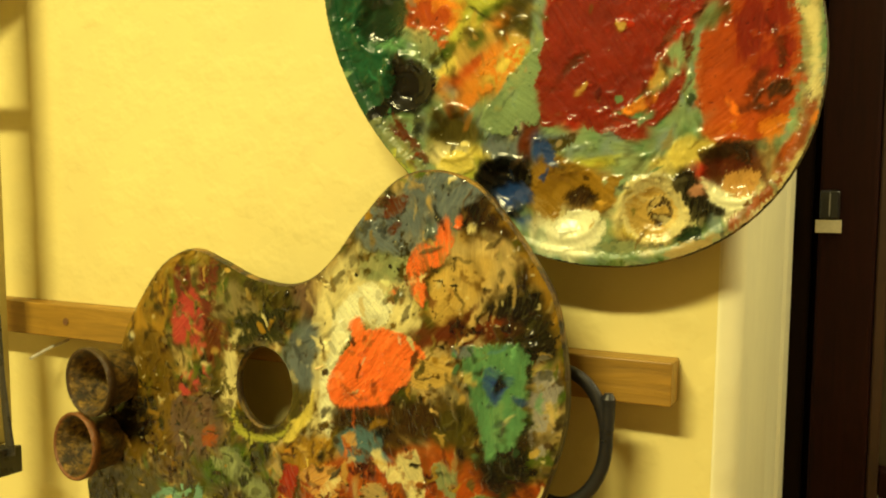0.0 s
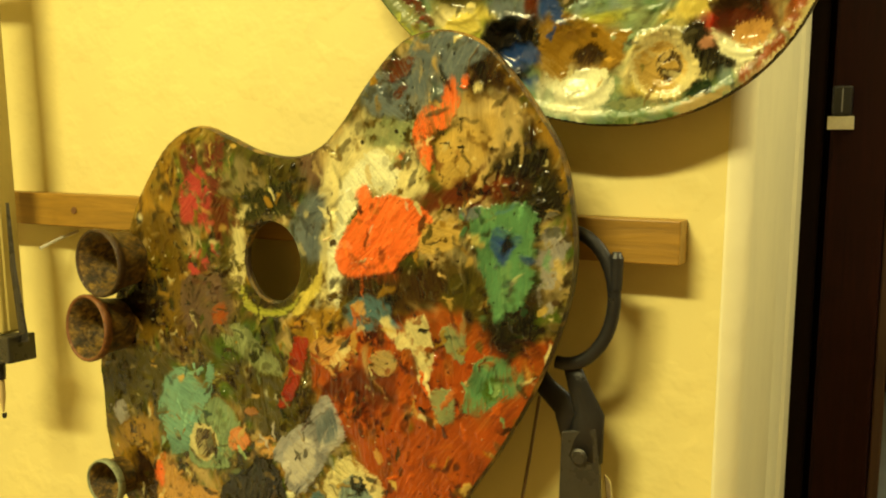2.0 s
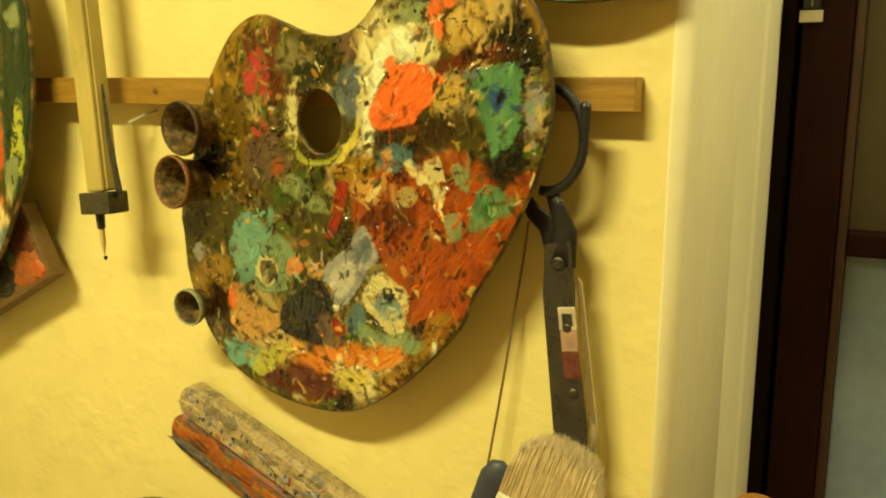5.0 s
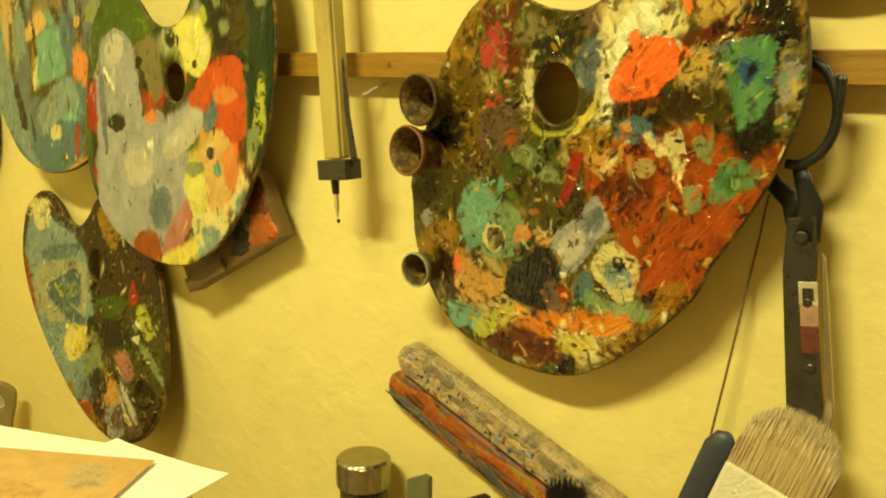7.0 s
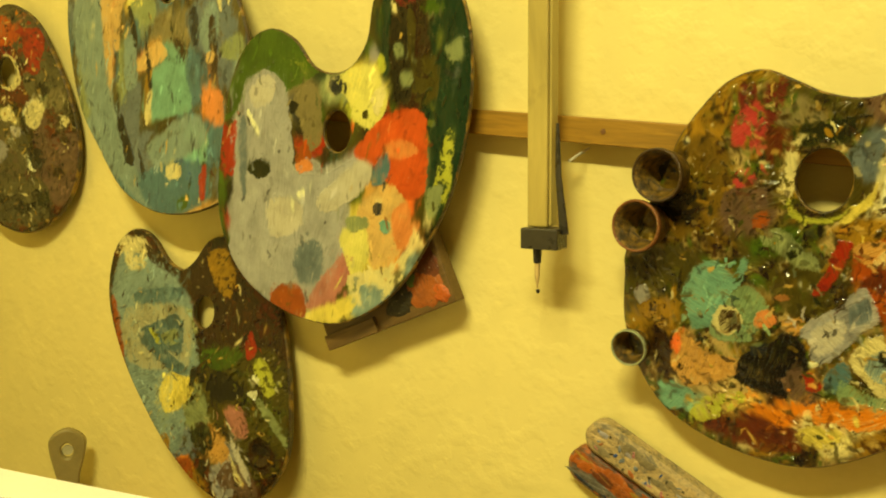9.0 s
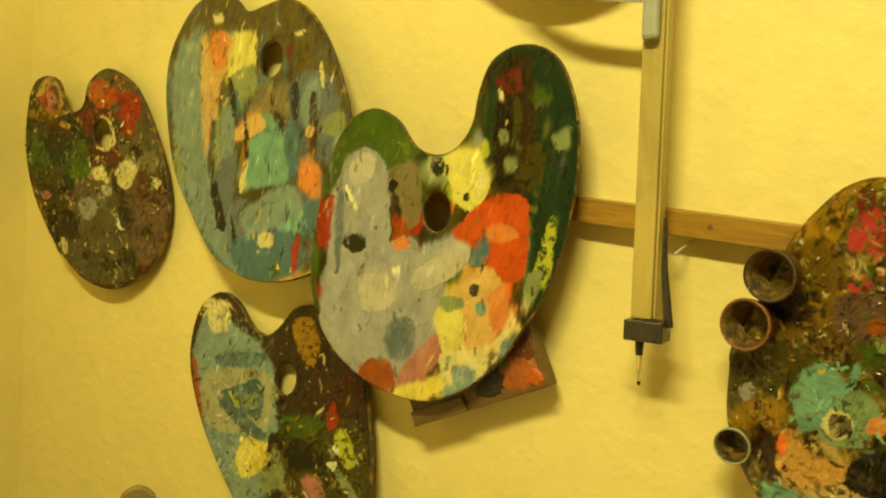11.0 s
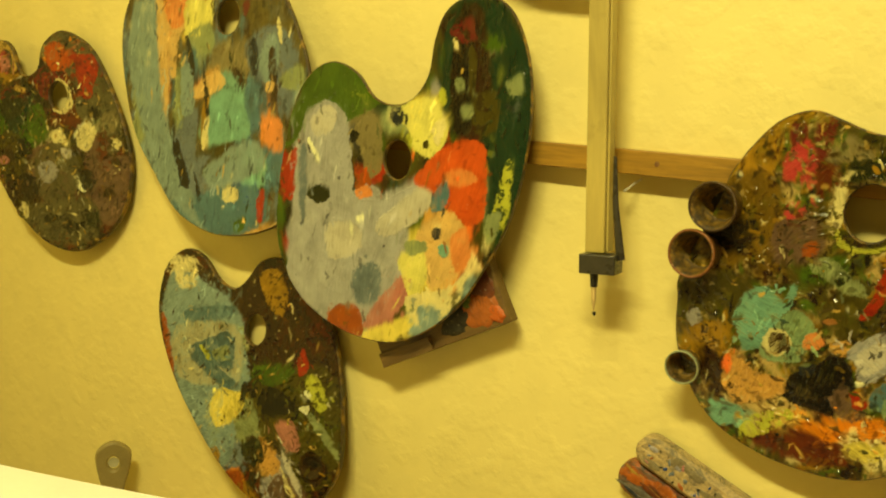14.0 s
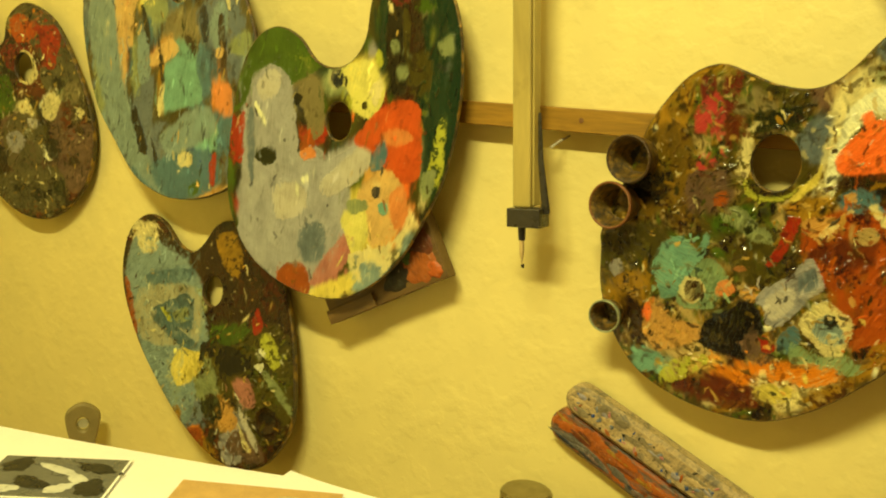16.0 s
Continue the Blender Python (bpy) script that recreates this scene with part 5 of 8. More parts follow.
    daub(pal, "green", -5.8, -17.0, 1.2, 0.8, 13)
    daub(pal, "yellow", 1.8, -18.2, 4.3, 0.9, 12)
    daub(pal, "cream", -2.6, -18.5, 2.4, 0.7, 10)
    daub(pal, "red", -18.3, 4.0, 1.1, 3.8, 4)
    daub(pal, "green", -19.1, -4.4, 0.9, 4.4, 9)
    daub(pal, "red", -18.1, -6.5, 0.7, 1.7, 10)
    daub(pal, "deepgreen", 12.7, 27.2, 5.1, 3.0, -24)
    daub(pal, "umber", 9.8, 26.7, 2.8, 2.5, 3)
    daub(pal, "crimson", 10.2, 27.4, 1.3, 1.0, 3)
    daub(pal, "umber", 13.2, 18.3, 3.3, 6.7, 5)
    daub(pal, "dark", 11.6, 21.9, 2.5, 3.7, -3)
    daub(pal, "dark", 10.4, 17.3, 1.2, 3.0, 5)
    daub(pal, "deepgreen", 19.8, 13.8, 1.6, 8.8, 1)
    daub(pal, "deepgreen", 17.8, 9.9, 2.4, 6.7, 2)
    daub(pal, "green", 14.2, 24.3, 2.1, 1.9, -14)
    daub(pal, "lime", 14.6, 25.1, 0.8, 0.9, -15)
    daub(pal, "ochre", 14.0, 18.4, 0.7, 4.4, 1)
    daub(pal, "olive", 15.7, 14.8, 1.1, 5.9, 0)
    daub(pal, "lime", 16.4, 11.9, 0.6, 5.2, 1)
    daub(pal, "sage", 18.8, 19.5, 1.4, 1.3, 5, 1)
    daub(pal, "cream", 11.4, 15.3, 0.7, 1.1, 6, 1)
    daub(pal, "lime", 17.0, 20.8, 1.0, 1.3, 4)
    daub(pal, "sage", 16.6, 6.0, 0.6, 4.6, -5)
    daub(pal, "lime", 18.7, 4.8, 0.8, 4.3, -10)
    daub(pal, "yellow", 17.6, 0.5, 0.6, 3.1, -5)
    daub(pal, "cream", 16.6, -2.3, 0.6, 1.6, -8)
    daub(pal, "lilac", 7.3, 18.2, 1.0, 1.1, 5)
    daub(pal, "silver", 19.5, 16.0, 0.7, 1.5, -3)
    daub(pal, "umber", 16.9, 3.0, 0.8, 3.0, -0)
    wash(pal, "deepgreen", "8.0 26.2  11.0 30.0  15.9 29.5  19.5 25.3  21.6 19.1  21.9 10.5  19.1 -0.3  16.8 -1.5  15.5 10.4  9.4 12.7  7.8 20.1")
    wash(pal, "umber", "9.5 27.7  13.6 28.7  15.5 18.5  14.6 11.8  10.2 12.8")
    patch(pal, "green", "-17.4 9.5  -17.2 14.0  -15.0 18.4  -11.1 21.5  -7.1 21.2  -3.7 17.6  -1.9 15.6  -5.4 13.7  -8.2 12.2  -10.6 15.4  -14.6 14.2  -16.3 9.8  -18.8 7.6  -19.7 9.0", 0.3, 0.1)
    patch(pal, "red", "-19.2 3.5  -17.7 7.1  -16.6 8.1  -16.4 3.0  -16.9 -0.3  -18.7 0.9", 0.12, 0.15)
    patch(pal, "taupe", "-6.1 10.8  -5.4 13.5  -2.5 13.9  -1.0 9.9  -1.2 5.7  -3.5 4.6  -4.9 8.6", 0.2, 0.1)
    patch(pal, "silver", "-15.4 9.7  -14.3 13.4  -11.6 15.5  -9.0 14.7  -7.2 12.1  -5.9 4.4  -5.2 1.9  -0.4 1.8  4.9 5.0  6.8 5.6  7.6 2.0  5.4 -0.3  3.0 -3.3  3.2 -5.5  4.1 -8.6  2.7 -10.6  -0.5 -16.3  -3.4 -17.3  -4.7 -14.1  -8.6 -16.0  -9.4 -18.3  -11.1 -16.8  -15.0 -15.2  -17.3 -11.1  -16.9 -4.0  -16.3 3.8", 0.06, 0.05)
    patch(pal, "pearl", "-1.5 -1.9  4.1 3.3  6.8 5.5  7.6 2.2  4.6 -1.4  0.6 -3.4", 0.12, 0.05)
    patch(pal, "pearl", "-14.2 12.6  -11.5 14.9  -9.4 13.9  -10.2 11.3  -13.2 10.2", 0.3, 0.1)
    patch(pal, "slate", "-3.3 -8.4  -0.4 -7.8  0.1 -12.7  -3.7 -14.3  -5.0 -10.4", 0.4, 0.1)
    patch(pal, "dark", "-6.9 11.4  -5.0 11.1  -6.2 9.6", 0.06, 0.05)
    patch(pal, "rust", "-5.7 6.1  -3.2 5.6  -2.2 3.1  -4.9 2.3", 0.15, 0.2)
    patch(pal, "forest", "-14.1 1.4  -12.5 2.9  -10.0 2.6  -10.1 0.8  -11.7 0.1  -13.6 0.6", 0.05, 0.03)
    patch(pal, "rose", "-2.4 -16.7  1.0 -11.6  3.5 -8.9  5.6 -9.1  4.5 -12.7  1.4 -16.2  -1.4 -17.7", 0.2, 0.05)
    patch(pal, "rust", "-8.7 -16.7  -6.6 -14.9  -3.6 -14.7  -2.5 -18.8  -7.2 -19.9", 0.12, 0.15)
    patch(pal, "butter", "1.6 15.2  6.3 17.1  8.5 14.9  9.6 11.9  7.2 8.4  4.4 9.6  3.3 12.0  1.1 13.3", 0.2, 0.1)
    patch(pal, "olive", "5.6 10.7  6.4 11.0  6.5 10.0  5.8 9.8", 0.06, 0.05)
    patch(pal, "scarlet2", "4.6 5.1  7.2 8.6  10.0 10.6  11.4 11.5  15.0 11.2  15.9 8.2  16.2 1.5  14.1 -0.2  11.5 0.5  9.6 1.9  7.7 3.8", 0.08, 0.05)
    patch(pal, "salmon", "9.2 6.5  11.6 7.6  14.5 6.5  13.6 5.4  10.2 5.0", 0.25, 0.1)
    patch(pal, "skyblue2", "7.6 2.6  9.3 5.5  10.3 5.1  10.4 3.4  9.3 1.3  8.0 1.1", 0.08, 0.05)
    patch(pal, "flesh", "8.1 0.1  10.6 1.5  12.6 0.1  13.7 -2.0  13.2 -6.9  10.8 -9.7  8.2 -10.3  7.2 -6.3  5.6 -2.7", 0.25, 0.1)
    patch(pal, "salmon", "11.0 -2.6  13.3 -0.5  14.4 -4.9  12.3 -7.1", 0.25, 0.1)
    patch(pal, "butter", "3.4 -5.5  6.7 -3.9  7.7 -7.8  6.5 -11.4  4.7 -11.0  3.2 -7.9", 0.2, 0.1)
    patch(pal, "sage", "3.9 -3.9  7.1 -3.2  7.4 -4.7  4.6 -5.8", 0.15, 0.05)
    patch(pal, "cyan", "9.3 -3.7  10.0 -3.3  10.8 -3.6  10.9 -4.7  10.1 -5.2  9.4 -4.7", 0.06, 0.02)
    patch(pal, "yellow", "-2.3 -18.4  5.9 -14.2  7.1 -15.2  2.6 -18.8  -1.2 -19.8", 0.1, 0.2)
    patch(pal, "cream", "4.7 -11.8  10.8 -9.6  14.8 -6.4  12.8 -11.7  8.8 -15.3  6.0 -15.6", 0.2, 0.2)
    patch(pal, "skyblue", "6.7 -12.8  10.3 -12.8  9.7 -15.5  7.4 -15.7", 0.15, 0.1)
    patch(pal, "navy", "8.2 -1.6  9.5 -1.2  9.5 -2.5  8.6 -2.9", 0.06, 0.1)
    patch(pal, "dark", "9.4 22.5  12.0 24.2  13.1 13.8  10.4 12.8", 0.5, 0.3)
    patch(pal, "crimson", "8.7 26.1  12.0 27.9  12.9 25.0  9.9 24.6", 0.35, 0.3)
    patch(pal, "green", "13.6 25.2  16.3 26.2  17.1 23.8  14.2 23.4", 0.25, 0.3)
    patch(pal, "olive", "12.4 16.6  16.3 18.6  17.0 13.5  13.7 12.3", 0.35, 0.3)
    patch(pal, "sage", "17.7 19.3  20.0 20.7  20.4 18.2  18.4 17.9", 0.12, 0.15)
    patch(pal, "sage", "10.0 19.5  11.2 19.8  11.6 18.2  10.4 17.9", 0.08, 0.2)
    patch(pal, "sage", "11.2 15.9  12.8 16.4  13.1 15.0  11.8 14.3", 0.08, 0.2)
    patch(pal, "deepgreen", "17.3 28.1  19.5 25.3  21.7 19.1  22.1 12.6  21.2 3.8  19.4 -1.1  19.5 5.0  20.5 12.5  20.2 18.9  18.4 24.6", 0.4, 0.2)
    patch(pal, "lime", "17.9 7.6  19.4 9.4  19.8 2.1  18.3 -0.6  16.4 -1.7  17.5 3.2", 0.2, 0.5)
    # two thin white slivers paint wet gleams onto the grey
    patch(pal, "white", "-14.6 9.3  -14.0 9.7  -12.0 6.9  -12.6 6.5", 0.05, 0.05)
    patch(pal, "white", "-4.9 -1.2  -3.8 -0.6  -3.5 -1.5  -4.5 -2.0", 0.05, 0.05)
    patch(pal, "slate", "-16.1 7.3  -14.6 8.3  -14.3 -0.2  -15.0 -3.7", 0.3, 0.1)
    patch(pal, "pearl", "-9.8 -2.8  -3.8 -2.7  -4.4 -6.9  -9.4 -7.9", 0.3, 0.05)
    patch(pal, "cream", "6.8 12.4  8.2 14.1  9.1 12.6  7.9 10.2", 0.1, 0.2)
    patch(pal, "salmon", "-5.3 2.9  -3.0 3.6  -2.4 2.3  -4.7 1.6", 0.1, 0.15)
    patch(pal, "navy", "-0.3 14.8  2.0 15.2  2.2 13.1  0.6 12.9", 0.12, 0.2)
    patch(pal, "sage", "16.5 1.5  18.8 2.3  18.0 -1.2  16.5 -2.3", 0.1, 0.2)
    patch(pal, "olive", "11.7 23.4  12.9 23.3  13.3 17.6  12.4 17.9", 0.12, 0.2)
    patch(pal, "cream", "9.2 24.7  9.8 25.2  10.2 23.5  9.6 23.6", 0.06, 0.15)
    patch(pal, "lime", "7.6 17.8  8.4 18.3  9.0 16.4  8.2 15.9", 0.06, 0.15)
    finish(pal)


grey_green_palette()

def oval_palette():
    turn = radians(-44)
    line = [Vector((-0.0400 + p.x * math.cos(turn) - p.y * math.sin(turn), 0.1200 + p.x * math.sin(turn) + p.y * math.cos(turn))) for p in ring(0, 0, 0.1950, 0.1550, 96)]
    pal = palette(pose(-0.048, -0.023, 1.469, 4.0, 0, 4.2), line, [], ["sage2", "sage2", "sage", "sage2", "teal", "sage2", "skyblue"],
        "large oval paint tray with round wells and red strokes",
        seed=6, grain=0.0009, smears=240, rough=0.6, deep=0.005, rim=True)
    daub(pal, "deepteal", -18.4, 10.0, 2.8, 5.5, 7)
    daub(pal, "deepteal", -19.5, 14.2, 2.3, 3.8, -3)
    daub(pal, "teal", -15.8, 9.9, 1.0, 2.5, 11)
    daub(pal, "olive", -9.4, 11.2, 3.8, 4.0, -12)
    daub(pal, "lime", -10.3, 12.5, 3.4, 2.4, -3)
    daub(pal, "ochre2", -8.5, 9.6, 2.4, 2.5, 37)
    daub(pal, "orange", -13.1, 12.8, 1.9, 0.9, -12)
    daub(pal, "orangered", -14.0, 11.8, 0.9, 0.5, -12)
    daub(pal, "lime", -9.4, 11.8, 2.4, 0.6, 37)
    daub(pal, "orange", -11.6, 11.3, 1.4, 0.4, 42)
    daub(pal, "green", -9.4, 10.3, 0.8, 0.7, 27)
    daub(pal, "ochre2", -8.1, 10.0, 2.0, 0.4, 39)
    daub(pal, "orange", -9.4, 8.6, 2.4, 0.4, 39)
    daub(pal, "lime", -7.1, 8.7, 2.0, 0.4, 43)
    daub(pal, "orangered", -10.2, 8.0, 1.6, 0.3, 42)
    daub(pal, "green", -11.5, 9.3, 1.2, 0.4, 42)
    daub(pal, "orange", -10.2, 6.6, 1.9, 0.4, 46)
    daub(pal, "ochre", -8.5, 6.8, 1.2, 0.4, 48)
    daub(pal, "yellow", -9.8, 11.4, 1.0, 0.3, 39)
    daub(pal, "yellow", -7.7, 8.2, 1.0, 0.3, 43)
    daub(pal, "orangered", -12.0, 12.1, 0.6, 0.6, -3)
    daub(pal, "orangered", -11.0, 5.6, 0.6, 0.7, -10)
    daub(pal, "olive", -7.1, 11.9, 0.9, 1.9, -21)
    daub(pal, "umber", -10.0, 10.6, 0.7, 0.3, -2)
    daub(pal, "orange", -7.2, 7.2, 1.2, 0.3, 43)
    daub(pal, "yellow", -12.0, 8.1, 0.9, 0.3, 42)
    daub(pal, "green", -8.6, 12.0, 0.8, 0.3, 37)
    daub(pal, "orange", -8.1, 11.4, 1.0, 0.3, 42)
    daub(pal, "olive", -12.4, 10.3, 0.8, 0.4, 36)
    daub(pal, "orange", -12.0, 7.3, 0.8, 0.3, 58)
    daub(pal, "cream", -13.1, 10.8, 1.4, 0.7, -7)
    daub(pal, "red", -0.8, 10.1, 3.8, 4.5, 2, 1)
    daub(pal, "red", -3.1, 7.5, 1.5, 3.3, 6, 1)
    daub(pal, "red", 1.8, 10.3, 3.4, 2.3, 31, 1)
    daub(pal, "red", 0.7, 8.5, 2.6, 2.7, 18, 1)
    daub(pal, "red", 4.0, 11.7, 2.4, 0.9, 28, 1)
    daub(pal, "red", 3.8, 5.8, 0.8, 2.4, -33, 1)
    daub(pal, "red", 0.9, 4.2, 2.5, 0.6, -18, 1)
    daub(pal, "red", -1.5, 4.9, 2.0, 0.6, -5, 1)
    daub(pal, "crimson", -2.7, 7.1, 0.6, 2.4, -54)
    daub(pal, "umber", -3.1, 7.5, 0.3, 2.0, -59)
    daub(pal, "crimson", 0.7, 9.6, 2.2, 0.5, 50)
    daub(pal, "orange", 3.4, 7.7, 0.4, 1.1, -21)
    daub(pal, "sage2", 4.3, 8.6, 0.5, 2.2, -33)
    daub(pal, "red", 9.0, 11.5, 2.2, 2.2, -3)
    daub(pal, "red", 9.3, 7.5, 2.1, 4.0, -2)
    daub(pal, "orangered", 7.8, 7.2, 1.9, 3.5, 5, 1)
    daub(pal, "orangered", 8.9, 4.2, 2.1, 1.0, 10)
    daub(pal, "orange", 10.8, 6.4, 0.7, 2.9, -8)
    daub(pal, "orange", 7.9, 3.9, 1.4, 0.5, -0)
    daub(pal, "red", 9.5, 7.5, 1.3, 2.0, -12)
    daub(pal, "crimson", 10.1, 5.7, 1.1, 0.9, -22)
    daub(pal, "crimson", 8.5, 6.4, 0.6, 0.8, -1)
    daub(pal, "crimson", 10.2, 10.0, 0.7, 1.4, -2)
    daub(pal, "olive", 7.2, 11.5, 1.4, 0.4, 29)
    daub(pal, "slate", -7.2, 3.6, 1.7, 1.6, -0)
    daub(pal, "brownred", -5.5, 3.7, 0.7, 1.6, -19)
    daub(pal, "slate", -3.7, 3.1, 1.4, 0.5, 14, 1)
    daub(pal, "navy", -4.1, 2.9, 1.0, 0.3, 14)
    daub(pal, "blue", -4.7, 2.3, 0.4, 1.0, 0)
    daub(pal, "lime", -0.8, 1.9, 1.6, 0.6, 6)
    daub(pal, "sage", 2.1, 0.5, 2.1, 0.7, 1)
    daub(pal, "sage2", -0.0, 0.4, 1.2, 0.6, 1)
    daub(pal, "yellow", 5.4, 2.5, 1.5, 0.8, 21)
    daub(pal, "yellow", 4.3, 1.6, 1.1, 0.5, 0)
    daub(pal, "yellow", -10.6, 2.1, 2.3, 1.4, 0)
    daub(pal, "lime", -9.3, 1.1, 1.5, 0.8, 20)
    daub(pal, "tan", 9.1, 0.2, 2.0, 1.7, -30)
    daub(pal, "white", 8.6, -0.8, 1.5, 1.0, 28)
    daub(pal, "tan", 11.1, 1.3, 1.2, 1.4, -31)
    daub(pal, "dark", 6.0, -0.5, 0.8, 1.8, 14, 1)
    daub(pal, "dark", 7.1, -1.4, 0.9, 0.3, 6, 1)
    daub(pal, "umber", 5.3, 0.6, 0.5, 0.9, -9)
    daub(pal, "deepteal", 1.5, -3.7, 2.3, 0.6, 2)
    daub(pal, "sage2", 0.5, -3.3, 0.8, 0.6, 2)
    daub(pal, "dark", 2.0, -3.8, 1.1, 0.5, 2)
    daub(pal, "green", 5.4, -3.0, 1.0, 0.5, 12)
    daub(pal, "sage2", 0.5, -4.5, 1.9, 0.5, 6)
    daub(pal, "white", -1.3, -4.4, 1.0, 0.4, 6)
    daub(pal, "sage", -2.5, -4.9, 1.2, 0.5, -18)
    daub(pal, "tan", 12.6, 9.5, 0.3, 4.6, -4)
    daub(pal, "rust", 12.5, 5.3, 0.3, 1.4, -11)
    daub(pal, "tan", 12.4, 3.8, 0.4, 2.1, -19)
    daub(pal, "cream", 11.6, 1.3, 0.4, 1.2, -33)
    daub(pal, "rust", 9.5, -2.2, 1.4, 0.4, 40)
    daub(pal, "rust", 11.7, 2.8, 0.4, 1.4, -31)
    daub(pal, "cream", 7.5, -4.0, 0.9, 0.3, 27)
    daub(pal, "rust", 4.2, -5.0, 2.2, 0.3, 11)
    daub(pal, "green", -0.1, -5.7, 2.7, 0.3, 1)
    daub(pal, "cream", 1.5, -5.4, 0.8, 0.3, 3)
    daub(pal, "cyan", -3.5, -5.1, 1.2, 0.3, -21)
    daub(pal, "lime", -14.6, 1.5, 1.6, 0.5, -47)
    daub(pal, "deepteal", -20.7, 11.3, 0.5, 3.9, 6)
    daub(pal, "crimson", -15.1, 3.2, 0.4, 2.0, 33)
    well(pal, "deepgreen", -16.8, 11.8, 2.2, "teal", -0.55, 0.4)
    well(pal, "black", -14.7, 7.3, 1.9)
    well(pal, "olive", -11.1, 3.8, 1.9)
    well(pal, "black", -7.2, 0.1, 2.0, "navy", -0.4, 0.5)
    well(pal, "ochre", -2.6, -1.0, 2.5)
    well(pal, "cream", 3.3, -1.5, 2.2)
    well(pal, "brownred", 8.3, 1.3, 2.0)
    daub(pal, "black", -16.0, 6.2, 1.8, 1.0, 32, 1)
    daub(pal, "black", -13.6, 4.1, 0.3, 0.9, -10, 1)
    daub(pal, "black", -17.0, 5.1, 0.9, 0.5, 37, 1)
    daub(pal, "cream", -11.5, 1.8, 1.9, 1.0, -5)
    daub(pal, "white", -10.8, 1.4, 1.0, 0.4, 0)
    daub(pal, "blue", -6.9, -0.7, 1.4, 0.6, -9)
    daub(pal, "ochre", -3.0, 0.6, 2.5, 1.0, 1, 1)
    daub(pal, "ochre", -1.4, -0.0, 1.3, 1.6, 1)
    daub(pal, "umber", -2.6, -0.2, 1.2, 0.4, -3)
    daub(pal, "white", -2.5, -2.8, 2.3, 1.5, -6, 1)
    daub(pal, "white", -3.5, -3.9, 2.0, 0.8, -18, 1)
    daub(pal, "cream", -2.9, -2.0, 1.6, 0.6, 2)
    daub(pal, "silver", -1.7, -2.2, 0.9, 0.6, 21)
    daub(pal, "umber", 2.9, -0.5, 1.6, 0.8, 11)
    daub(pal, "ochre", 2.6, -2.1, 1.3, 1.2, 2)
    daub(pal, "yellow", 2.2, -3.1, 1.5, 0.4, -4)
    daub(pal, "umber", 3.3, -1.5, 1.0, 0.9, 1)
    daub(pal, "ochre2", 3.2, -1.5, 0.6, 0.3, -19)
    # dark strip puts shade into the colour of this well's upper side
    daub(pal, "dark", 8.6, 2.5, 1.3, 0.4, -4)
    daub(pal, "umber", 7.6, 2.0, 1.4, 0.7, 11)
    daub(pal, "red", 6.4, 1.4, 0.6, 0.9, 0)
    daub(pal, "white", 8.2, -0.4, 1.9, 0.7, -24, 1)
    daub(pal, "cream", 9.4, 0.2, 0.7, 0.7, 1)
    wash(pal, "deepteal", "-21.3 13.8  -18.4 13.6  -18.4 11.1  -16.1 9.4  -15.7 5.3  -17.5 5.3  -19.9 9.1")
    patch(pal, "deepgreen", "-18.8 11.6  -18.0 12.8  -16.1 13.3  -14.9 12.2  -14.7 11.0  -16.1 10.5  -18.0 10.5", 0.4, 0.05)
    patch(pal, "sage", "-14.1 11.1  -11.9 11.3  -11.9 10.1  -13.4 9.3", 0.3, 0.2)
    patch(pal, "sage2", "-8.9 5.0  -7.0 7.9  -4.8 9.6  -4.7 4.7  -6.1 4.3  -7.0 3.6  -8.6 3.9", 0.05, 0.1)
    patch(pal, "black", "-15.7 8.1  -14.8 8.7  -13.2 8.7  -12.5 7.7  -12.8 6.0  -13.8 5.2  -13.6 4.3  -14.1 3.7  -14.2 5.0  -16.1 5.1  -17.3 4.4  -17.7 5.3  -16.1 6.5", 0.06, 0.02)
    patch(pal, "brownred", "-15.9 5.0  -15.4 5.0  -13.3 2.1  -13.5 1.6  -14.8 3.1", 0.06, 0.1)
    patch(pal, "sage", "-17.5 4.4  -16.6 4.6  -13.5 1.4  -14.1 0.8  -15.1 1.5", 0.08, 0.2)
    patch(pal, "orangered", "-14.6 13.0  -13.0 13.3  -11.3 12.4  -11.9 11.3  -13.5 11.6", 0.15, 0.3)
    patch(pal, "orange", "-8.7 8.7  -7.0 9.7  -5.4 10.2  -7.0 7.9  -9.1 6.2  -10.4 5.2  -10.6 6.0", 0.15, 0.35)
    patch(pal, "orangered", "-13.0 12.1  -11.3 10.8  -11.7 10.0  -13.0 10.9", 0.15, 0.35)
    patch(pal, "scarlet", "-4.1 12.8  1.1 13.6  6.2 12.6  4.9 10.9  3.4 9.1  2.6 6.9  1.3 5.2  0.2 4.6  0.0 3.7  -2.1 4.5  -2.9 4.6  -3.9 4.1  -4.7 4.7  -4.9 7.8  -4.5 10.5", 0.06, 0.06)
    patch(pal, "scarlet", "0.5 3.7  1.4 3.3  2.5 4.0  3.4 4.2  4.5 5.7  5.0 7.2  4.6 7.6  3.9 6.9  2.8 5.4  2.1 4.4  0.8 4.0", 0.05, 0.05)
    patch(pal, "brownred", "-3.8 6.9  -2.6 8.9  -1.4 9.1  -3.0 7.4  -3.9 6.4", 0.25, 0.2)
    patch(pal, "brownred", "3.1 9.1  4.1 10.9  4.8 11.0  3.4 8.9", 0.2, 0.3)
    patch(pal, "orange", "1.1 5.2  3.0 6.4  3.2 5.8  1.7 4.8", 0.08, 0.1)
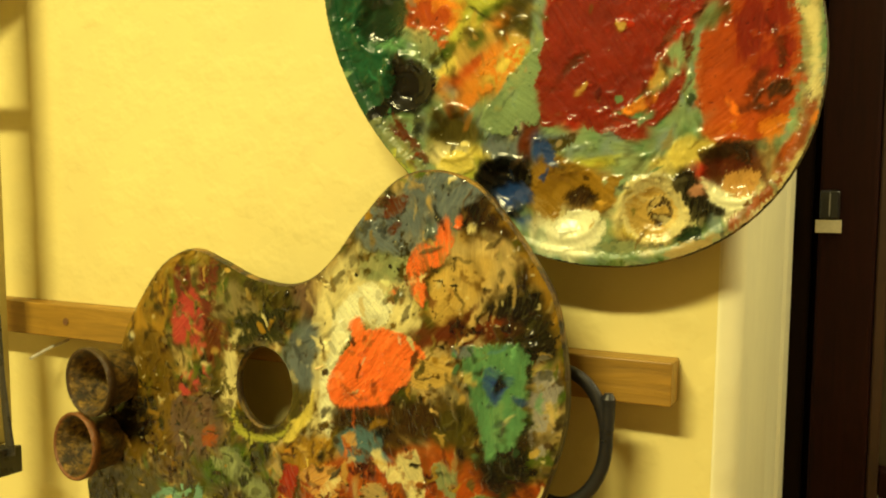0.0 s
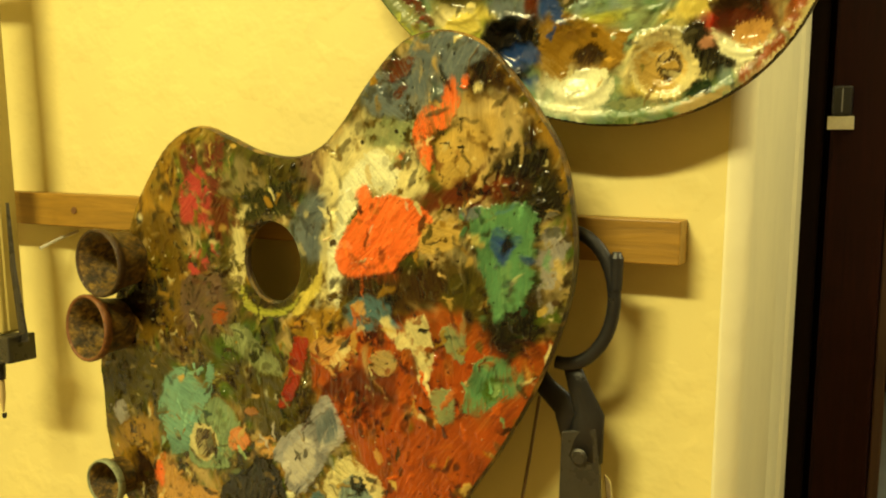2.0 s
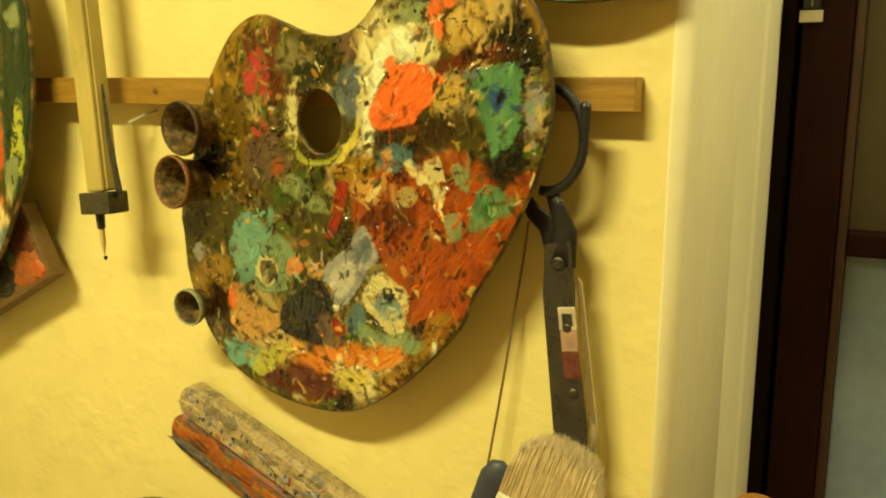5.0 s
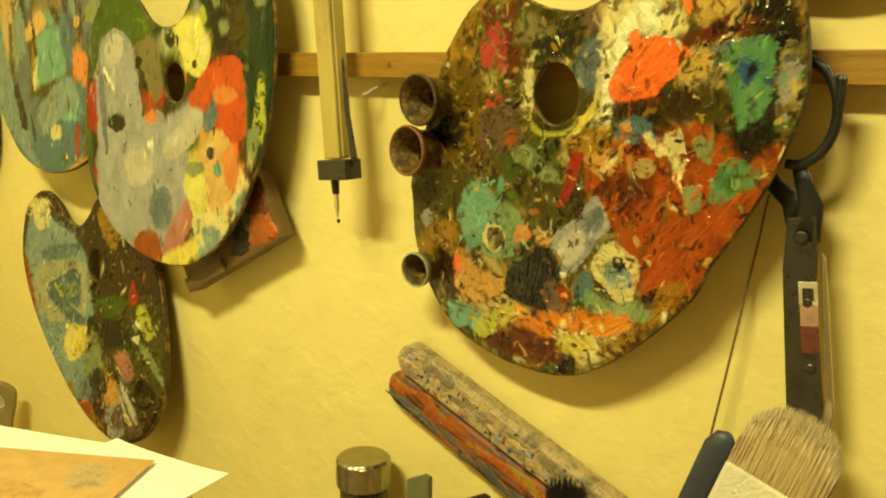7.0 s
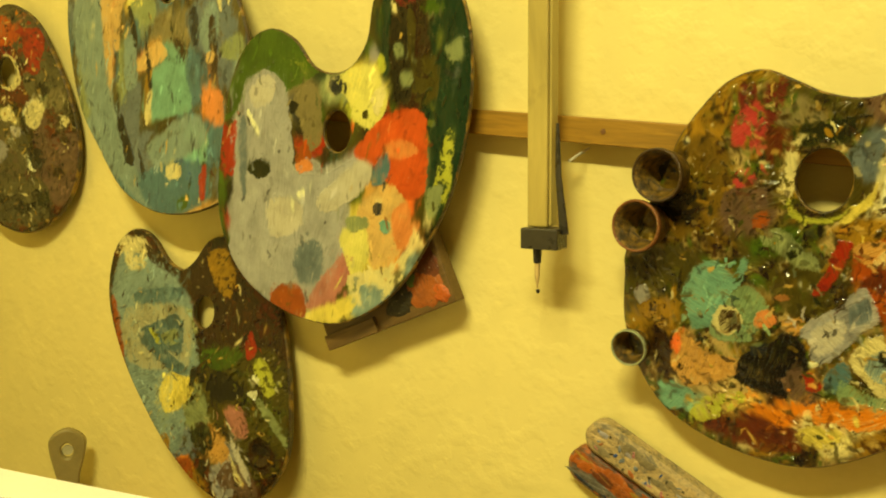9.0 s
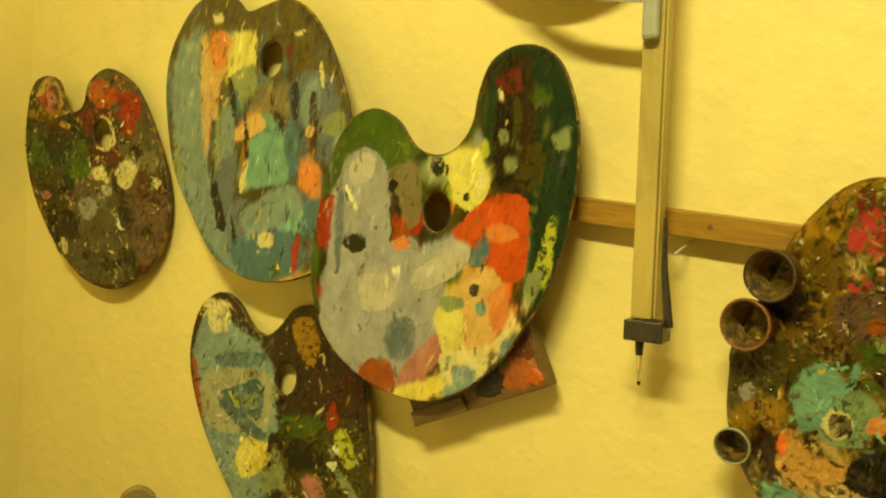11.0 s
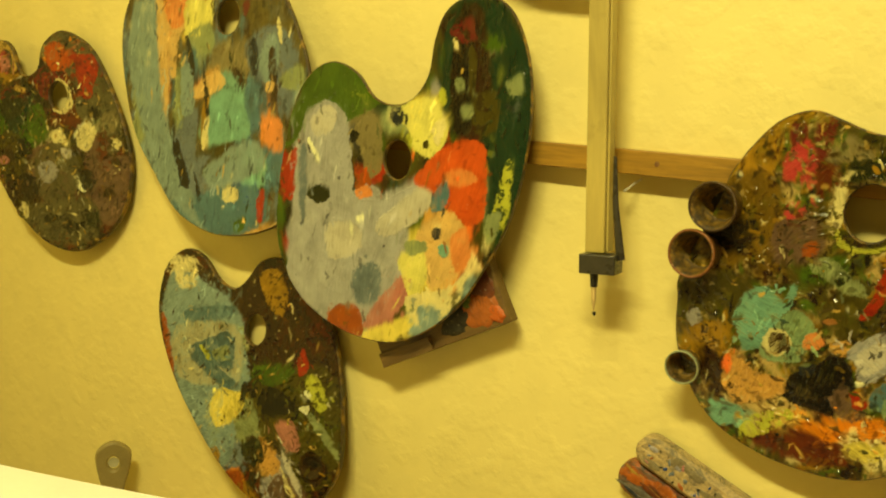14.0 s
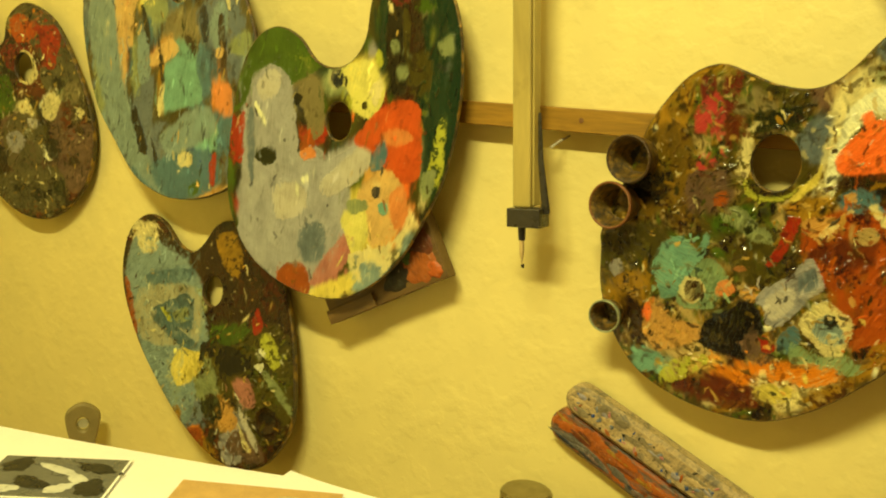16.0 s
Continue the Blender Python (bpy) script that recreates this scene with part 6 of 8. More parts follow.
    patch(pal, "ochre2", "2.8 7.2  3.5 7.8  3.9 7.2  3.1 6.8", 0.06, 0.1)
    patch(pal, "brownred", "4.9 10.7  5.3 10.8  5.5 9.0  5.1 8.4  4.8 9.4", 0.05, 0.1)
    patch(pal, "ochre2", "0.4 11.0  1.1 11.2  1.2 10.7  0.7 10.5", 0.06, 0.1)
    patch(pal, "orangered", "5.9 10.0  7.6 10.7  7.9 12.8  11.5 12.6  12.1 8.4  12.0 5.6  11.0 3.8  9.0 3.1  7.2 3.1  6.2 3.9  6.0 7.9", 0.12, 0.1)
    patch(pal, "scarlet", "8.3 12.5  11.1 12.3  11.5 7.7  9.1 7.5  8.0 10.0", 0.35, 0.2)
    patch(pal, "brownred", "8.2 5.3  9.3 7.5  10.2 7.8  9.7 6.4  9.2 4.9", 0.2, 0.3)
    patch(pal, "umber", "9.2 5.3  9.9 6.7  11.4 7.0  11.6 6.2  10.9 5.5  9.9 5.0", 0.12, 0.3)
    patch(pal, "brownred", "10.4 9.9  10.9 10.0  11.2 8.1  10.8 7.8", 0.15, 0.3)
    patch(pal, "orange", "9.8 4.3  11.7 4.8  11.0 3.4  10.0 3.4", 0.2, 0.2)
    patch(pal, "olive", "-4.3 3.1  -2.5 3.7  -2.0 3.4  -2.9 2.5  -4.5 2.3", 0.08, 0.1)
    patch(pal, "blue", "-4.8 3.0  -3.9 3.0  -3.4 1.5  -4.1 1.5", 0.2, 0.1)
    patch(pal, "yellow", "4.6 2.1  6.2 3.1  7.0 3.0  5.9 1.8  4.8 1.4", 0.15, 0.1)
    # umber crescent paints the shade along the brown-red well's upper side
    patch(pal, "umber", "6.1 2.5  7.6 3.0  9.1 2.9  9.4 1.7  8.3 2.0  6.9 1.7  6.2 1.8", 0.1, 0.05)
    patch(pal, "brownred", "6.5 1.8  8.3 2.0  9.8 1.3  9.1 0.2  7.3 0.2", 0.2, 0.05)
    patch(pal, "peach", "7.7 0.9  9.8 1.3  9.5 -0.0  8.1 -0.4", 0.15, 0.05)
    patch(pal, "white", "6.4 0.9  7.1 0.1  8.8 -0.3  9.6 -0.5  8.1 -1.5  6.9 -0.6", 0.06, 0.05)
    patch(pal, "dark", "4.6 0.5  5.9 1.3  6.2 0.2  7.1 -0.9  8.0 -1.2  7.5 -1.7  6.4 -1.6  5.8 -2.3  5.4 -1.7", 0.06, 0.05)
    patch(pal, "ochre", "-4.9 -0.6  -4.0 0.8  0.5 0.9  0.6 -0.1  0.1 -1.6  -1.2 -0.6  -2.8 -0.6  -3.4 -2.2  -4.7 -1.7", 0.06, 0.05)
    patch(pal, "umber", "-2.8 -0.6  -1.6 0.0  -0.4 -0.6  -1.2 -1.4  -2.4 -1.2", 0.2, 0.1)
    patch(pal, "white", "-4.5 -4.1  -3.4 -2.2  -2.0 -1.5  -0.4 -1.5  0.3 -2.6  -0.3 -3.8  -1.9 -4.4", 0.08, 0.06)
    patch(pal, "sage", "-0.4 -3.9  1.6 -3.6  2.9 -4.1  1.2 -4.6", 0.15, 0.1)
    patch(pal, "cream", "1.2 0.2  2.6 0.6  4.5 -0.0  5.5 -1.3  5.4 -2.8  3.8 -3.9  2.3 -3.4  1.3 -2.2", 0.06, 0.05)
    patch(pal, "ochre2", "1.6 -0.7  3.0 -0.1  4.5 -0.6  4.8 -2.1  3.8 -3.4  2.3 -3.0  1.6 -1.8", 0.12, 0.1)
    patch(pal, "umber", "2.8 -1.0  4.1 -0.6  4.4 -1.9  3.8 -2.6  3.1 -2.4", 0.1, 0.05)
    patch(pal, "ochre2", "3.1 -1.5  3.9 -1.2  4.1 -1.7  3.3 -1.8", 0.06, 0.05)
    patch(pal, "deepgreen", "5.5 -2.5  6.3 -2.6  6.1 -3.5  4.9 -3.5", 0.08, 0.05)
    patch(pal, "olive", "-12.8 4.0  -11.2 4.8  -9.4 4.4  -9.0 3.2  -11.2 3.1  -12.5 3.1", 0.3, 0.1)
    patch(pal, "yellow", "-12.3 1.5  -11.2 2.4  -9.8 2.2  -9.5 1.1  -11.2 0.8", 0.1, 0.05)
    patch(pal, "black", "-8.6 0.7  -7.3 1.8  -5.9 1.8  -5.0 0.8  -5.2 -0.1  -8.2 -0.1", 0.12, 0.02)
    patch(pal, "blue", "-7.3 -0.0  -5.7 0.2  -4.9 -0.6  -5.3 -1.3  -6.9 -0.9", 0.2, 0.05)
    patch(pal, "cream", "11.6 11.9  12.7 11.9  13.3 9.1  13.3 5.9  12.6 5.7  12.7 9.1", 0.2, 0.1)
    patch(pal, "rust", "12.6 5.5  13.1 5.6  12.4 2.8  11.1 0.5  8.5 -2.4  8.1 -2.0  10.8 1.0  12.0 3.1", 0.2, 0.2)
    patch(pal, "tan", "8.0 -2.5  8.5 -2.6  6.8 -3.9  4.6 -4.7  4.2 -4.2", 0.2, 0.2)
    patch(pal, "green", "-0.3 -5.1  3.9 -4.6  3.8 -5.4  0.1 -5.7", 0.2, 0.2)
    finish(pal)


oval_palette()

def large_palette():
    line = spline("-13.3 13.8  -10.0 12.9  -7.0 11.8  -3.6 11.4  -1.0 12.2  1.1 14.1  3.3 16.8  6.3 19.6  9.4 20.3  12.5 19.4  14.8 17.2  17.1 14.2  18.7 11.2  19.5 5.6  18.9 1.4  17.1 -3.5  14.5 -8.5  11.5 -13.2  9.8 -16.8  4.2 -22.7  -0.4 -26.2  -4.7 -28.1  -10.0 -28.4  -15.4 -27.5  -20.5 -25.2  -24.0 -21.1  -26.2 -15.7  -26.6 -10.0  -26.7 -7.7  -24.9 -3.0  -22.7 2.2  -21.5 6.0  -19.5 9.2  -16.8 12.3")
    hole = ring(-0.0595, 0.03, 0.027, 0.032)
    pal = palette(pose(-0.252, -0.050, 1.275, 3.2, 0, -3.6), line, [hole], ["olive", "forest", "umber", "ochre", "dark", "bronze", "tan", "green", "olive"],
        "large kidney-shaped palette crusted with many colours, with tin dippers",
        seed=7, grain=0.0008, smears=800, rough=1.3)
    daub(pal, "ochre", -16.0, -21.4, 1.2, 0.6, 10)
    daub(pal, "cyan", -16.4, -22.7, 0.9, 0.5, 11)
    daub(pal, "cyan", -19.1, -23.5, 2.1, 1.6, 3)
    daub(pal, "tan", -15.0, -23.7, 2.7, 1.3, 11)
    daub(pal, "cream", -15.8, -24.3, 1.0, 0.5, -5)
    daub(pal, "lime", -13.9, -22.8, 0.9, 0.5, 11)
    daub(pal, "rust", -7.7, -22.2, 3.5, 1.5, 7)
    daub(pal, "orange", 2.4, -21.2, 1.9, 2.3, -7)
    daub(pal, "brownred", -12.6, -25.1, 3.2, 1.7, 12)
    daub(pal, "ochre2", -6.5, -24.8, 3.3, 1.5, 12)
    daub(pal, "cream", -5.8, -25.0, 1.3, 0.6, 4)
    daub(pal, "brownred", -8.1, -24.5, 1.1, 0.6, 12)
    daub(pal, "ochre", -3.2, -22.9, 1.9, 1.0, 12)
    daub(pal, "yellow", -0.7, -24.1, 2.5, 1.0, 16)
    daub(pal, "ochre", -9.2, -26.4, 2.8, 1.2, 13)
    daub(pal, "cream", -10.6, -27.0, 1.0, 0.6, 13)
    dipper(pal, -22.3, 2.2, 2.9, 0, -4, "black", "umber", "tin dipper cup crusted with dark paint")
    dipper(pal, -24.3, -3.7, 2.9, -4, -6, "dark", "rustbrown", "tin dipper cup with a rusty orange rim")
    dipper(pal, -24.4, -18.3, 2.1, 0, 0, "olive", "sage", "small tin dipper cup with pale green paint")
    wash(pal, "ochre", "-21.0 5.2  -20.1 8.7  -16.5 12.3  -13.2 13.7  -10.5 13.3  -14.5 12.1  -16.1 8.3  -17.0 4.9")
    wash(pal, "olive", "-10.8 13.0  -5.6 11.8  -1.3 11.7  -2.4 9.2  -4.6 9.1  -8.0 10.4  -10.3 11.2")
    wash(pal, "taupe", "-10.6 10.3  -9.7 11.5  -7.7 10.8  -6.3 9.1  -8.7 8.1  -11.1 8.2")
    wash(pal, "slate", "-4.2 6.0  -1.3 8.8  1.2 7.1  0.6 4.1  -1.5 3.1  -3.1 3.9")
    wash(pal, "mauve", "-2.9 11.5  -0.2 12.0  0.2 9.2  -2.1 9.2")
    wash(pal, "tan", "-1.2 11.8  0.9 12.6  1.3 11.0  -0.3 9.7")
    wash(pal, "bronze", "-21.7 5.6  -16.9 6.3  -15.8 2.5  -17.5 -2.6  -21.9 -6.1  -24.8 -5.4  -22.7 1.5")
    wash(pal, "dark", "-23.6 -0.1  -17.9 0.9  -18.2 -2.6  -23.1 -3.1")
    wash(pal, "olive", "-25.7 -7.7  -17.7 -5.6  -19.6 -13.1  -25.6 -14.7")
    wash(pal, "ochre", "-25.5 -14.1  -20.3 -12.2  -19.9 -16.9  -24.3 -17.8")
    wash(pal, "bronze", "-17.2 1.4  -14.5 2.1  -15.0 -4.3  -17.7 -5.6")
    wash(pal, "mauve", "-15.2 1.6  -10.8 1.9  -11.0 -2.9  -15.6 -3.9")
    wash(pal, "green", "-12.4 -4.0  -8.0 -2.1  -7.5 -5.3  -11.2 -6.3")
    wash(pal, "olive", "-11.2 -5.8  -4.0 -4.9  -2.0 -10.2  -7.8 -11.2  -10.1 -8.6")
    wash(pal, "ochre", "-3.9 -1.2  -0.0 0.5  0.4 -2.1  -1.7 -2.8  -3.4 -3.4")
    wash(pal, "cream", "-0.7 10.9  2.9 14.7  7.7 13.8  8.1 9.5  5.7 8.6  2.3 9.3  0.6 4.1  -0.0 0.1  -1.6 1.7  -0.6 6.2")
    wash(pal, "sage", "2.9 14.3  7.2 15.0  6.7 12.6  3.4 12.2")
    wash(pal, "slate", "2.9 15.1  3.5 17.5  6.8 19.3  10.4 19.9  13.8 19.0  13.0 17.2  10.4 16.1  7.7 14.6  5.3 14.3")
    wash(pal, "umber", "11.7 19.1  14.6 17.9  15.5 15.6  13.4 14.2  12.1 15.0  11.3 16.9")
    wash(pal, "tan", "11.3 15.3  14.6 15.7  15.5 12.3  12.6 10.4  10.4 10.7  10.4 12.7")
    wash(pal, "ochre2", "9.5 12.3  13.0 14.6  13.8 13.1  12.1 10.4  9.5 9.5")
    wash(pal, "ochre", "13.8 18.5  17.1 16.3  18.7 12.7  19.1 8.7  18.3 9.8  17.1 11.6  15.9 15.3")
    wash(pal, "dark", "13.8 11.4  17.1 12.1  18.7 9.4  18.3 7.5  15.9 7.4  13.8 9.6")
    wash(pal, "brownred", "7.6 9.1  13.8 10.4  15.5 9.3  12.6 8.0  8.1 7.9")
    wash(pal, "tan", "7.6 7.4  11.2 8.0  11.7 5.2  9.9 3.9  7.6 4.6")
    wash(pal, "umber", "0.6 2.4  9.4 3.5  9.9 1.0  2.6 0.4")
    wash(pal, "taupe", "9.4 5.5  12.1 6.1  12.6 3.7  10.3 3.5")
    wash(pal, "dark", "12.6 0.5  16.4 1.7  16.8 -1.4  13.4 -2.7")
    wash(pal, "olive", "9.4 3.5  12.6 3.7  13.4 -1.0  11.7 -1.6  9.4 0.2")
    wash(pal, "sienna", "-1.7 -2.8  5.6 -0.2  11.7 0.4  14.7 -2.5  18.1 -0.5  17.3 -3.8  13.9 -8.8  12.1 -12.1  10.2 -15.5  5.3 -17.1  2.3 -14.1  1.3 -10.6  -1.9 -7.4")
    wash(pal, "brownred", "-1.3 -6.8  4.5 -3.8  5.5 -6.7  1.4 -7.8")
    wash(pal, "umber", "-22.7 -15.9  -19.0 -17.7  -19.4 -22.5  -23.0 -19.5")
    wash(pal, "tan", "-19.3 -21.3  -10.5 -19.1  -10.0 -21.3  -13.5 -22.5  -17.9 -22.2")
    wash(pal, "ochre2", "-14.2 -22.1  -8.6 -21.0  -6.1 -22.7  -12.2 -24.0")
    wash(pal, "orange", "-10.0 -21.9  -2.1 -19.8  3.8 -19.2  0.2 -22.5  -4.8 -24.1  -10.1 -24.1")
    wash(pal, "brownred", "-14.4 -24.4  -8.7 -23.3  -4.9 -26.4  -13.1 -27.1")
    wash(pal, "cream", "-6.1 -22.7  2.7 -20.4  3.8 -22.8  -2.4 -25.8")
    wash(pal, "ochre", "0.8 -22.9  6.1 -18.7  8.9 -15.2  9.4 -16.1  4.9 -22.0  0.7 -25.1")
    patch(pal, "pink", "-15.5 8.8  -13.7 10.7  -11.9 8.9  -12.3 6.1  -14.3 5.7  -15.6 6.2", 0.3, 0.25)
    patch(pal, "crimson", "-15.3 12.0  -13.6 12.2  -13.5 10.2  -15.0 9.7", 0.25, 0.3)
    patch(pal, "crimson", "-12.5 12.3  -10.5 12.8  -11.0 8.9  -12.1 8.4", 0.3, 0.3)
    patch(pal, "brownred", "-12.0 8.0  -9.7 7.8  -9.5 5.3  -11.6 4.2", 0.3, 0.3)
    patch(pal, "forest", "-8.7 8.3  -5.1 9.5  -3.8 8.5  -4.4 6.7  -6.4 6.8  -7.9 6.1  -9.6 6.7", 0.15, 0.25)
    patch(pal, "forest", "-4.3 9.6  -2.9 9.2  -3.5 7.8  -4.2 6.9", 0.12, 0.3)
    patch(pal, "cream", "-9.6 6.4  -8.1 7.6  -8.8 5.8  -8.3 4.0  -9.4 0.2  -10.3 2.0", 0.2, 0.3)
    patch(pal, "lime", "-9.3 1.1  -7.9 -0.6  -5.0 -0.6  -3.3 0.7  -4.7 -1.0  -7.9 -1.4  -9.2 -0.3", 0.15, 0.2)
    patch(pal, "yellow", "-3.9 -0.3  -1.8 1.9  -1.0 3.1  -1.2 1.3  -2.5 -0.4  -3.6 -1.2", 0.12, 0.15)
    patch(pal, "pink", "-15.0 2.8  -13.2 3.7  -12.8 1.8  -14.6 1.3", 0.2, 0.3)
    patch(pal, "rust", "-12.5 -1.3  -11.1 -0.7  -11.0 -2.4  -12.3 -2.9", 0.2, 0.2)
    patch(pal, "sage", "-11.4 -3.1  -9.8 -2.3  -8.0 -3.5  -5.8 -5.1  -5.2 -6.2  -7.0 -6.5  -9.3 -5.1  -11.1 -4.3", 0.25, 0.1)
    patch(pal, "cyan", "-19.5 -11.3  -18.1 -7.7  -15.8 -6.9  -14.0 -8.2  -13.1 -6.0  -12.4 -6.4  -13.0 -9.0  -14.8 -12.3  -15.2 -14.0  -17.7 -15.2  -18.9 -13.0", 0.1, 0.05)
    patch(pal, "sage2", "-14.6 -11.5  -12.6 -9.0  -10.8 -9.7  -9.6 -11.5  -10.4 -13.6  -11.7 -15.4  -15.3 -15.8  -15.9 -14.1", 0.12, 0.1)
    patch(pal, "cream", "-15.2 -11.9  -13.1 -11.7  -12.3 -13.4  -14.0 -15.0  -15.6 -14.3", 0.08, 0.1)
    patch(pal, "umber", "-14.8 -12.2  -13.3 -12.1  -12.7 -13.5  -14.0 -14.7  -15.0 -13.9", 0.1, 0.1)
    patch(pal, "salmon", "-10.9 -11.7  -9.6 -11.2  -8.8 -12.3  -9.7 -13.5  -10.9 -13.4", 0.08, 0.1)
    patch(pal, "peach", "-8.5 -12.3  -6.6 -11.5  -5.5 -12.7  -7.3 -13.6", 0.15, 0.2)
    patch(pal, "lilac", "-25.2 -11.9  -23.9 -10.8  -23.1 -12.4  -24.3 -13.4", 0.1, 0.1)
    patch(pal, "slate", "3.0 16.7  5.9 17.4  6.8 15.0  5.3 14.1  3.7 14.7", 0.15, 0.3)
    patch(pal, "slate", "7.1 19.5  10.0 20.0  13.0 19.2  12.6 17.9  10.4 17.3  7.7 17.9", 0.15, 0.25)
    patch(pal, "brownred", "4.9 18.2  7.5 18.7  6.8 17.4  5.4 16.8", 0.1, 0.2)
    patch(pal, "brownred", "5.8 16.2  6.8 16.6  6.5 15.8  5.9 15.6", 0.08, 0.1)
    patch(pal, "coral", "7.5 14.0  8.2 15.2  9.3 15.2  9.7 16.5  10.3 17.1  10.8 16.3  10.9 15.0  10.2 13.4  9.1 13.0  8.8 10.7  7.9 11.1  7.3 12.7", 0.08, 0.12)
    patch(pal, "coral", "11.1 16.9  11.6 17.2  11.7 16.5  11.2 16.3", 0.06, 0.1)
    patch(pal, "cream", "12.0 16.5  12.6 16.6  12.8 16.1  12.1 15.9", 0.08, 0.3)
    patch(pal, "white", "0.2 6.2  0.8 9.3  2.3 11.0  4.3 12.0  6.0 10.6  5.2 8.8  3.3 9.3  2.5 8.0  1.3 5.9  0.9 3.3  0.4 0.1  -0.5 0.9  -0.2 4.1", 0.3, 0.15)
    patch(pal, "coral", "2.3 8.7  3.3 9.5  3.8 8.7  5.7 8.9  7.4 8.3  8.6 7.4  8.2 6.4  7.3 5.0  5.9 3.8  5.2 3.1  2.6 2.3  0.6 2.7  0.5 4.1  1.3 5.9  2.3 7.2", 0.06, 0.06)
    patch(pal, "umber", "1.1 2.3  5.6 2.9  9.4 3.9  10.0 2.7  8.9 1.2  4.6 0.9  1.1 1.3", 0.3, 0.2)
    patch(pal, "ochre2", "8.1 7.0  10.8 7.4  11.0 5.6  9.4 4.7  7.8 5.0", 0.15, 0.3)
    patch(pal, "teal", "12.0 7.6  13.4 8.3  16.3 8.3  16.8 7.1  16.4 5.2  16.7 3.2  16.0 1.6  14.5 0.7  13.9 0.1  13.1 2.2  12.3 4.1", 0.06, 0.05)
    patch(pal, "blue", "13.2 5.7  13.8 6.9  14.7 6.6  15.6 6.3  14.9 5.1  14.3 4.3  13.5 5.2", 0.07, 0.02)
    patch(pal, "slate", "11.0 8.0  12.6 8.1  12.6 7.4  11.0 7.3", 0.1, 0.2)
    patch(pal, "lilac", "17.0 6.3  18.7 7.2  19.2 5.3  18.4 1.9  17.4 0.6  16.7 3.2", 0.15, 0.5)
    patch(pal, "dark", "16.5 7.1  17.0 6.9  16.8 3.3  16.6 1.7  16.0 1.4  16.7 4.0", 0.06, 0.3)
    patch(pal, "black", "13.9 0.0  16.2 1.4  16.6 -0.3  15.0 -2.1  13.9 -1.4", 0.1, 0.5)
    patch(pal, "skyblue2", "1.0 0.2  2.6 1.2  5.1 1.0  5.1 -0.3  3.1 -1.6  1.3 -1.3", 0.15, 0.2)
    patch(pal, "peach", "1.6 0.3  2.7 0.7  3.0 -0.3  1.8 -0.6", 0.08, 0.1)
    patch(pal, "red", "-4.0 -3.0  -2.4 -2.9  -2.9 -4.7  -3.5 -6.7  -4.7 -8.7  -6.0 -8.9  -4.8 -6.4", 0.1, 0.15)
    patch(pal, "peach", "-2.3 -3.1  -0.1 -2.1  1.6 -2.8  1.4 -4.2  0.4 -5.3  -1.8 -4.6", 0.07, 0.15)
    patch(pal, "cream", "-0.4 -4.4  0.7 -3.0  1.5 -3.2  0.5 -5.0", 0.07, 0.15)
    patch(pal, "tan", "3.3 -3.5  5.0 -2.8  5.8 -4.1  4.5 -4.9  3.5 -4.4", 0.08, 0.2)
    patch(pal, "cream", "4.3 -0.6  5.1 -0.3  5.7 -1.7  5.1 -2.0", 0.05, 0.1)
    patch(pal, "cream", "6.5 -1.0  7.8 0.1  8.6 -0.8  9.0 -3.2  8.2 -5.0  7.4 -4.9  7.2 -3.4  6.8 -2.6", 0.06, 0.1)
    patch(pal, "cream", "5.6 -1.7  6.6 -1.4  6.9 -2.4  5.8 -2.8", 0.06, 0.15)
    patch(pal, "sage", "9.4 -1.1  10.3 -0.4  11.3 -1.3  11.0 -3.1  10.3 -2.8", 0.06, 0.1)
    patch(pal, "sage", "8.3 -5.7  9.8 -5.2  10.4 -5.6  10.6 -7.4  9.2 -8.0  8.6 -6.7", 0.06, 0.08)
    patch(pal, "teal", "11.7 -3.3  12.6 -2.3  13.9 -2.2  15.8 -3.5  15.9 -4.3  14.5 -6.3  13.0 -6.9  11.3 -6.9  11.2 -5.4", 0.07, 0.05)
    patch(pal, "green", "12.6 -4.4  13.9 -3.7  14.4 -4.6  13.1 -5.8", 0.2, 0.2)
    patch(pal, "sienna", "5.4 -9.6  10.3 -7.8  16.0 -4.4  13.9 -9.6  11.6 -13.0  8.3 -17.3  4.8 -18.2  5.1 -13.0", 0.4, 0)
    patch(pal, "peach", "3.4 -11.1  3.8 -10.9  4.3 -11.8  3.8 -12.0", 0.06, 0.05)
    patch(pal, "silver", "-6.4 -12.9  -5.1 -11.0  -3.1 -9.7  -1.9 -7.8  -0.8 -7.4  0.4 -8.9  0.9 -10.6  -0.4 -11.8  -1.4 -13.4  -3.3 -15.8  -4.9 -15.6  -5.4 -13.9", 0.06, 0.05)
    patch(pal, "slate", "-2.2 -9.5  -0.4 -8.4  0.2 -10.3  -1.5 -11.4", 0.2, 0.05)
    patch(pal, "pearl", "-5.5 -12.7  -2.8 -10.8  -1.8 -12.0  -3.2 -14.7  -4.7 -15.0", 0.15, 0.1)
    patch(pal, "black", "-12.5 -17.5  -11.4 -16.2  -9.7 -15.7  -8.2 -13.6  -6.3 -13.8  -5.0 -16.7  -6.2 -17.8  -6.9 -20.7  -10.6 -20.4  -13.0 -19.3", 0.05, 0.03)
    patch(pal, "navy", "-11.4 -15.9  -9.6 -15.1  -9.6 -16.2  -11.1 -16.8", 0.15, 0.1)
    patch(pal, "mauve", "-7.1 -17.4  -5.8 -16.7  -4.6 -18.6  -3.6 -19.5  -4.7 -20.9  -6.6 -20.2  -7.6 -18.6", 0.1, 0.1)
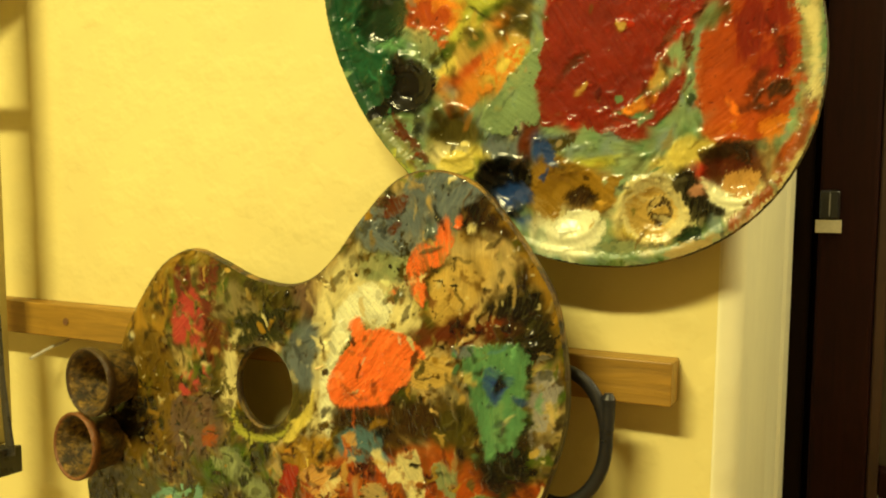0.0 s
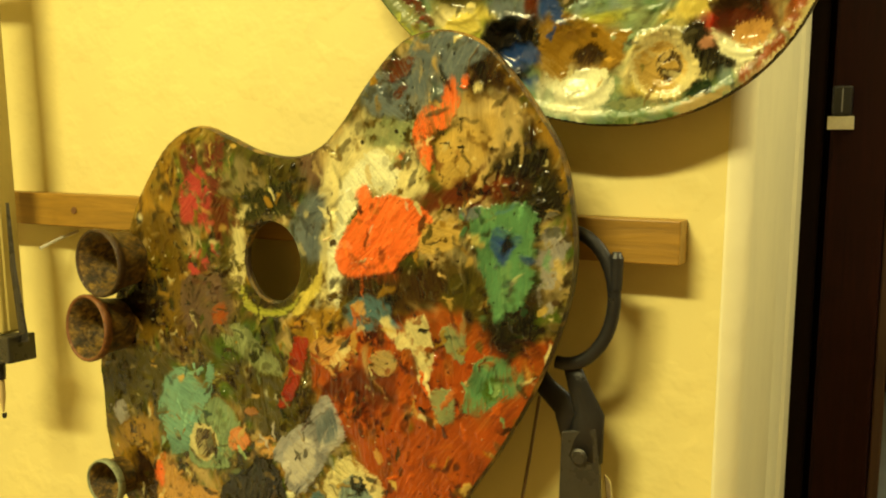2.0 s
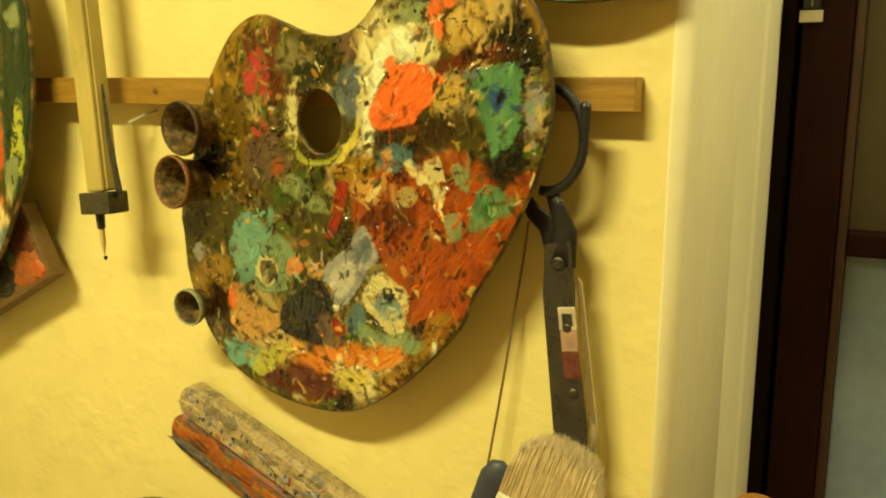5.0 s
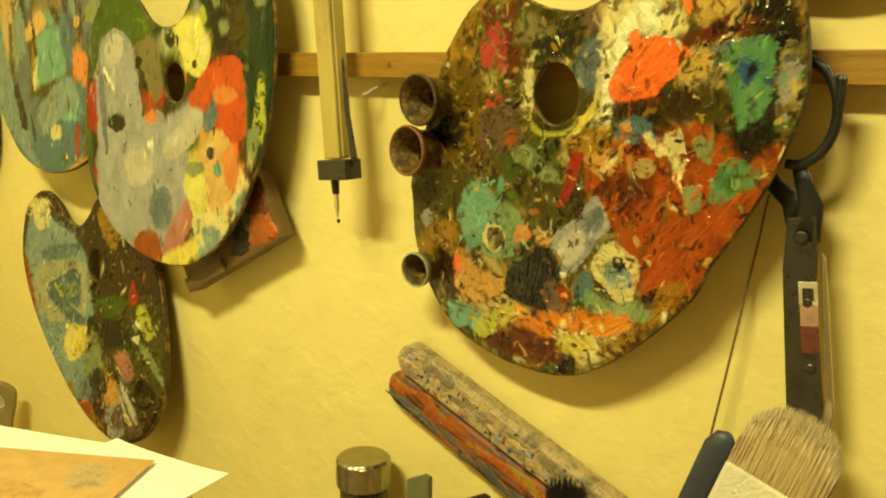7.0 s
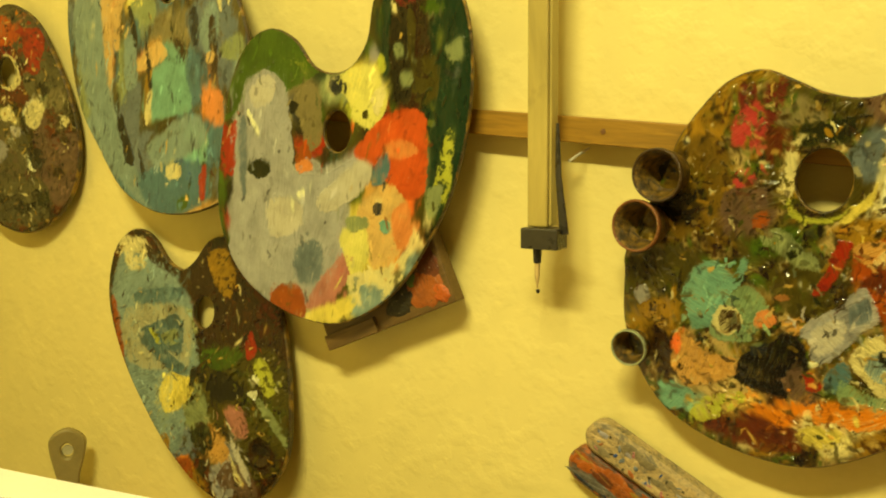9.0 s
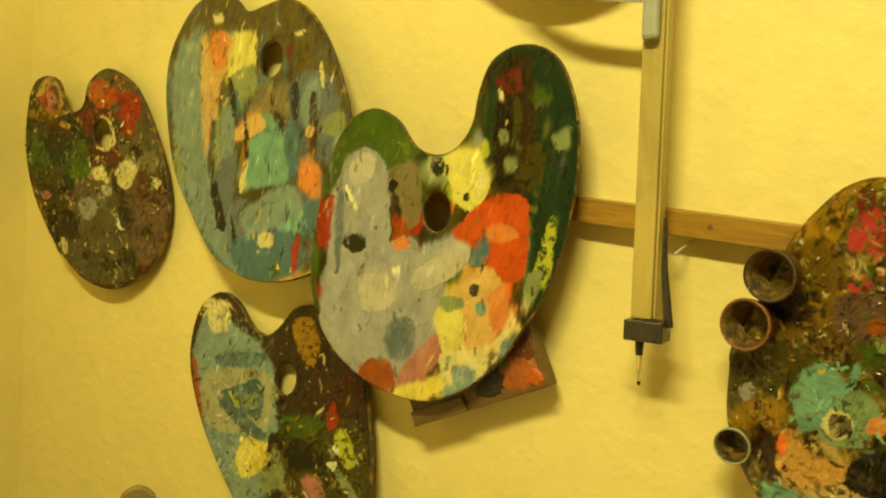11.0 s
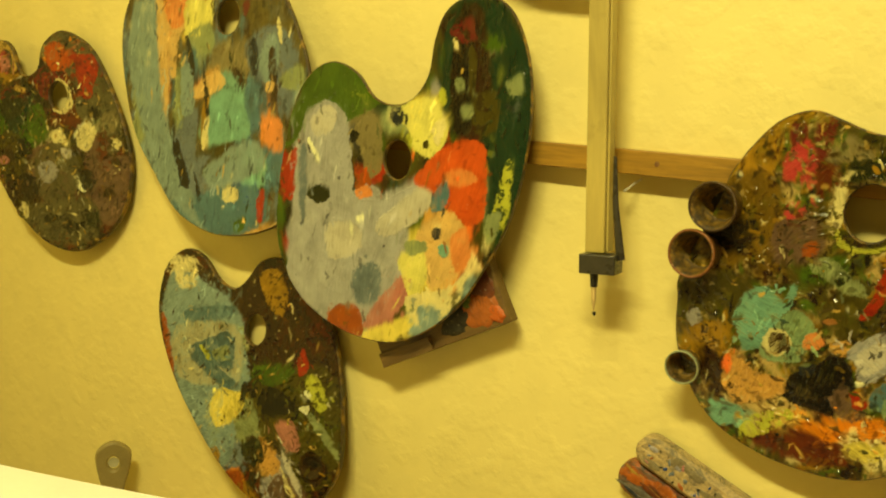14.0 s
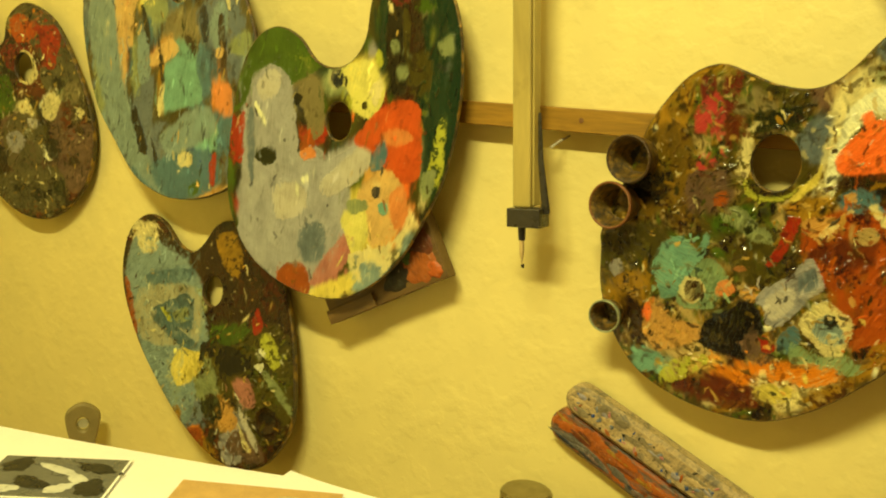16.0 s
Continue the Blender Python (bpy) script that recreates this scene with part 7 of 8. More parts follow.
    patch(pal, "red", "-5.5 -17.4  -4.2 -17.1  -3.5 -18.4  -4.6 -19.1", 0.05, 0.05)
    patch(pal, "skyblue2", "-3.4 -17.1  -1.7 -15.4  -1.0 -16.9  -2.1 -18.8  -3.3 -18.5", 0.12, 0.1)
    patch(pal, "peach", "-19.9 -17.9  -18.8 -15.1  -17.1 -16.8  -15.4 -17.7  -13.1 -17.2  -12.6 -19.2  -15.6 -21.2  -18.2 -21.8  -19.6 -20.2", 0.12, 0.12)
    patch(pal, "coral", "-20.3 -17.3  -19.1 -15.1  -18.9 -17.7  -19.5 -18.7", 0.08, 0.2)
    patch(pal, "cyan", "-20.8 -23.6  -19.8 -22.3  -17.9 -21.9  -17.1 -23.2  -18.8 -25.2  -20.3 -24.9", 0.1, 0.1)
    patch(pal, "lime", "-17.2 -23.8  -12.7 -21.2  -11.3 -22.1  -14.4 -25.2  -17.0 -25.7", 0.15, 0.3)
    patch(pal, "cream", "-1.3 -14.4  0.8 -11.9  2.6 -12.5  4.4 -14.0  4.1 -16.3  2.8 -19.0  0.7 -17.3  -0.9 -16.0", 0.08, 0.1)
    patch(pal, "skyblue", "0.2 -14.9  1.4 -13.4  3.5 -14.6  3.8 -16.2  2.3 -16.8  0.4 -16.2", 0.1, 0.1)
    patch(pal, "dark", "1.2 -13.7  2.3 -13.3  2.6 -14.5  1.5 -15.1", 0.06, 0.05)
    patch(pal, "sage2", "-1.9 -17.3  0.3 -18.4  3.3 -17.7  6.2 -18.5  5.1 -19.8  2.1 -20.1  -1.6 -19.8", 0.12, 0.1)
    patch(pal, "dark", "4.6 -17.1  6.4 -15.9  6.6 -17.6  5.3 -18.2", 0.08, 0.2)
    patch(pal, "orange", "-4.0 -20.7  -0.9 -19.8  3.0 -19.3  3.3 -20.9  0.2 -22.6  -2.2 -22.0  -3.8 -22.9", 0.12, 0.2)
    patch(pal, "brownred", "-8.8 -24.4  -6.1 -23.6  -4.9 -24.7  -7.5 -26.1", 0.1, 0.2)
    patch(pal, "yellow", "-5.1 -23.7  -2.2 -22.5  -0.7 -23.3  -2.3 -25.0  -4.9 -25.3", 0.1, 0.25)
    patch(pal, "ochre", "6.4 -15.9  8.9 -15.0  8.9 -16.2  6.9 -18.6  5.5 -19.1", 0.15, 0.2)
    finish(pal)


large_palette()



# ---- hung tools ----
def arc_points(cx, cz, rx, rz, a0, a1, n, y):
    return [(cx + rx * math.cos(radians(a0 + (a1 - a0) * k / n)), y, cz + rz * math.sin(radians(a0 + (a1 - a0) * k / n))) for k in range(n + 1)]


def board_compass():
    """A large wooden blackboard compass hung by its hinge, with a metal arc and a pencil in its foot."""
    c = thing("board_compass", pose(-0.629, -0.055, 1.38, 0, -4.7, 0), "long yellowed wooden blackboard compass with a metal arc", "compass")
    part("leg", box(-0.0155, 0.0105, -0.011, 0.011, -0.162, 0.42, 0.002), BEAM, c)
    part("leg", box(0.0107, 0.0138, -0.006, 0.012, -0.160, 0.42, 0.001), BEAM, c)
    part("side_strap", sweep([(0.0195, -0.002, -0.04), (0.0215, -0.003, -0.10), (0.030, -0.004, -0.17)], [0.0022, 0.004, 0.006], 8, 0.4), DARK_STEEL, c, "dark metal strap")
    part("clamp", box(-0.0125, 0.0075, -0.026, -0.012, 0.165, 0.258, 0.005), plain("grey_painted_metal", (0.34, 0.36, 0.32), 0.45, 0.2), c, "grey rounded metal clamp")
    part("foot_block", box(-0.020, 0.028, -0.020, 0.010, -0.188, -0.163, 0.0015), DARK_STEEL, c, "square dark metal foot")
    part("pencil_holder", lathe([(0.0, -0.206), (0.0045, -0.206), (0.0055, -0.1885), (0.0, -0.1885)], 14), BLACK, c, at=pose(-0.004, -0.006, 0))
    part("pencil", lathe([(0.0, -0.238), (0.0007, -0.237), (0.0032, -0.222), (0.0034, -0.2065), (0.0, -0.2065)], 12), wood("pencil_wood", (0.62, 0.46, 0.20), (14.0, 14.0, 1.0)), c, at=pose(-0.004, -0.006, 0))
    part("pencil_tip", lathe([(0.0, -0.244), (0.0020, -0.2425), (0.0024, -0.2385), (0.0, -0.2384)], 10), BLACK, c, at=pose(-0.003, -0.006, 0))
    band = [(-0.014, -0.018, 0.219), (-0.030, -0.018, 0.221), (-0.071, -0.018, 0.227), (-0.110, -0.018, 0.235), (-0.150, -0.018, 0.254), (-0.181, -0.018, 0.276), (-0.206, -0.018, 0.315), (-0.216, -0.018, 0.37)]
    bm = bmesh.new()
    rows = []
    for k, (x, y, z) in enumerate(band):
        a, b = Vector(band[max(k - 1, 0)]), Vector(band[min(k + 1, len(band) - 1)])
        d = (b - a).normalized()
        n = Vector((-d.z, 0, d.x)) * 0.0105
        rows.append([bm.verts.new((x + n.x * s, y + dy, z + n.z * s)) for s, dy in ((-1, -0.0015), (1, -0.0015), (1, 0.0015), (-1, 0.0015))])
    for a, b in zip(rows, rows[1:]):
        for k in range(4):
            bm.faces.new((a[k], a[(k + 1) % 4], b[(k + 1) % 4], b[k]))
    bm.faces.new(rows[0])
    bm.faces.new(rows[-1])
    part("metal_arc", bm, plain("spotted_grey_metal", (0.38, 0.38, 0.30), 0.4, 0.4, 50, 0.4), c, "grey paint-spotted metal arc")


board_compass()


def white_plate():
    b = thing("enamel_plate", pose(-0.812, -0.036, 1.802, 90, 0, 0), "large white glossy enamel plate hung on the cream wall", "plate")
    white = plain("white_enamel", (0.82, 0.80, 0.72), 0.14, 0.0, 8, 0.04, 0.03)
    part("dish", lathe([(0.0, -0.020), (0.105, -0.020), (0.122, -0.016), (0.134, -0.006), (0.139, -0.002), (0.139, -0.012), (0.12, -0.040), (0.0, -0.0445)], 72), white, b, smooth=True)
    part("rim", lathe([(0.1395, -0.002), (0.165, 0.001), (0.188, 0.004), (0.192, 0.002), (0.189, -0.001), (0.165, -0.006), (0.1395, -0.010)], 72), white, b, smooth=True)


white_plate()


def shears():
    s = thing("tailor_shears", pose(-0.057, -0.030, 1.209), "big dark steel shears with black handles, hanging on the wall", "scissors")
    part("finger_loop", sweep(arc_points(-0.016, 0.085, 0.034, 0.047, -100, 250, 36, -0.006), 0.0048, 12, 0.8), BLACK, s, "black enamelled finger loop", smooth=True)
    part("finger_loop", sweep(arc_points(-0.070, 0.075, 0.028, 0.042, -60, 290, 36, 0.010), 0.0046, 12, 0.8), BLACK, s, "black enamelled finger loop", smooth=True)
    part("stop_knob", lathe([(0.0, -0.014), (0.0045, -0.012), (0.005, 0.010), (0.003, 0.014), (0.0, 0.0145)], 14), BLACK, s, at=pose(0.0185, -0.006, 0.105))
    part("shank", sweep([(-0.012, -0.004, 0.040), (-0.006, -0.002, 0.022), (0.002, 0, 0.002), (-0.002, 0, -0.030)], [0.006, 0.008, 0.011, 0.015], 12, 0.35), BLACK, s, smooth=True)
    part("shank", sweep([(-0.048, 0.012, 0.036), (-0.034, 0.010, 0.016), (-0.018, 0.008, 0.004), (-0.008, 0.007, -0.020)], [0.005, 0.008, 0.010, 0.012], 12, 0.35), BLACK, s, smooth=True)
    def blade(name, pts, y0, y1, material):
        bm = bmesh.new()
        a = [bm.verts.new((x, y0, z)) for x, z in pts]
        b = [bm.verts.new((x, y1, z)) for x, z in pts]
        bm.faces.new(a)
        bm.faces.new(b)
        for k in range(len(pts)):
            j = (k + 1) % len(pts)
            bm.faces.new((a[k], a[j], b[j], b[k]))
        bmesh.ops.bevel(bm, geom=bm.edges[:], offset=0.0009, segments=1, affect="EDGES")
        return part(name, bm, material, s)
    blade("blade", [(-0.017, -0.012), (0.008, -0.006), (0.011, -0.03), (0.015, -0.09), (0.030, -0.185), (0.030, -0.30), (0.010, -0.31), (-0.003, -0.185), (-0.017, -0.06)], -0.004, 0.001, DARK_STEEL)
    blade("blade", [(0.0135, -0.04), (0.018, -0.045), (0.0385, -0.185), (0.034, -0.30), (0.031, -0.185)], 0.002, 0.006, CHROME)
    part("pivot_screw", lathe([(0.0, 0.0), (0.006, 0.0), (0.0062, 0.0015), (0.0045, 0.0028), (0.0, 0.003)], 20), DARK_STEEL, s, at=pose(-0.003, -0.0041, -0.028, 90, 0, 0))
    lean = pose(0.0095, 0, -0.092, 0, -7.4, 0)
    # pale, pink and red plates paint in the polished inset's reflections
    part("polished_inset", box(-0.0085, 0.0085, -0.0052, -0.0042, 0.002, 0.024, 0.0004), plain("pale_inset_reflection", (0.62, 0.56, 0.44), 0.25, 0.4, 90, 0.5), s, "polished frame in the colour of a bright reflection", lean)
    part("inset_window", box(-0.0050, 0.0050, -0.0056, -0.0053, 0.006, 0.018), DARK_STEEL, s, at=lean)
    part("reflection_plate", box(-0.0080, 0.0080, -0.0052, -0.0042, -0.018, 0.0015, 0.0003), plain("pink_inset_reflection", (0.40, 0.25, 0.19), 0.3, 0.1, 90, 0.5), s, "small plate painting in a pink reflection", lean)
    part("reflection_plate", box(-0.0080, 0.0080, -0.0052, -0.0042, -0.044, -0.0185, 0.0003), plain("red_inset_reflection", (0.14, 0.04, 0.03), 0.3, 0.1, 90, 0.5), s, "small plate painting in a dark red reflection", lean)
    for z in (-0.058, -0.120):
        part("rivet", lathe([(0.0, 0.0), (0.0045, 0.0), (0.0047, 0.001), (0.003, 0.002), (0.0, 0.0022)], 16), DARK_STEEL, s, at=pose(0.0125 + 0.13 * (-0.092 - z), -0.0041, z - 0.03, 90, 0, 0))


shears()

STRING = plain("brown_string", (0.16, 0.10, 0.04), 0.8)
tagged(part("string", sweep([(-0.098, -0.012, 1.215), (-0.104, -0.010, 1.174), (-0.117, -0.008, 1.09), (-0.127, -0.010, 1.02), (-0.137, -0.014, 0.95), (-0.145, -0.02, 0.88), (-0.147, -0.02, 0.562)], 0.0013, 7), STRING), "thin brown string hanging from behind the palette", "string")


def painted_block():
    """A rectangular scrap of board used as a palette, behind the kidney palette."""
    b = thing("painted_board", pose(-0.870, -0.024, 1.089, 0, -28.3, 0), "small rectangular wooden board crusted with orange and dark paint", "board")
    part("board", box(-0.117, 0.117, -0.010, 0.014, -0.052, 0.052, 0.002), wood("scrap_wood", (0.14, 0.08, 0.02)), b)
    for n, (x, z, w, h, key) in enumerate(((0.075, -0.022, 0.034, 0.026, "rust"), (0.092, 0.015, 0.020, 0.028, "brownred"), (0.03, -0.022, 0.026, 0.024, "dark"), (0.100, -0.034, 0.013, 0.014, "orangered"), (0.055, 0.025, 0.04, 0.022, "umber"), (0.06, 0.0, 0.014, 0.010, "green"))):
        bm = bmesh.new()
        clump(bm, x, z, w, h, 0.3 * n, 0.0004 + 0.0002 * n, 0.002, n + 3.3, 30, (0.3, 0.65, 0.9, 1.0), 0.2, -0.010)
        part("paint_daub", bm, oil_paint(key), b, smooth=True)
    part("ledge", box(-0.117, -0.02, -0.016, -0.0105, -0.052, -0.03, 0.001), wood("scrap_wood", (0.14, 0.08, 0.02)), b)


painted_block()


# ---- table and what stands on it ----
TOP = 0.56


def table():
    t = thing("work_table", pose(-0.95, -0.50, 0), "plain wooden work table pushed against the wall", "table")
    part("tabletop", box(-0.68, 1.45, -0.48, 0.495, TOP - 0.03, TOP, 0.003), wood("table_wood", (0.34, 0.22, 0.10)), t)
    for x in (-0.62, 1.38):
        for y in (-0.42, 0.43):
            part("leg", box(x - 0.03, x + 0.03, y - 0.03, y + 0.03, FLOORZ, TOP - 0.0305, 0.003), wood("table_wood", (0.34, 0.22, 0.10)), t)


table()


def sheet(name, at, w, d, thick, material, label, category, curl=0.0):
    bm = bmesh.new()
    nx, ny = 16, 8
    grid = [[bm.verts.new((w * (i / nx - 0.5), d * (j / ny - 0.5), thick + curl * (abs(i / nx - 0.5) * 2) ** 3 * (0.5 + 0.5 * j / ny))) for j in range(ny + 1)] for i in range(nx + 1)]
    low = [[bm.verts.new((v.co.x, v.co.y, v.co.z - thick)) for v in col] for col in grid]
    for i in range(nx):
        for j in range(ny):
            bm.faces.new((grid[i][j], grid[i + 1][j], grid[i + 1][j + 1], grid[i][j + 1]))
            bm.faces.new((low[i][j], low[i][j + 1], low[i + 1][j + 1], low[i + 1][j]))
    rim = [(i, 0) for i in range(nx)] + [(nx, j) for j in range(ny)] + [(i, ny) for i in range(nx, 0, -1)] + [(0, j) for j in range(ny, 0, -1)]
    for (a, b), (c, d2) in zip(rim, rim[1:] + rim[:1]):
        bm.faces.new((grid[a][b], grid[c][d2], low[c][d2], low[a][b]))
    return tagged(part(name, bm, material, at=at), label, category)


STACK = 0.8342
pads = thing("sketch_pads", pose(-0.955, -0.497, TOP, 0, 0, 16.5), "stack of large drawing pads lying on the table", "sketch pad")
for k in range(8):
    z0 = 0.0005 + k * 0.0342
    part("pad", box(-0.30 + 0.006 * (k % 2), 0.31 - 0.005 * (k % 3), -0.20, 0.190 - 0.004 * (k % 2), z0, z0 + 0.0338, 0.0015), PAPER, pads)
sheet("paper_sheet", pose(-1.037, -0.517, STACK + 0.0015, 0, 0, 17.3), 0.62, 0.40, 0.0008, PAPER, "large white drawing sheet on the stack of pads", "paper", 0.004)
sheet("paper_sheet", pose(-0.730, -0.381, STACK + 0.0070, 0, 0, 6.4), 0.20, 0.30, 0.0008, PAPER, "white drawing sheet with a curled edge", "paper", 0.004)


def art_card(at, w, d, keys, label):
    c = thing("painted_card", at, label, "card")
    part("card", box(-w / 2, w / 2, -d / 2, d / 2, 0.0, 0.0012), plain("tan_card", (0.52, 0.33, 0.12), 0.6), c)
    for n, (x, y, rx, ry, key) in enumerate(keys):
        bm = bmesh.new()
        clump(bm, x, 0, rx, ry, 0.2 * n, 0.0001, 0.0003, n + 8.1, 24, (0.5, 1.0), 0.2)
        bmesh.ops.rotate(bm, verts=bm.verts[:], cent=(0, 0, 0), matrix=Matrix.Rotation(radians(-90), 3, "X"))
        bmesh.ops.translate(bm, verts=bm.verts[:], vec=(0, y, 0.0012 + 0.0001 * n))
        part("paint_patch", bm, oil_paint(key), c, smooth=True)
    return c


art_card(pose(-0.804, -0.372, STACK + 0.0130, 0, 0, 27.4), 0.21, 0.15, ((-0.03, -0.03, 0.07, 0.03, "peach"), (-0.07, -0.05, 0.04, 0.03, "pink2"), (0.05, 0.02, 0.03, 0.04, "tan")), "tan card with orange and pink paint lying on the sheets")


def photo(at):
    p = thing("photo_print", at, "black and white photographic print lying on the sheets", "photograph")
    part("print", box(-0.085, 0.085, -0.06, 0.06, 0.0, 0.0008), PAPER, p)
    grey = [plain("print_grey_dark", (0.02, 0.02, 0.016), 0.3), plain("print_grey_mid", (0.13, 0.13, 0.11), 0.3), plain("print_grey_pale", (0.55, 0.55, 0.48), 0.3)]
    part("printed_area", box(-0.082, 0.082, -0.057, 0.057, 0.0009, 0.0010), grey[1], p)
    for n, (x, y, w, h, turn, g) in enumerate(((0.045, 0.030, 0.036, 0.020, -0.3, 0), (-0.055, 0.030, 0.024, 0.022, 0.5, 0), (-0.01, 0.042, 0.040, 0.010, -0.2, 1), (0.0, 0.022, 0.034, 0.008, -0.5, 2),
                                               (-0.055, -0.005, 0.026, 0.014, 0.1, 1), (0.035, -0.004, 0.020, 0.010, -0.9, 2), (-0.02, -0.018, 0.030, 0.013, -0.4, 0), (0.058, -0.028, 0.020, 0.024, 0.2, 0), (0.02, -0.034, 0.018, 0.012, 0.6, 2), (-0.05, -0.040, 0.026, 0.010, 0.0, 2))):
        bm = bmesh.new()
        clump(bm, x, 0, w, h, turn, 0.0, 0.00005, n + 5.3, 26, (0.5, 1.0), 0.3)
        bmesh.ops.rotate(bm, verts=bm.verts[:], cent=(0, 0, 0), matrix=Matrix.Rotation(radians(-90), 3, "X"))
        bmesh.ops.translate(bm, verts=bm.verts[:], vec=(0, y, 0.0012 + 0.00012 * n))
        part("printed_area", bm, grey[g], p)


photo(pose(-1.078, -0.443, STACK + 0.0068, 0, 0, 33.4))


def crusted_bar(at, length, half, deep, bands, skin, label):
    """A long rounded studio bar crusted with paint in bands along it; it runs along its own x axis."""
    b = thing("crusted_bar", at, label, "wooden bar", "crusted bars")
    n = 14
    outline = [Vector((half * (1 - math.sin(math.pi * k / n)), half * math.cos(math.pi * k / n))) for k in range(n + 1)] + [Vector((length, -half)), Vector((length, half))]
    part("bar", board(outline, deep, (), 0.006), skin, b)
    rnd = random.Random(len(label))
    k = 0
    for key, low, high, count, long, wide in bands:
        for m in range(count):
            x = half * 0.5 + (length * 0.95 - half * 0.5) * (m + rnd.uniform(0.1, 0.9)) / count
            z = rnd.uniform(low, high) * half * min(1.0, x / half)
            bm = bmesh.new()
            clump(bm, x, z, long * rnd.uniform(0.6, 1.4), wide * rnd.uniform(0.6, 1.4), rnd.gauss(0, 0.12) if long > 0.008 else rnd.uniform(0, 3), 0.0001 + 0.00001 * k, 0.0004, k + 2.2, 22, (0.4, 0.8, 1.0), 0.3, -deep / 2)
            part("paint_daub", bm, oil_paint(key), b, smooth=True)
            k += 1


crusted_bar(pose(-0.552, -0.006, 0.965, 0, 23.0, 0), 0.36, 0.0225, 0.024,
            [("taupe", -0.6, 0.7, 12, 0.020, 0.006), ("tan", -0.7, 0.6, 10, 0.018, 0.005), ("lilac", -0.7, 0.7, 9, 0.009, 0.003), ("pink2", -0.7, 0.6, 10, 0.004, 0.0022),
             ("blue", -0.6, 0.7, 11, 0.0028, 0.0020), ("slate", -0.8, 0.8, 16, 0.004, 0.0022), ("dark", -0.8, 0.8, 14, 0.0024, 0.0014), ("rust", -0.8, 0.0, 7, 0.005, 0.002)],
            crust("bar_skin_pale", ["tan", "taupe", "tan", "taupe", "lead", "tan"], 40), "long rounded wooden bar crusted with pale cream paint and blue specks")
crusted_bar(pose(-0.574, 0.000, 0.922, 0, 24.0, 0), 0.33, 0.0255, 0.022,
            [("ochre", 0.1, 0.6, 5, 0.026, 0.006), ("sienna", 0.0, 0.6, 9, 0.030, 0.007), ("lead", -0.62, -0.35, 10, 0.028, 0.005), ("navy", -0.68, -0.5, 6, 0.020, 0.0025),
             ("brownred", -0.2, 0.2, 7, 0.026, 0.004), ("rust", 0.0, 0.5, 4, 0.030, 0.005), ("mauve", -0.6, -0.35, 4, 0.012, 0.003)],
            crust("bar_skin_red", ["sienna", "brownred", "umber", "lead", "sienna"], 30, (0.3, 1, 1)), "long rounded wooden bar with rust-red paint and a slate-blue side")


def flat_brush():
    b = thing("wide_brush", pose(-0.060, -0.055, 0.942, 0, 19, 0), "wide flat brush with pale bristles and white painted ferrule", "brush")
    skin = bristle("pale_bristles", (0.62, 0.48, 0.25))
    rnd = random.Random(4)
    bm = bmesh.new()
    for i in range(112):
        for j in range(9):
            x = -0.044 + 0.088 * i / 111 + rnd.uniform(-0.001, 0.001)
            y = -0.010 + 0.020 * j / 8
            tall = 0.083 - 0.028 * (abs(x) / 0.044) ** 3 + rnd.uniform(-0.003, 0.002)
            lean = rnd.uniform(-0.0025, 0.0025)
            r = 0.0011
            low = [bm.verts.new((x + r * math.cos(k * 2.094), y + r * math.sin(k * 2.094), 0.0)) for k in range(3)]
            mid = [bm.verts.new((x * 1.0 + lean * 0.5 + r * math.cos(k * 2.094), y * 1.2 + r * math.sin(k * 2.094), tall * 0.6)) for k in range(3)]
            tip = bm.verts.new((x * 0.97 + lean, y * 1.1, tall))
            for k in range(3):
                m = (k + 1) % 3
                bm.faces.new((low[k], low[m], mid[m], mid[k]))
                bm.faces.new((mid[k], mid[m], tip))
    heart = [[bm.verts.new((sx * w, sy * d, z)) for sx, sy in ((-1, -1), (1, -1), (1, 1), (-1, 1))] for z, w, d in ((0.0, 0.043, 0.010), (0.045, 0.043, 0.012), (0.062, 0.034, 0.010), (0.071, 0.020, 0.006))]
    for p, q in zip(heart, heart[1:]):
        for k in range(4):
            bm.faces.new((p[k], p[(k + 1) % 4], q[(k + 1) % 4], q[k]))
    bm.faces.new(heart[-1])
    part("bristles", bm, skin, b, "pale tan hog bristles", smooth=True)
    white = plain("thick_white_paint", (0.80, 0.77, 0.62), 0.4, 0.0, 30, 0.12, 0.7, 0.004)
    part("ferrule", box(-0.046, 0.046, -0.013, 0.013, -0.060, 0.006, 0.004), white, b, "ferrule thick with white paint")
    part("handle", sweep([(0, 0, -0.06), (0, 0, -0.10), (0, 0, -0.17), (0, 0, -0.30), (0, 0, -0.38)], [0.034, 0.020, 0.013, 0.013, 0.010], 16, 0.5), white, b, smooth=True)


flat_brush()


def blue_handle():
    s = thing("blue_scraper", pose(-0.112, -0.030, 0.974, 0, 20, 0), "dark blue rounded scraper handle standing behind the brush", "scraper")
    part("grip", sweep([(0.002, 0, 0.0), (0.0, 0, -0.006), (-0.002, 0, -0.02), (-0.002, 0, -0.10), (0, 0, -0.16)], [0.004, 0.012, 0.016, 0.014, 0.012], 18, 0.55), plain("dark_blue_handle", (0.035, 0.042, 0.075), 0.4), s, smooth=True)
    part("blade", box(-0.020, 0.020, -0.0012, 0.0012, -0.44, -0.161), STEEL, s)


blue_handle()


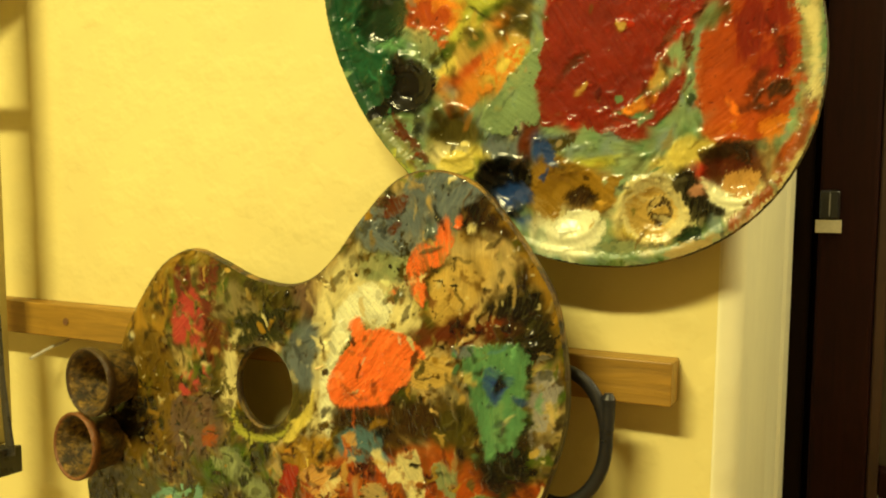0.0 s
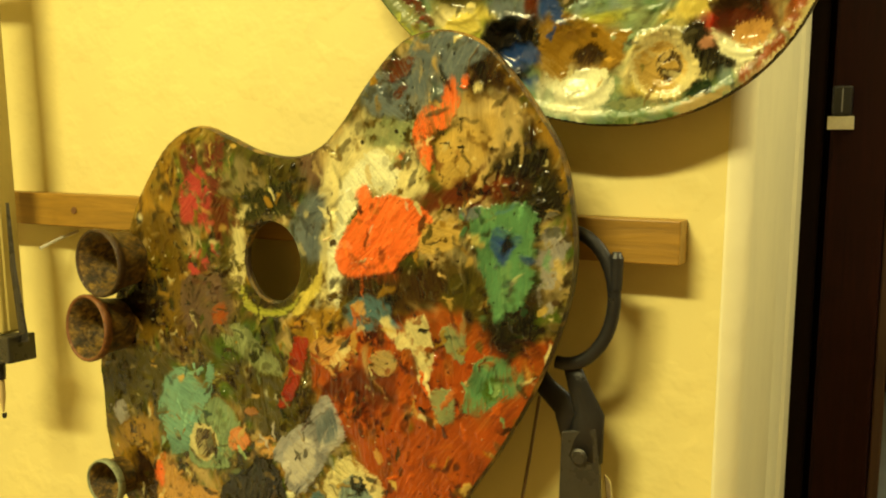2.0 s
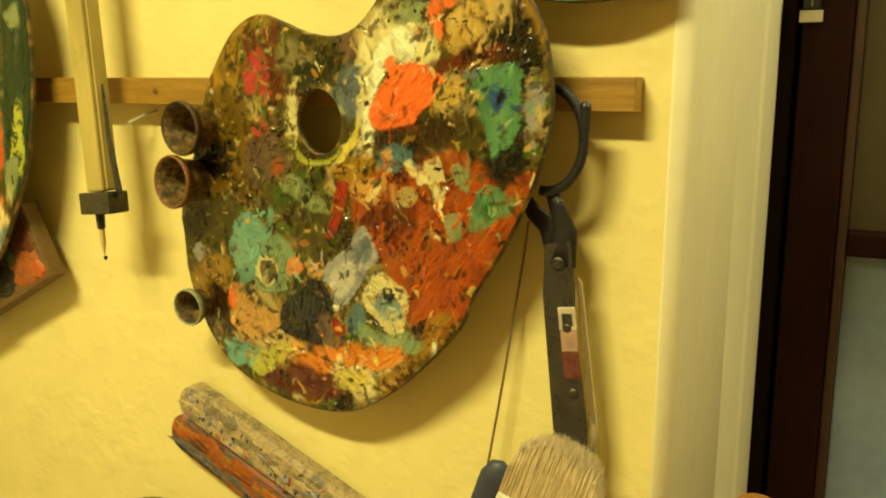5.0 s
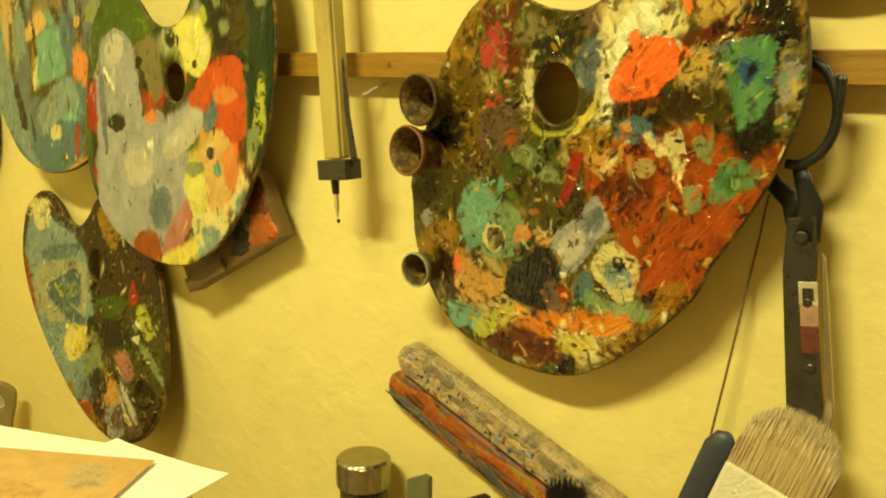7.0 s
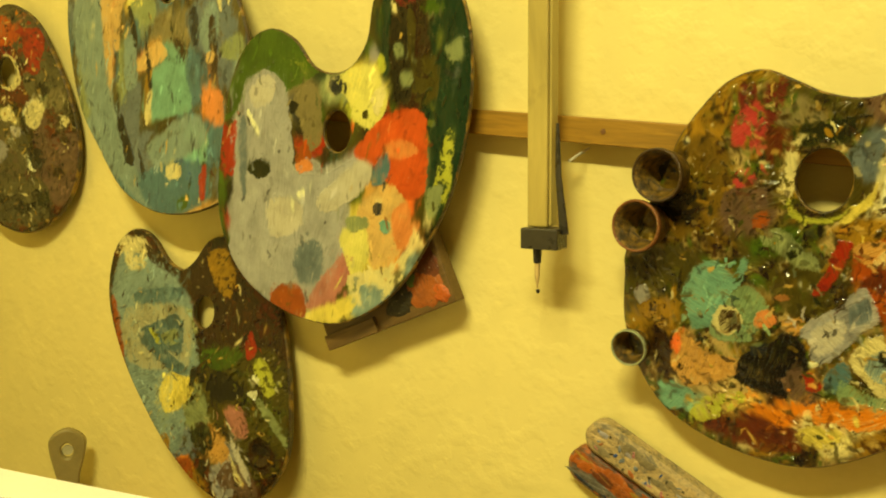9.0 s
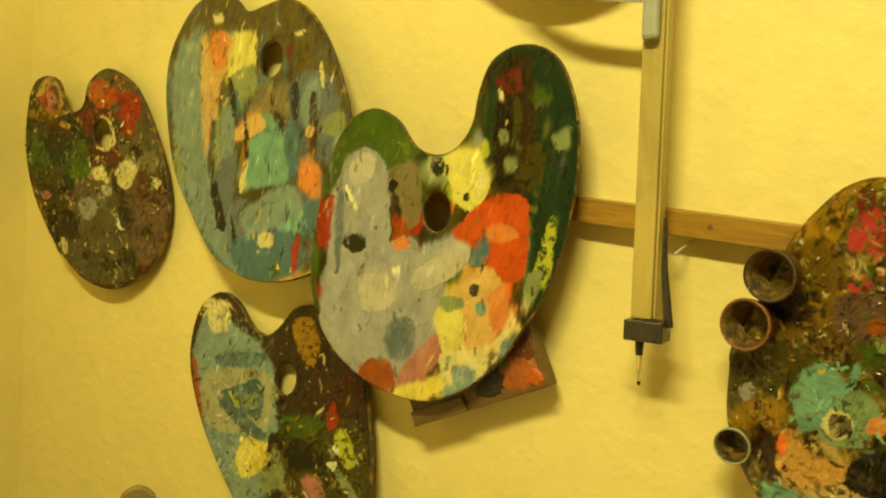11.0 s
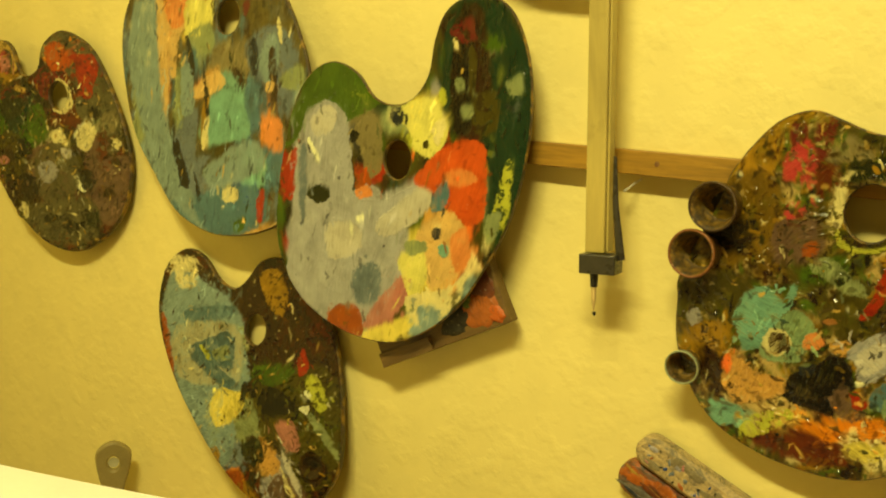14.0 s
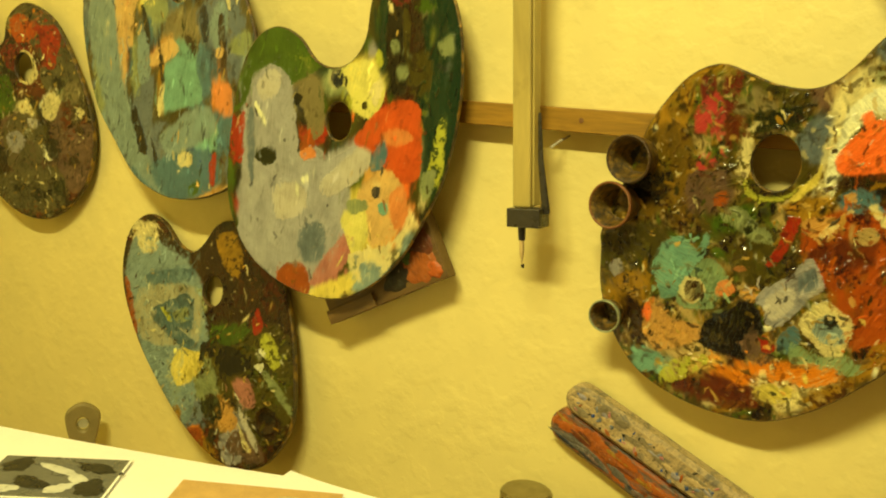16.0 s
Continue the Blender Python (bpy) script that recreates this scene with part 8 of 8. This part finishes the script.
def round_brush():
    b = thing("round_brush", pose(-0.267, -0.075, 0.862, 0, 4, 0), "round brush with stiff black bristles standing in a jar", "brush")
    rnd = random.Random(9)
    bm = bmesh.new()
    for k in range(420):
        a, q = rnd.uniform(0, 6.283), math.sqrt(rnd.random()) * 0.019
        x, y = q * math.cos(a), q * math.sin(a)
        tall = 0.034 - 18 * q * q + rnd.uniform(-0.006, 0.004)
        r = 0.0011
        low = [bm.verts.new((x + r * math.cos(j * 2.094), y + r * math.sin(j * 2.094), -0.01)) for j in range(3)]
        tip = bm.verts.new((x * 1.35 + rnd.uniform(-0.002, 0.002), y * 1.35, tall))
        for j in range(3):
            bm.faces.new((low[j], low[(j + 1) % 3], tip))
    part("bristles", bm, BLACK, b, "stiff black bristles")
    part("ferrule", lathe([(0.0, -0.045), (0.014, -0.045), (0.020, -0.01), (0.020, 0.0), (0.0, 0.0)], 24), DARK_STEEL, b, smooth=True)
    part("handle", lathe([(0.0, -0.295), (0.008, -0.295), (0.010, -0.09), (0.0135, -0.0455), (0.0, -0.0455)], 18), BEAM, b, smooth=True)


round_brush()


def bottle(name, at, r, tall, cap_r, cap_h, glass, cap, label):
    """A round bottle standing on the table: shoulders, neck and a ribbed cap."""
    b = thing(name, at, label, "bottle")
    part("glass_body", lathe([(0.0, 0.0), (r * 0.92, 0.0), (r, 0.004), (r, tall * 0.72), (r * 0.9, tall * 0.80), (cap_r * 0.9, tall * 0.90), (cap_r * 0.85, tall), (0.0, tall)], 36), glass, b, smooth=True)
    n = 40
    bm = bmesh.new()
    rows = []
    for z, k0 in ((tall - 0.004, 1.0), (tall + cap_h * 0.9, 1.0), (tall + cap_h, 0.9)):
        rows.append([bm.verts.new((cap_r * k0 * (1 + 0.025 * (k % 2)) * math.cos(2 * math.pi * k / n), cap_r * k0 * (1 + 0.025 * (k % 2)) * math.sin(2 * math.pi * k / n), z)) for k in range(n)])
    for a, c in zip(rows, rows[1:]):
        for k in range(n):
            bm.faces.new((a[k], a[(k + 1) % n], c[(k + 1) % n], c[k]))
    bm.faces.new(rows[-1])
    bm.faces.new(rows[0])
    part("cap", bm, cap, b)
    return b


AMBER = plain("amber_glass", (0.16, 0.06, 0.012), 0.08, 0.0, 20, 0.3, 0.05)
bottle("varnish_bottle", pose(0.128, -0.045, TOP), 0.030, 0.407, 0.0165, 0.028, AMBER, plain("orange_cap", (0.40, 0.19, 0.03), 0.3, 0.5), "amber varnish bottle with an orange cap on the table")
# cap colour kept dark to stand in for the chrome's dark reflections
bottle("turpentine_bottle", pose(-0.587, -0.045, TOP), 0.036, 0.227, 0.036, 0.034, plain("dark_glass", (0.05, 0.035, 0.012), 0.06, 0.0, 20, 0.3, 0.03), plain("dark_reflecting_chrome", (0.34, 0.31, 0.22), 0.14, 1.0, 60, 0.35), "short dark bottle with a shiny chrome cap on the table")


def flat_tool(at, w, tall, material, label):
    t = thing("palette_scraper", at, label, "scraper")
    bm = bmesh.new()
    pts = [(-w / 2, 0.0), (w / 2, 0.0), (w / 2, tall), (w * 0.25, tall + 0.002), (-w / 2, tall - 0.012)]
    a = [bm.verts.new((x, -0.004, z)) for x, z in pts]
    c = [bm.verts.new((x, 0.004, z)) for x, z in pts]
    bm.faces.new(a)
    bm.faces.new(c)
    for k in range(5):
        bm.faces.new((a[k], a[(k + 1) % 5], c[(k + 1) % 5], c[k]))
    bmesh.ops.bevel(bm, geom=bm.edges[:], offset=0.001, segments=2, affect="EDGES")
    part("blade", bm, material, t)


flat_tool(pose(-0.484, -0.055, TOP), 0.036, 0.270, plain("green_grey_plastic", (0.13, 0.14, 0.07), 0.4), "flat grey-green scraper standing on the table")
flat_tool(pose(-0.399, -0.050, TOP), 0.034, 0.268, plain("dark_brown_plastic", (0.035, 0.018, 0.010), 0.35), "flat dark brown scraper standing on the table")


def spatula():
    s = thing("grey_spatula", pose(-1.560, -0.050, TOP, 0, 0, 48), "grey rounded spatula handle with a hole, leaning on the wall", "spatula")
    line = closed_curve([Vector(p) for p in ((-0.016, 0.0), (0.016, 0.0), (0.020, 0.05), (0.031, 0.10), (0.030, 0.13), (0.0, 0.148), (-0.030, 0.13), (-0.031, 0.10), (-0.020, 0.05))], 4)
    part("handle", board(line, 0.014, [ring(0.0, 0.105, 0.011, 0.015, 20)], 0.003), plain("grey_plastic", (0.25, 0.20, 0.075), 0.45), s)
    part("inlay", lathe([(0.0, -0.001), (0.010, -0.001), (0.010, 0.001), (0.0, 0.001)], 20), plain("pale_plastic", (0.42, 0.40, 0.26), 0.4), s, at=pose(0, 0.001, 0.105, 90, 0, 0))


spatula()
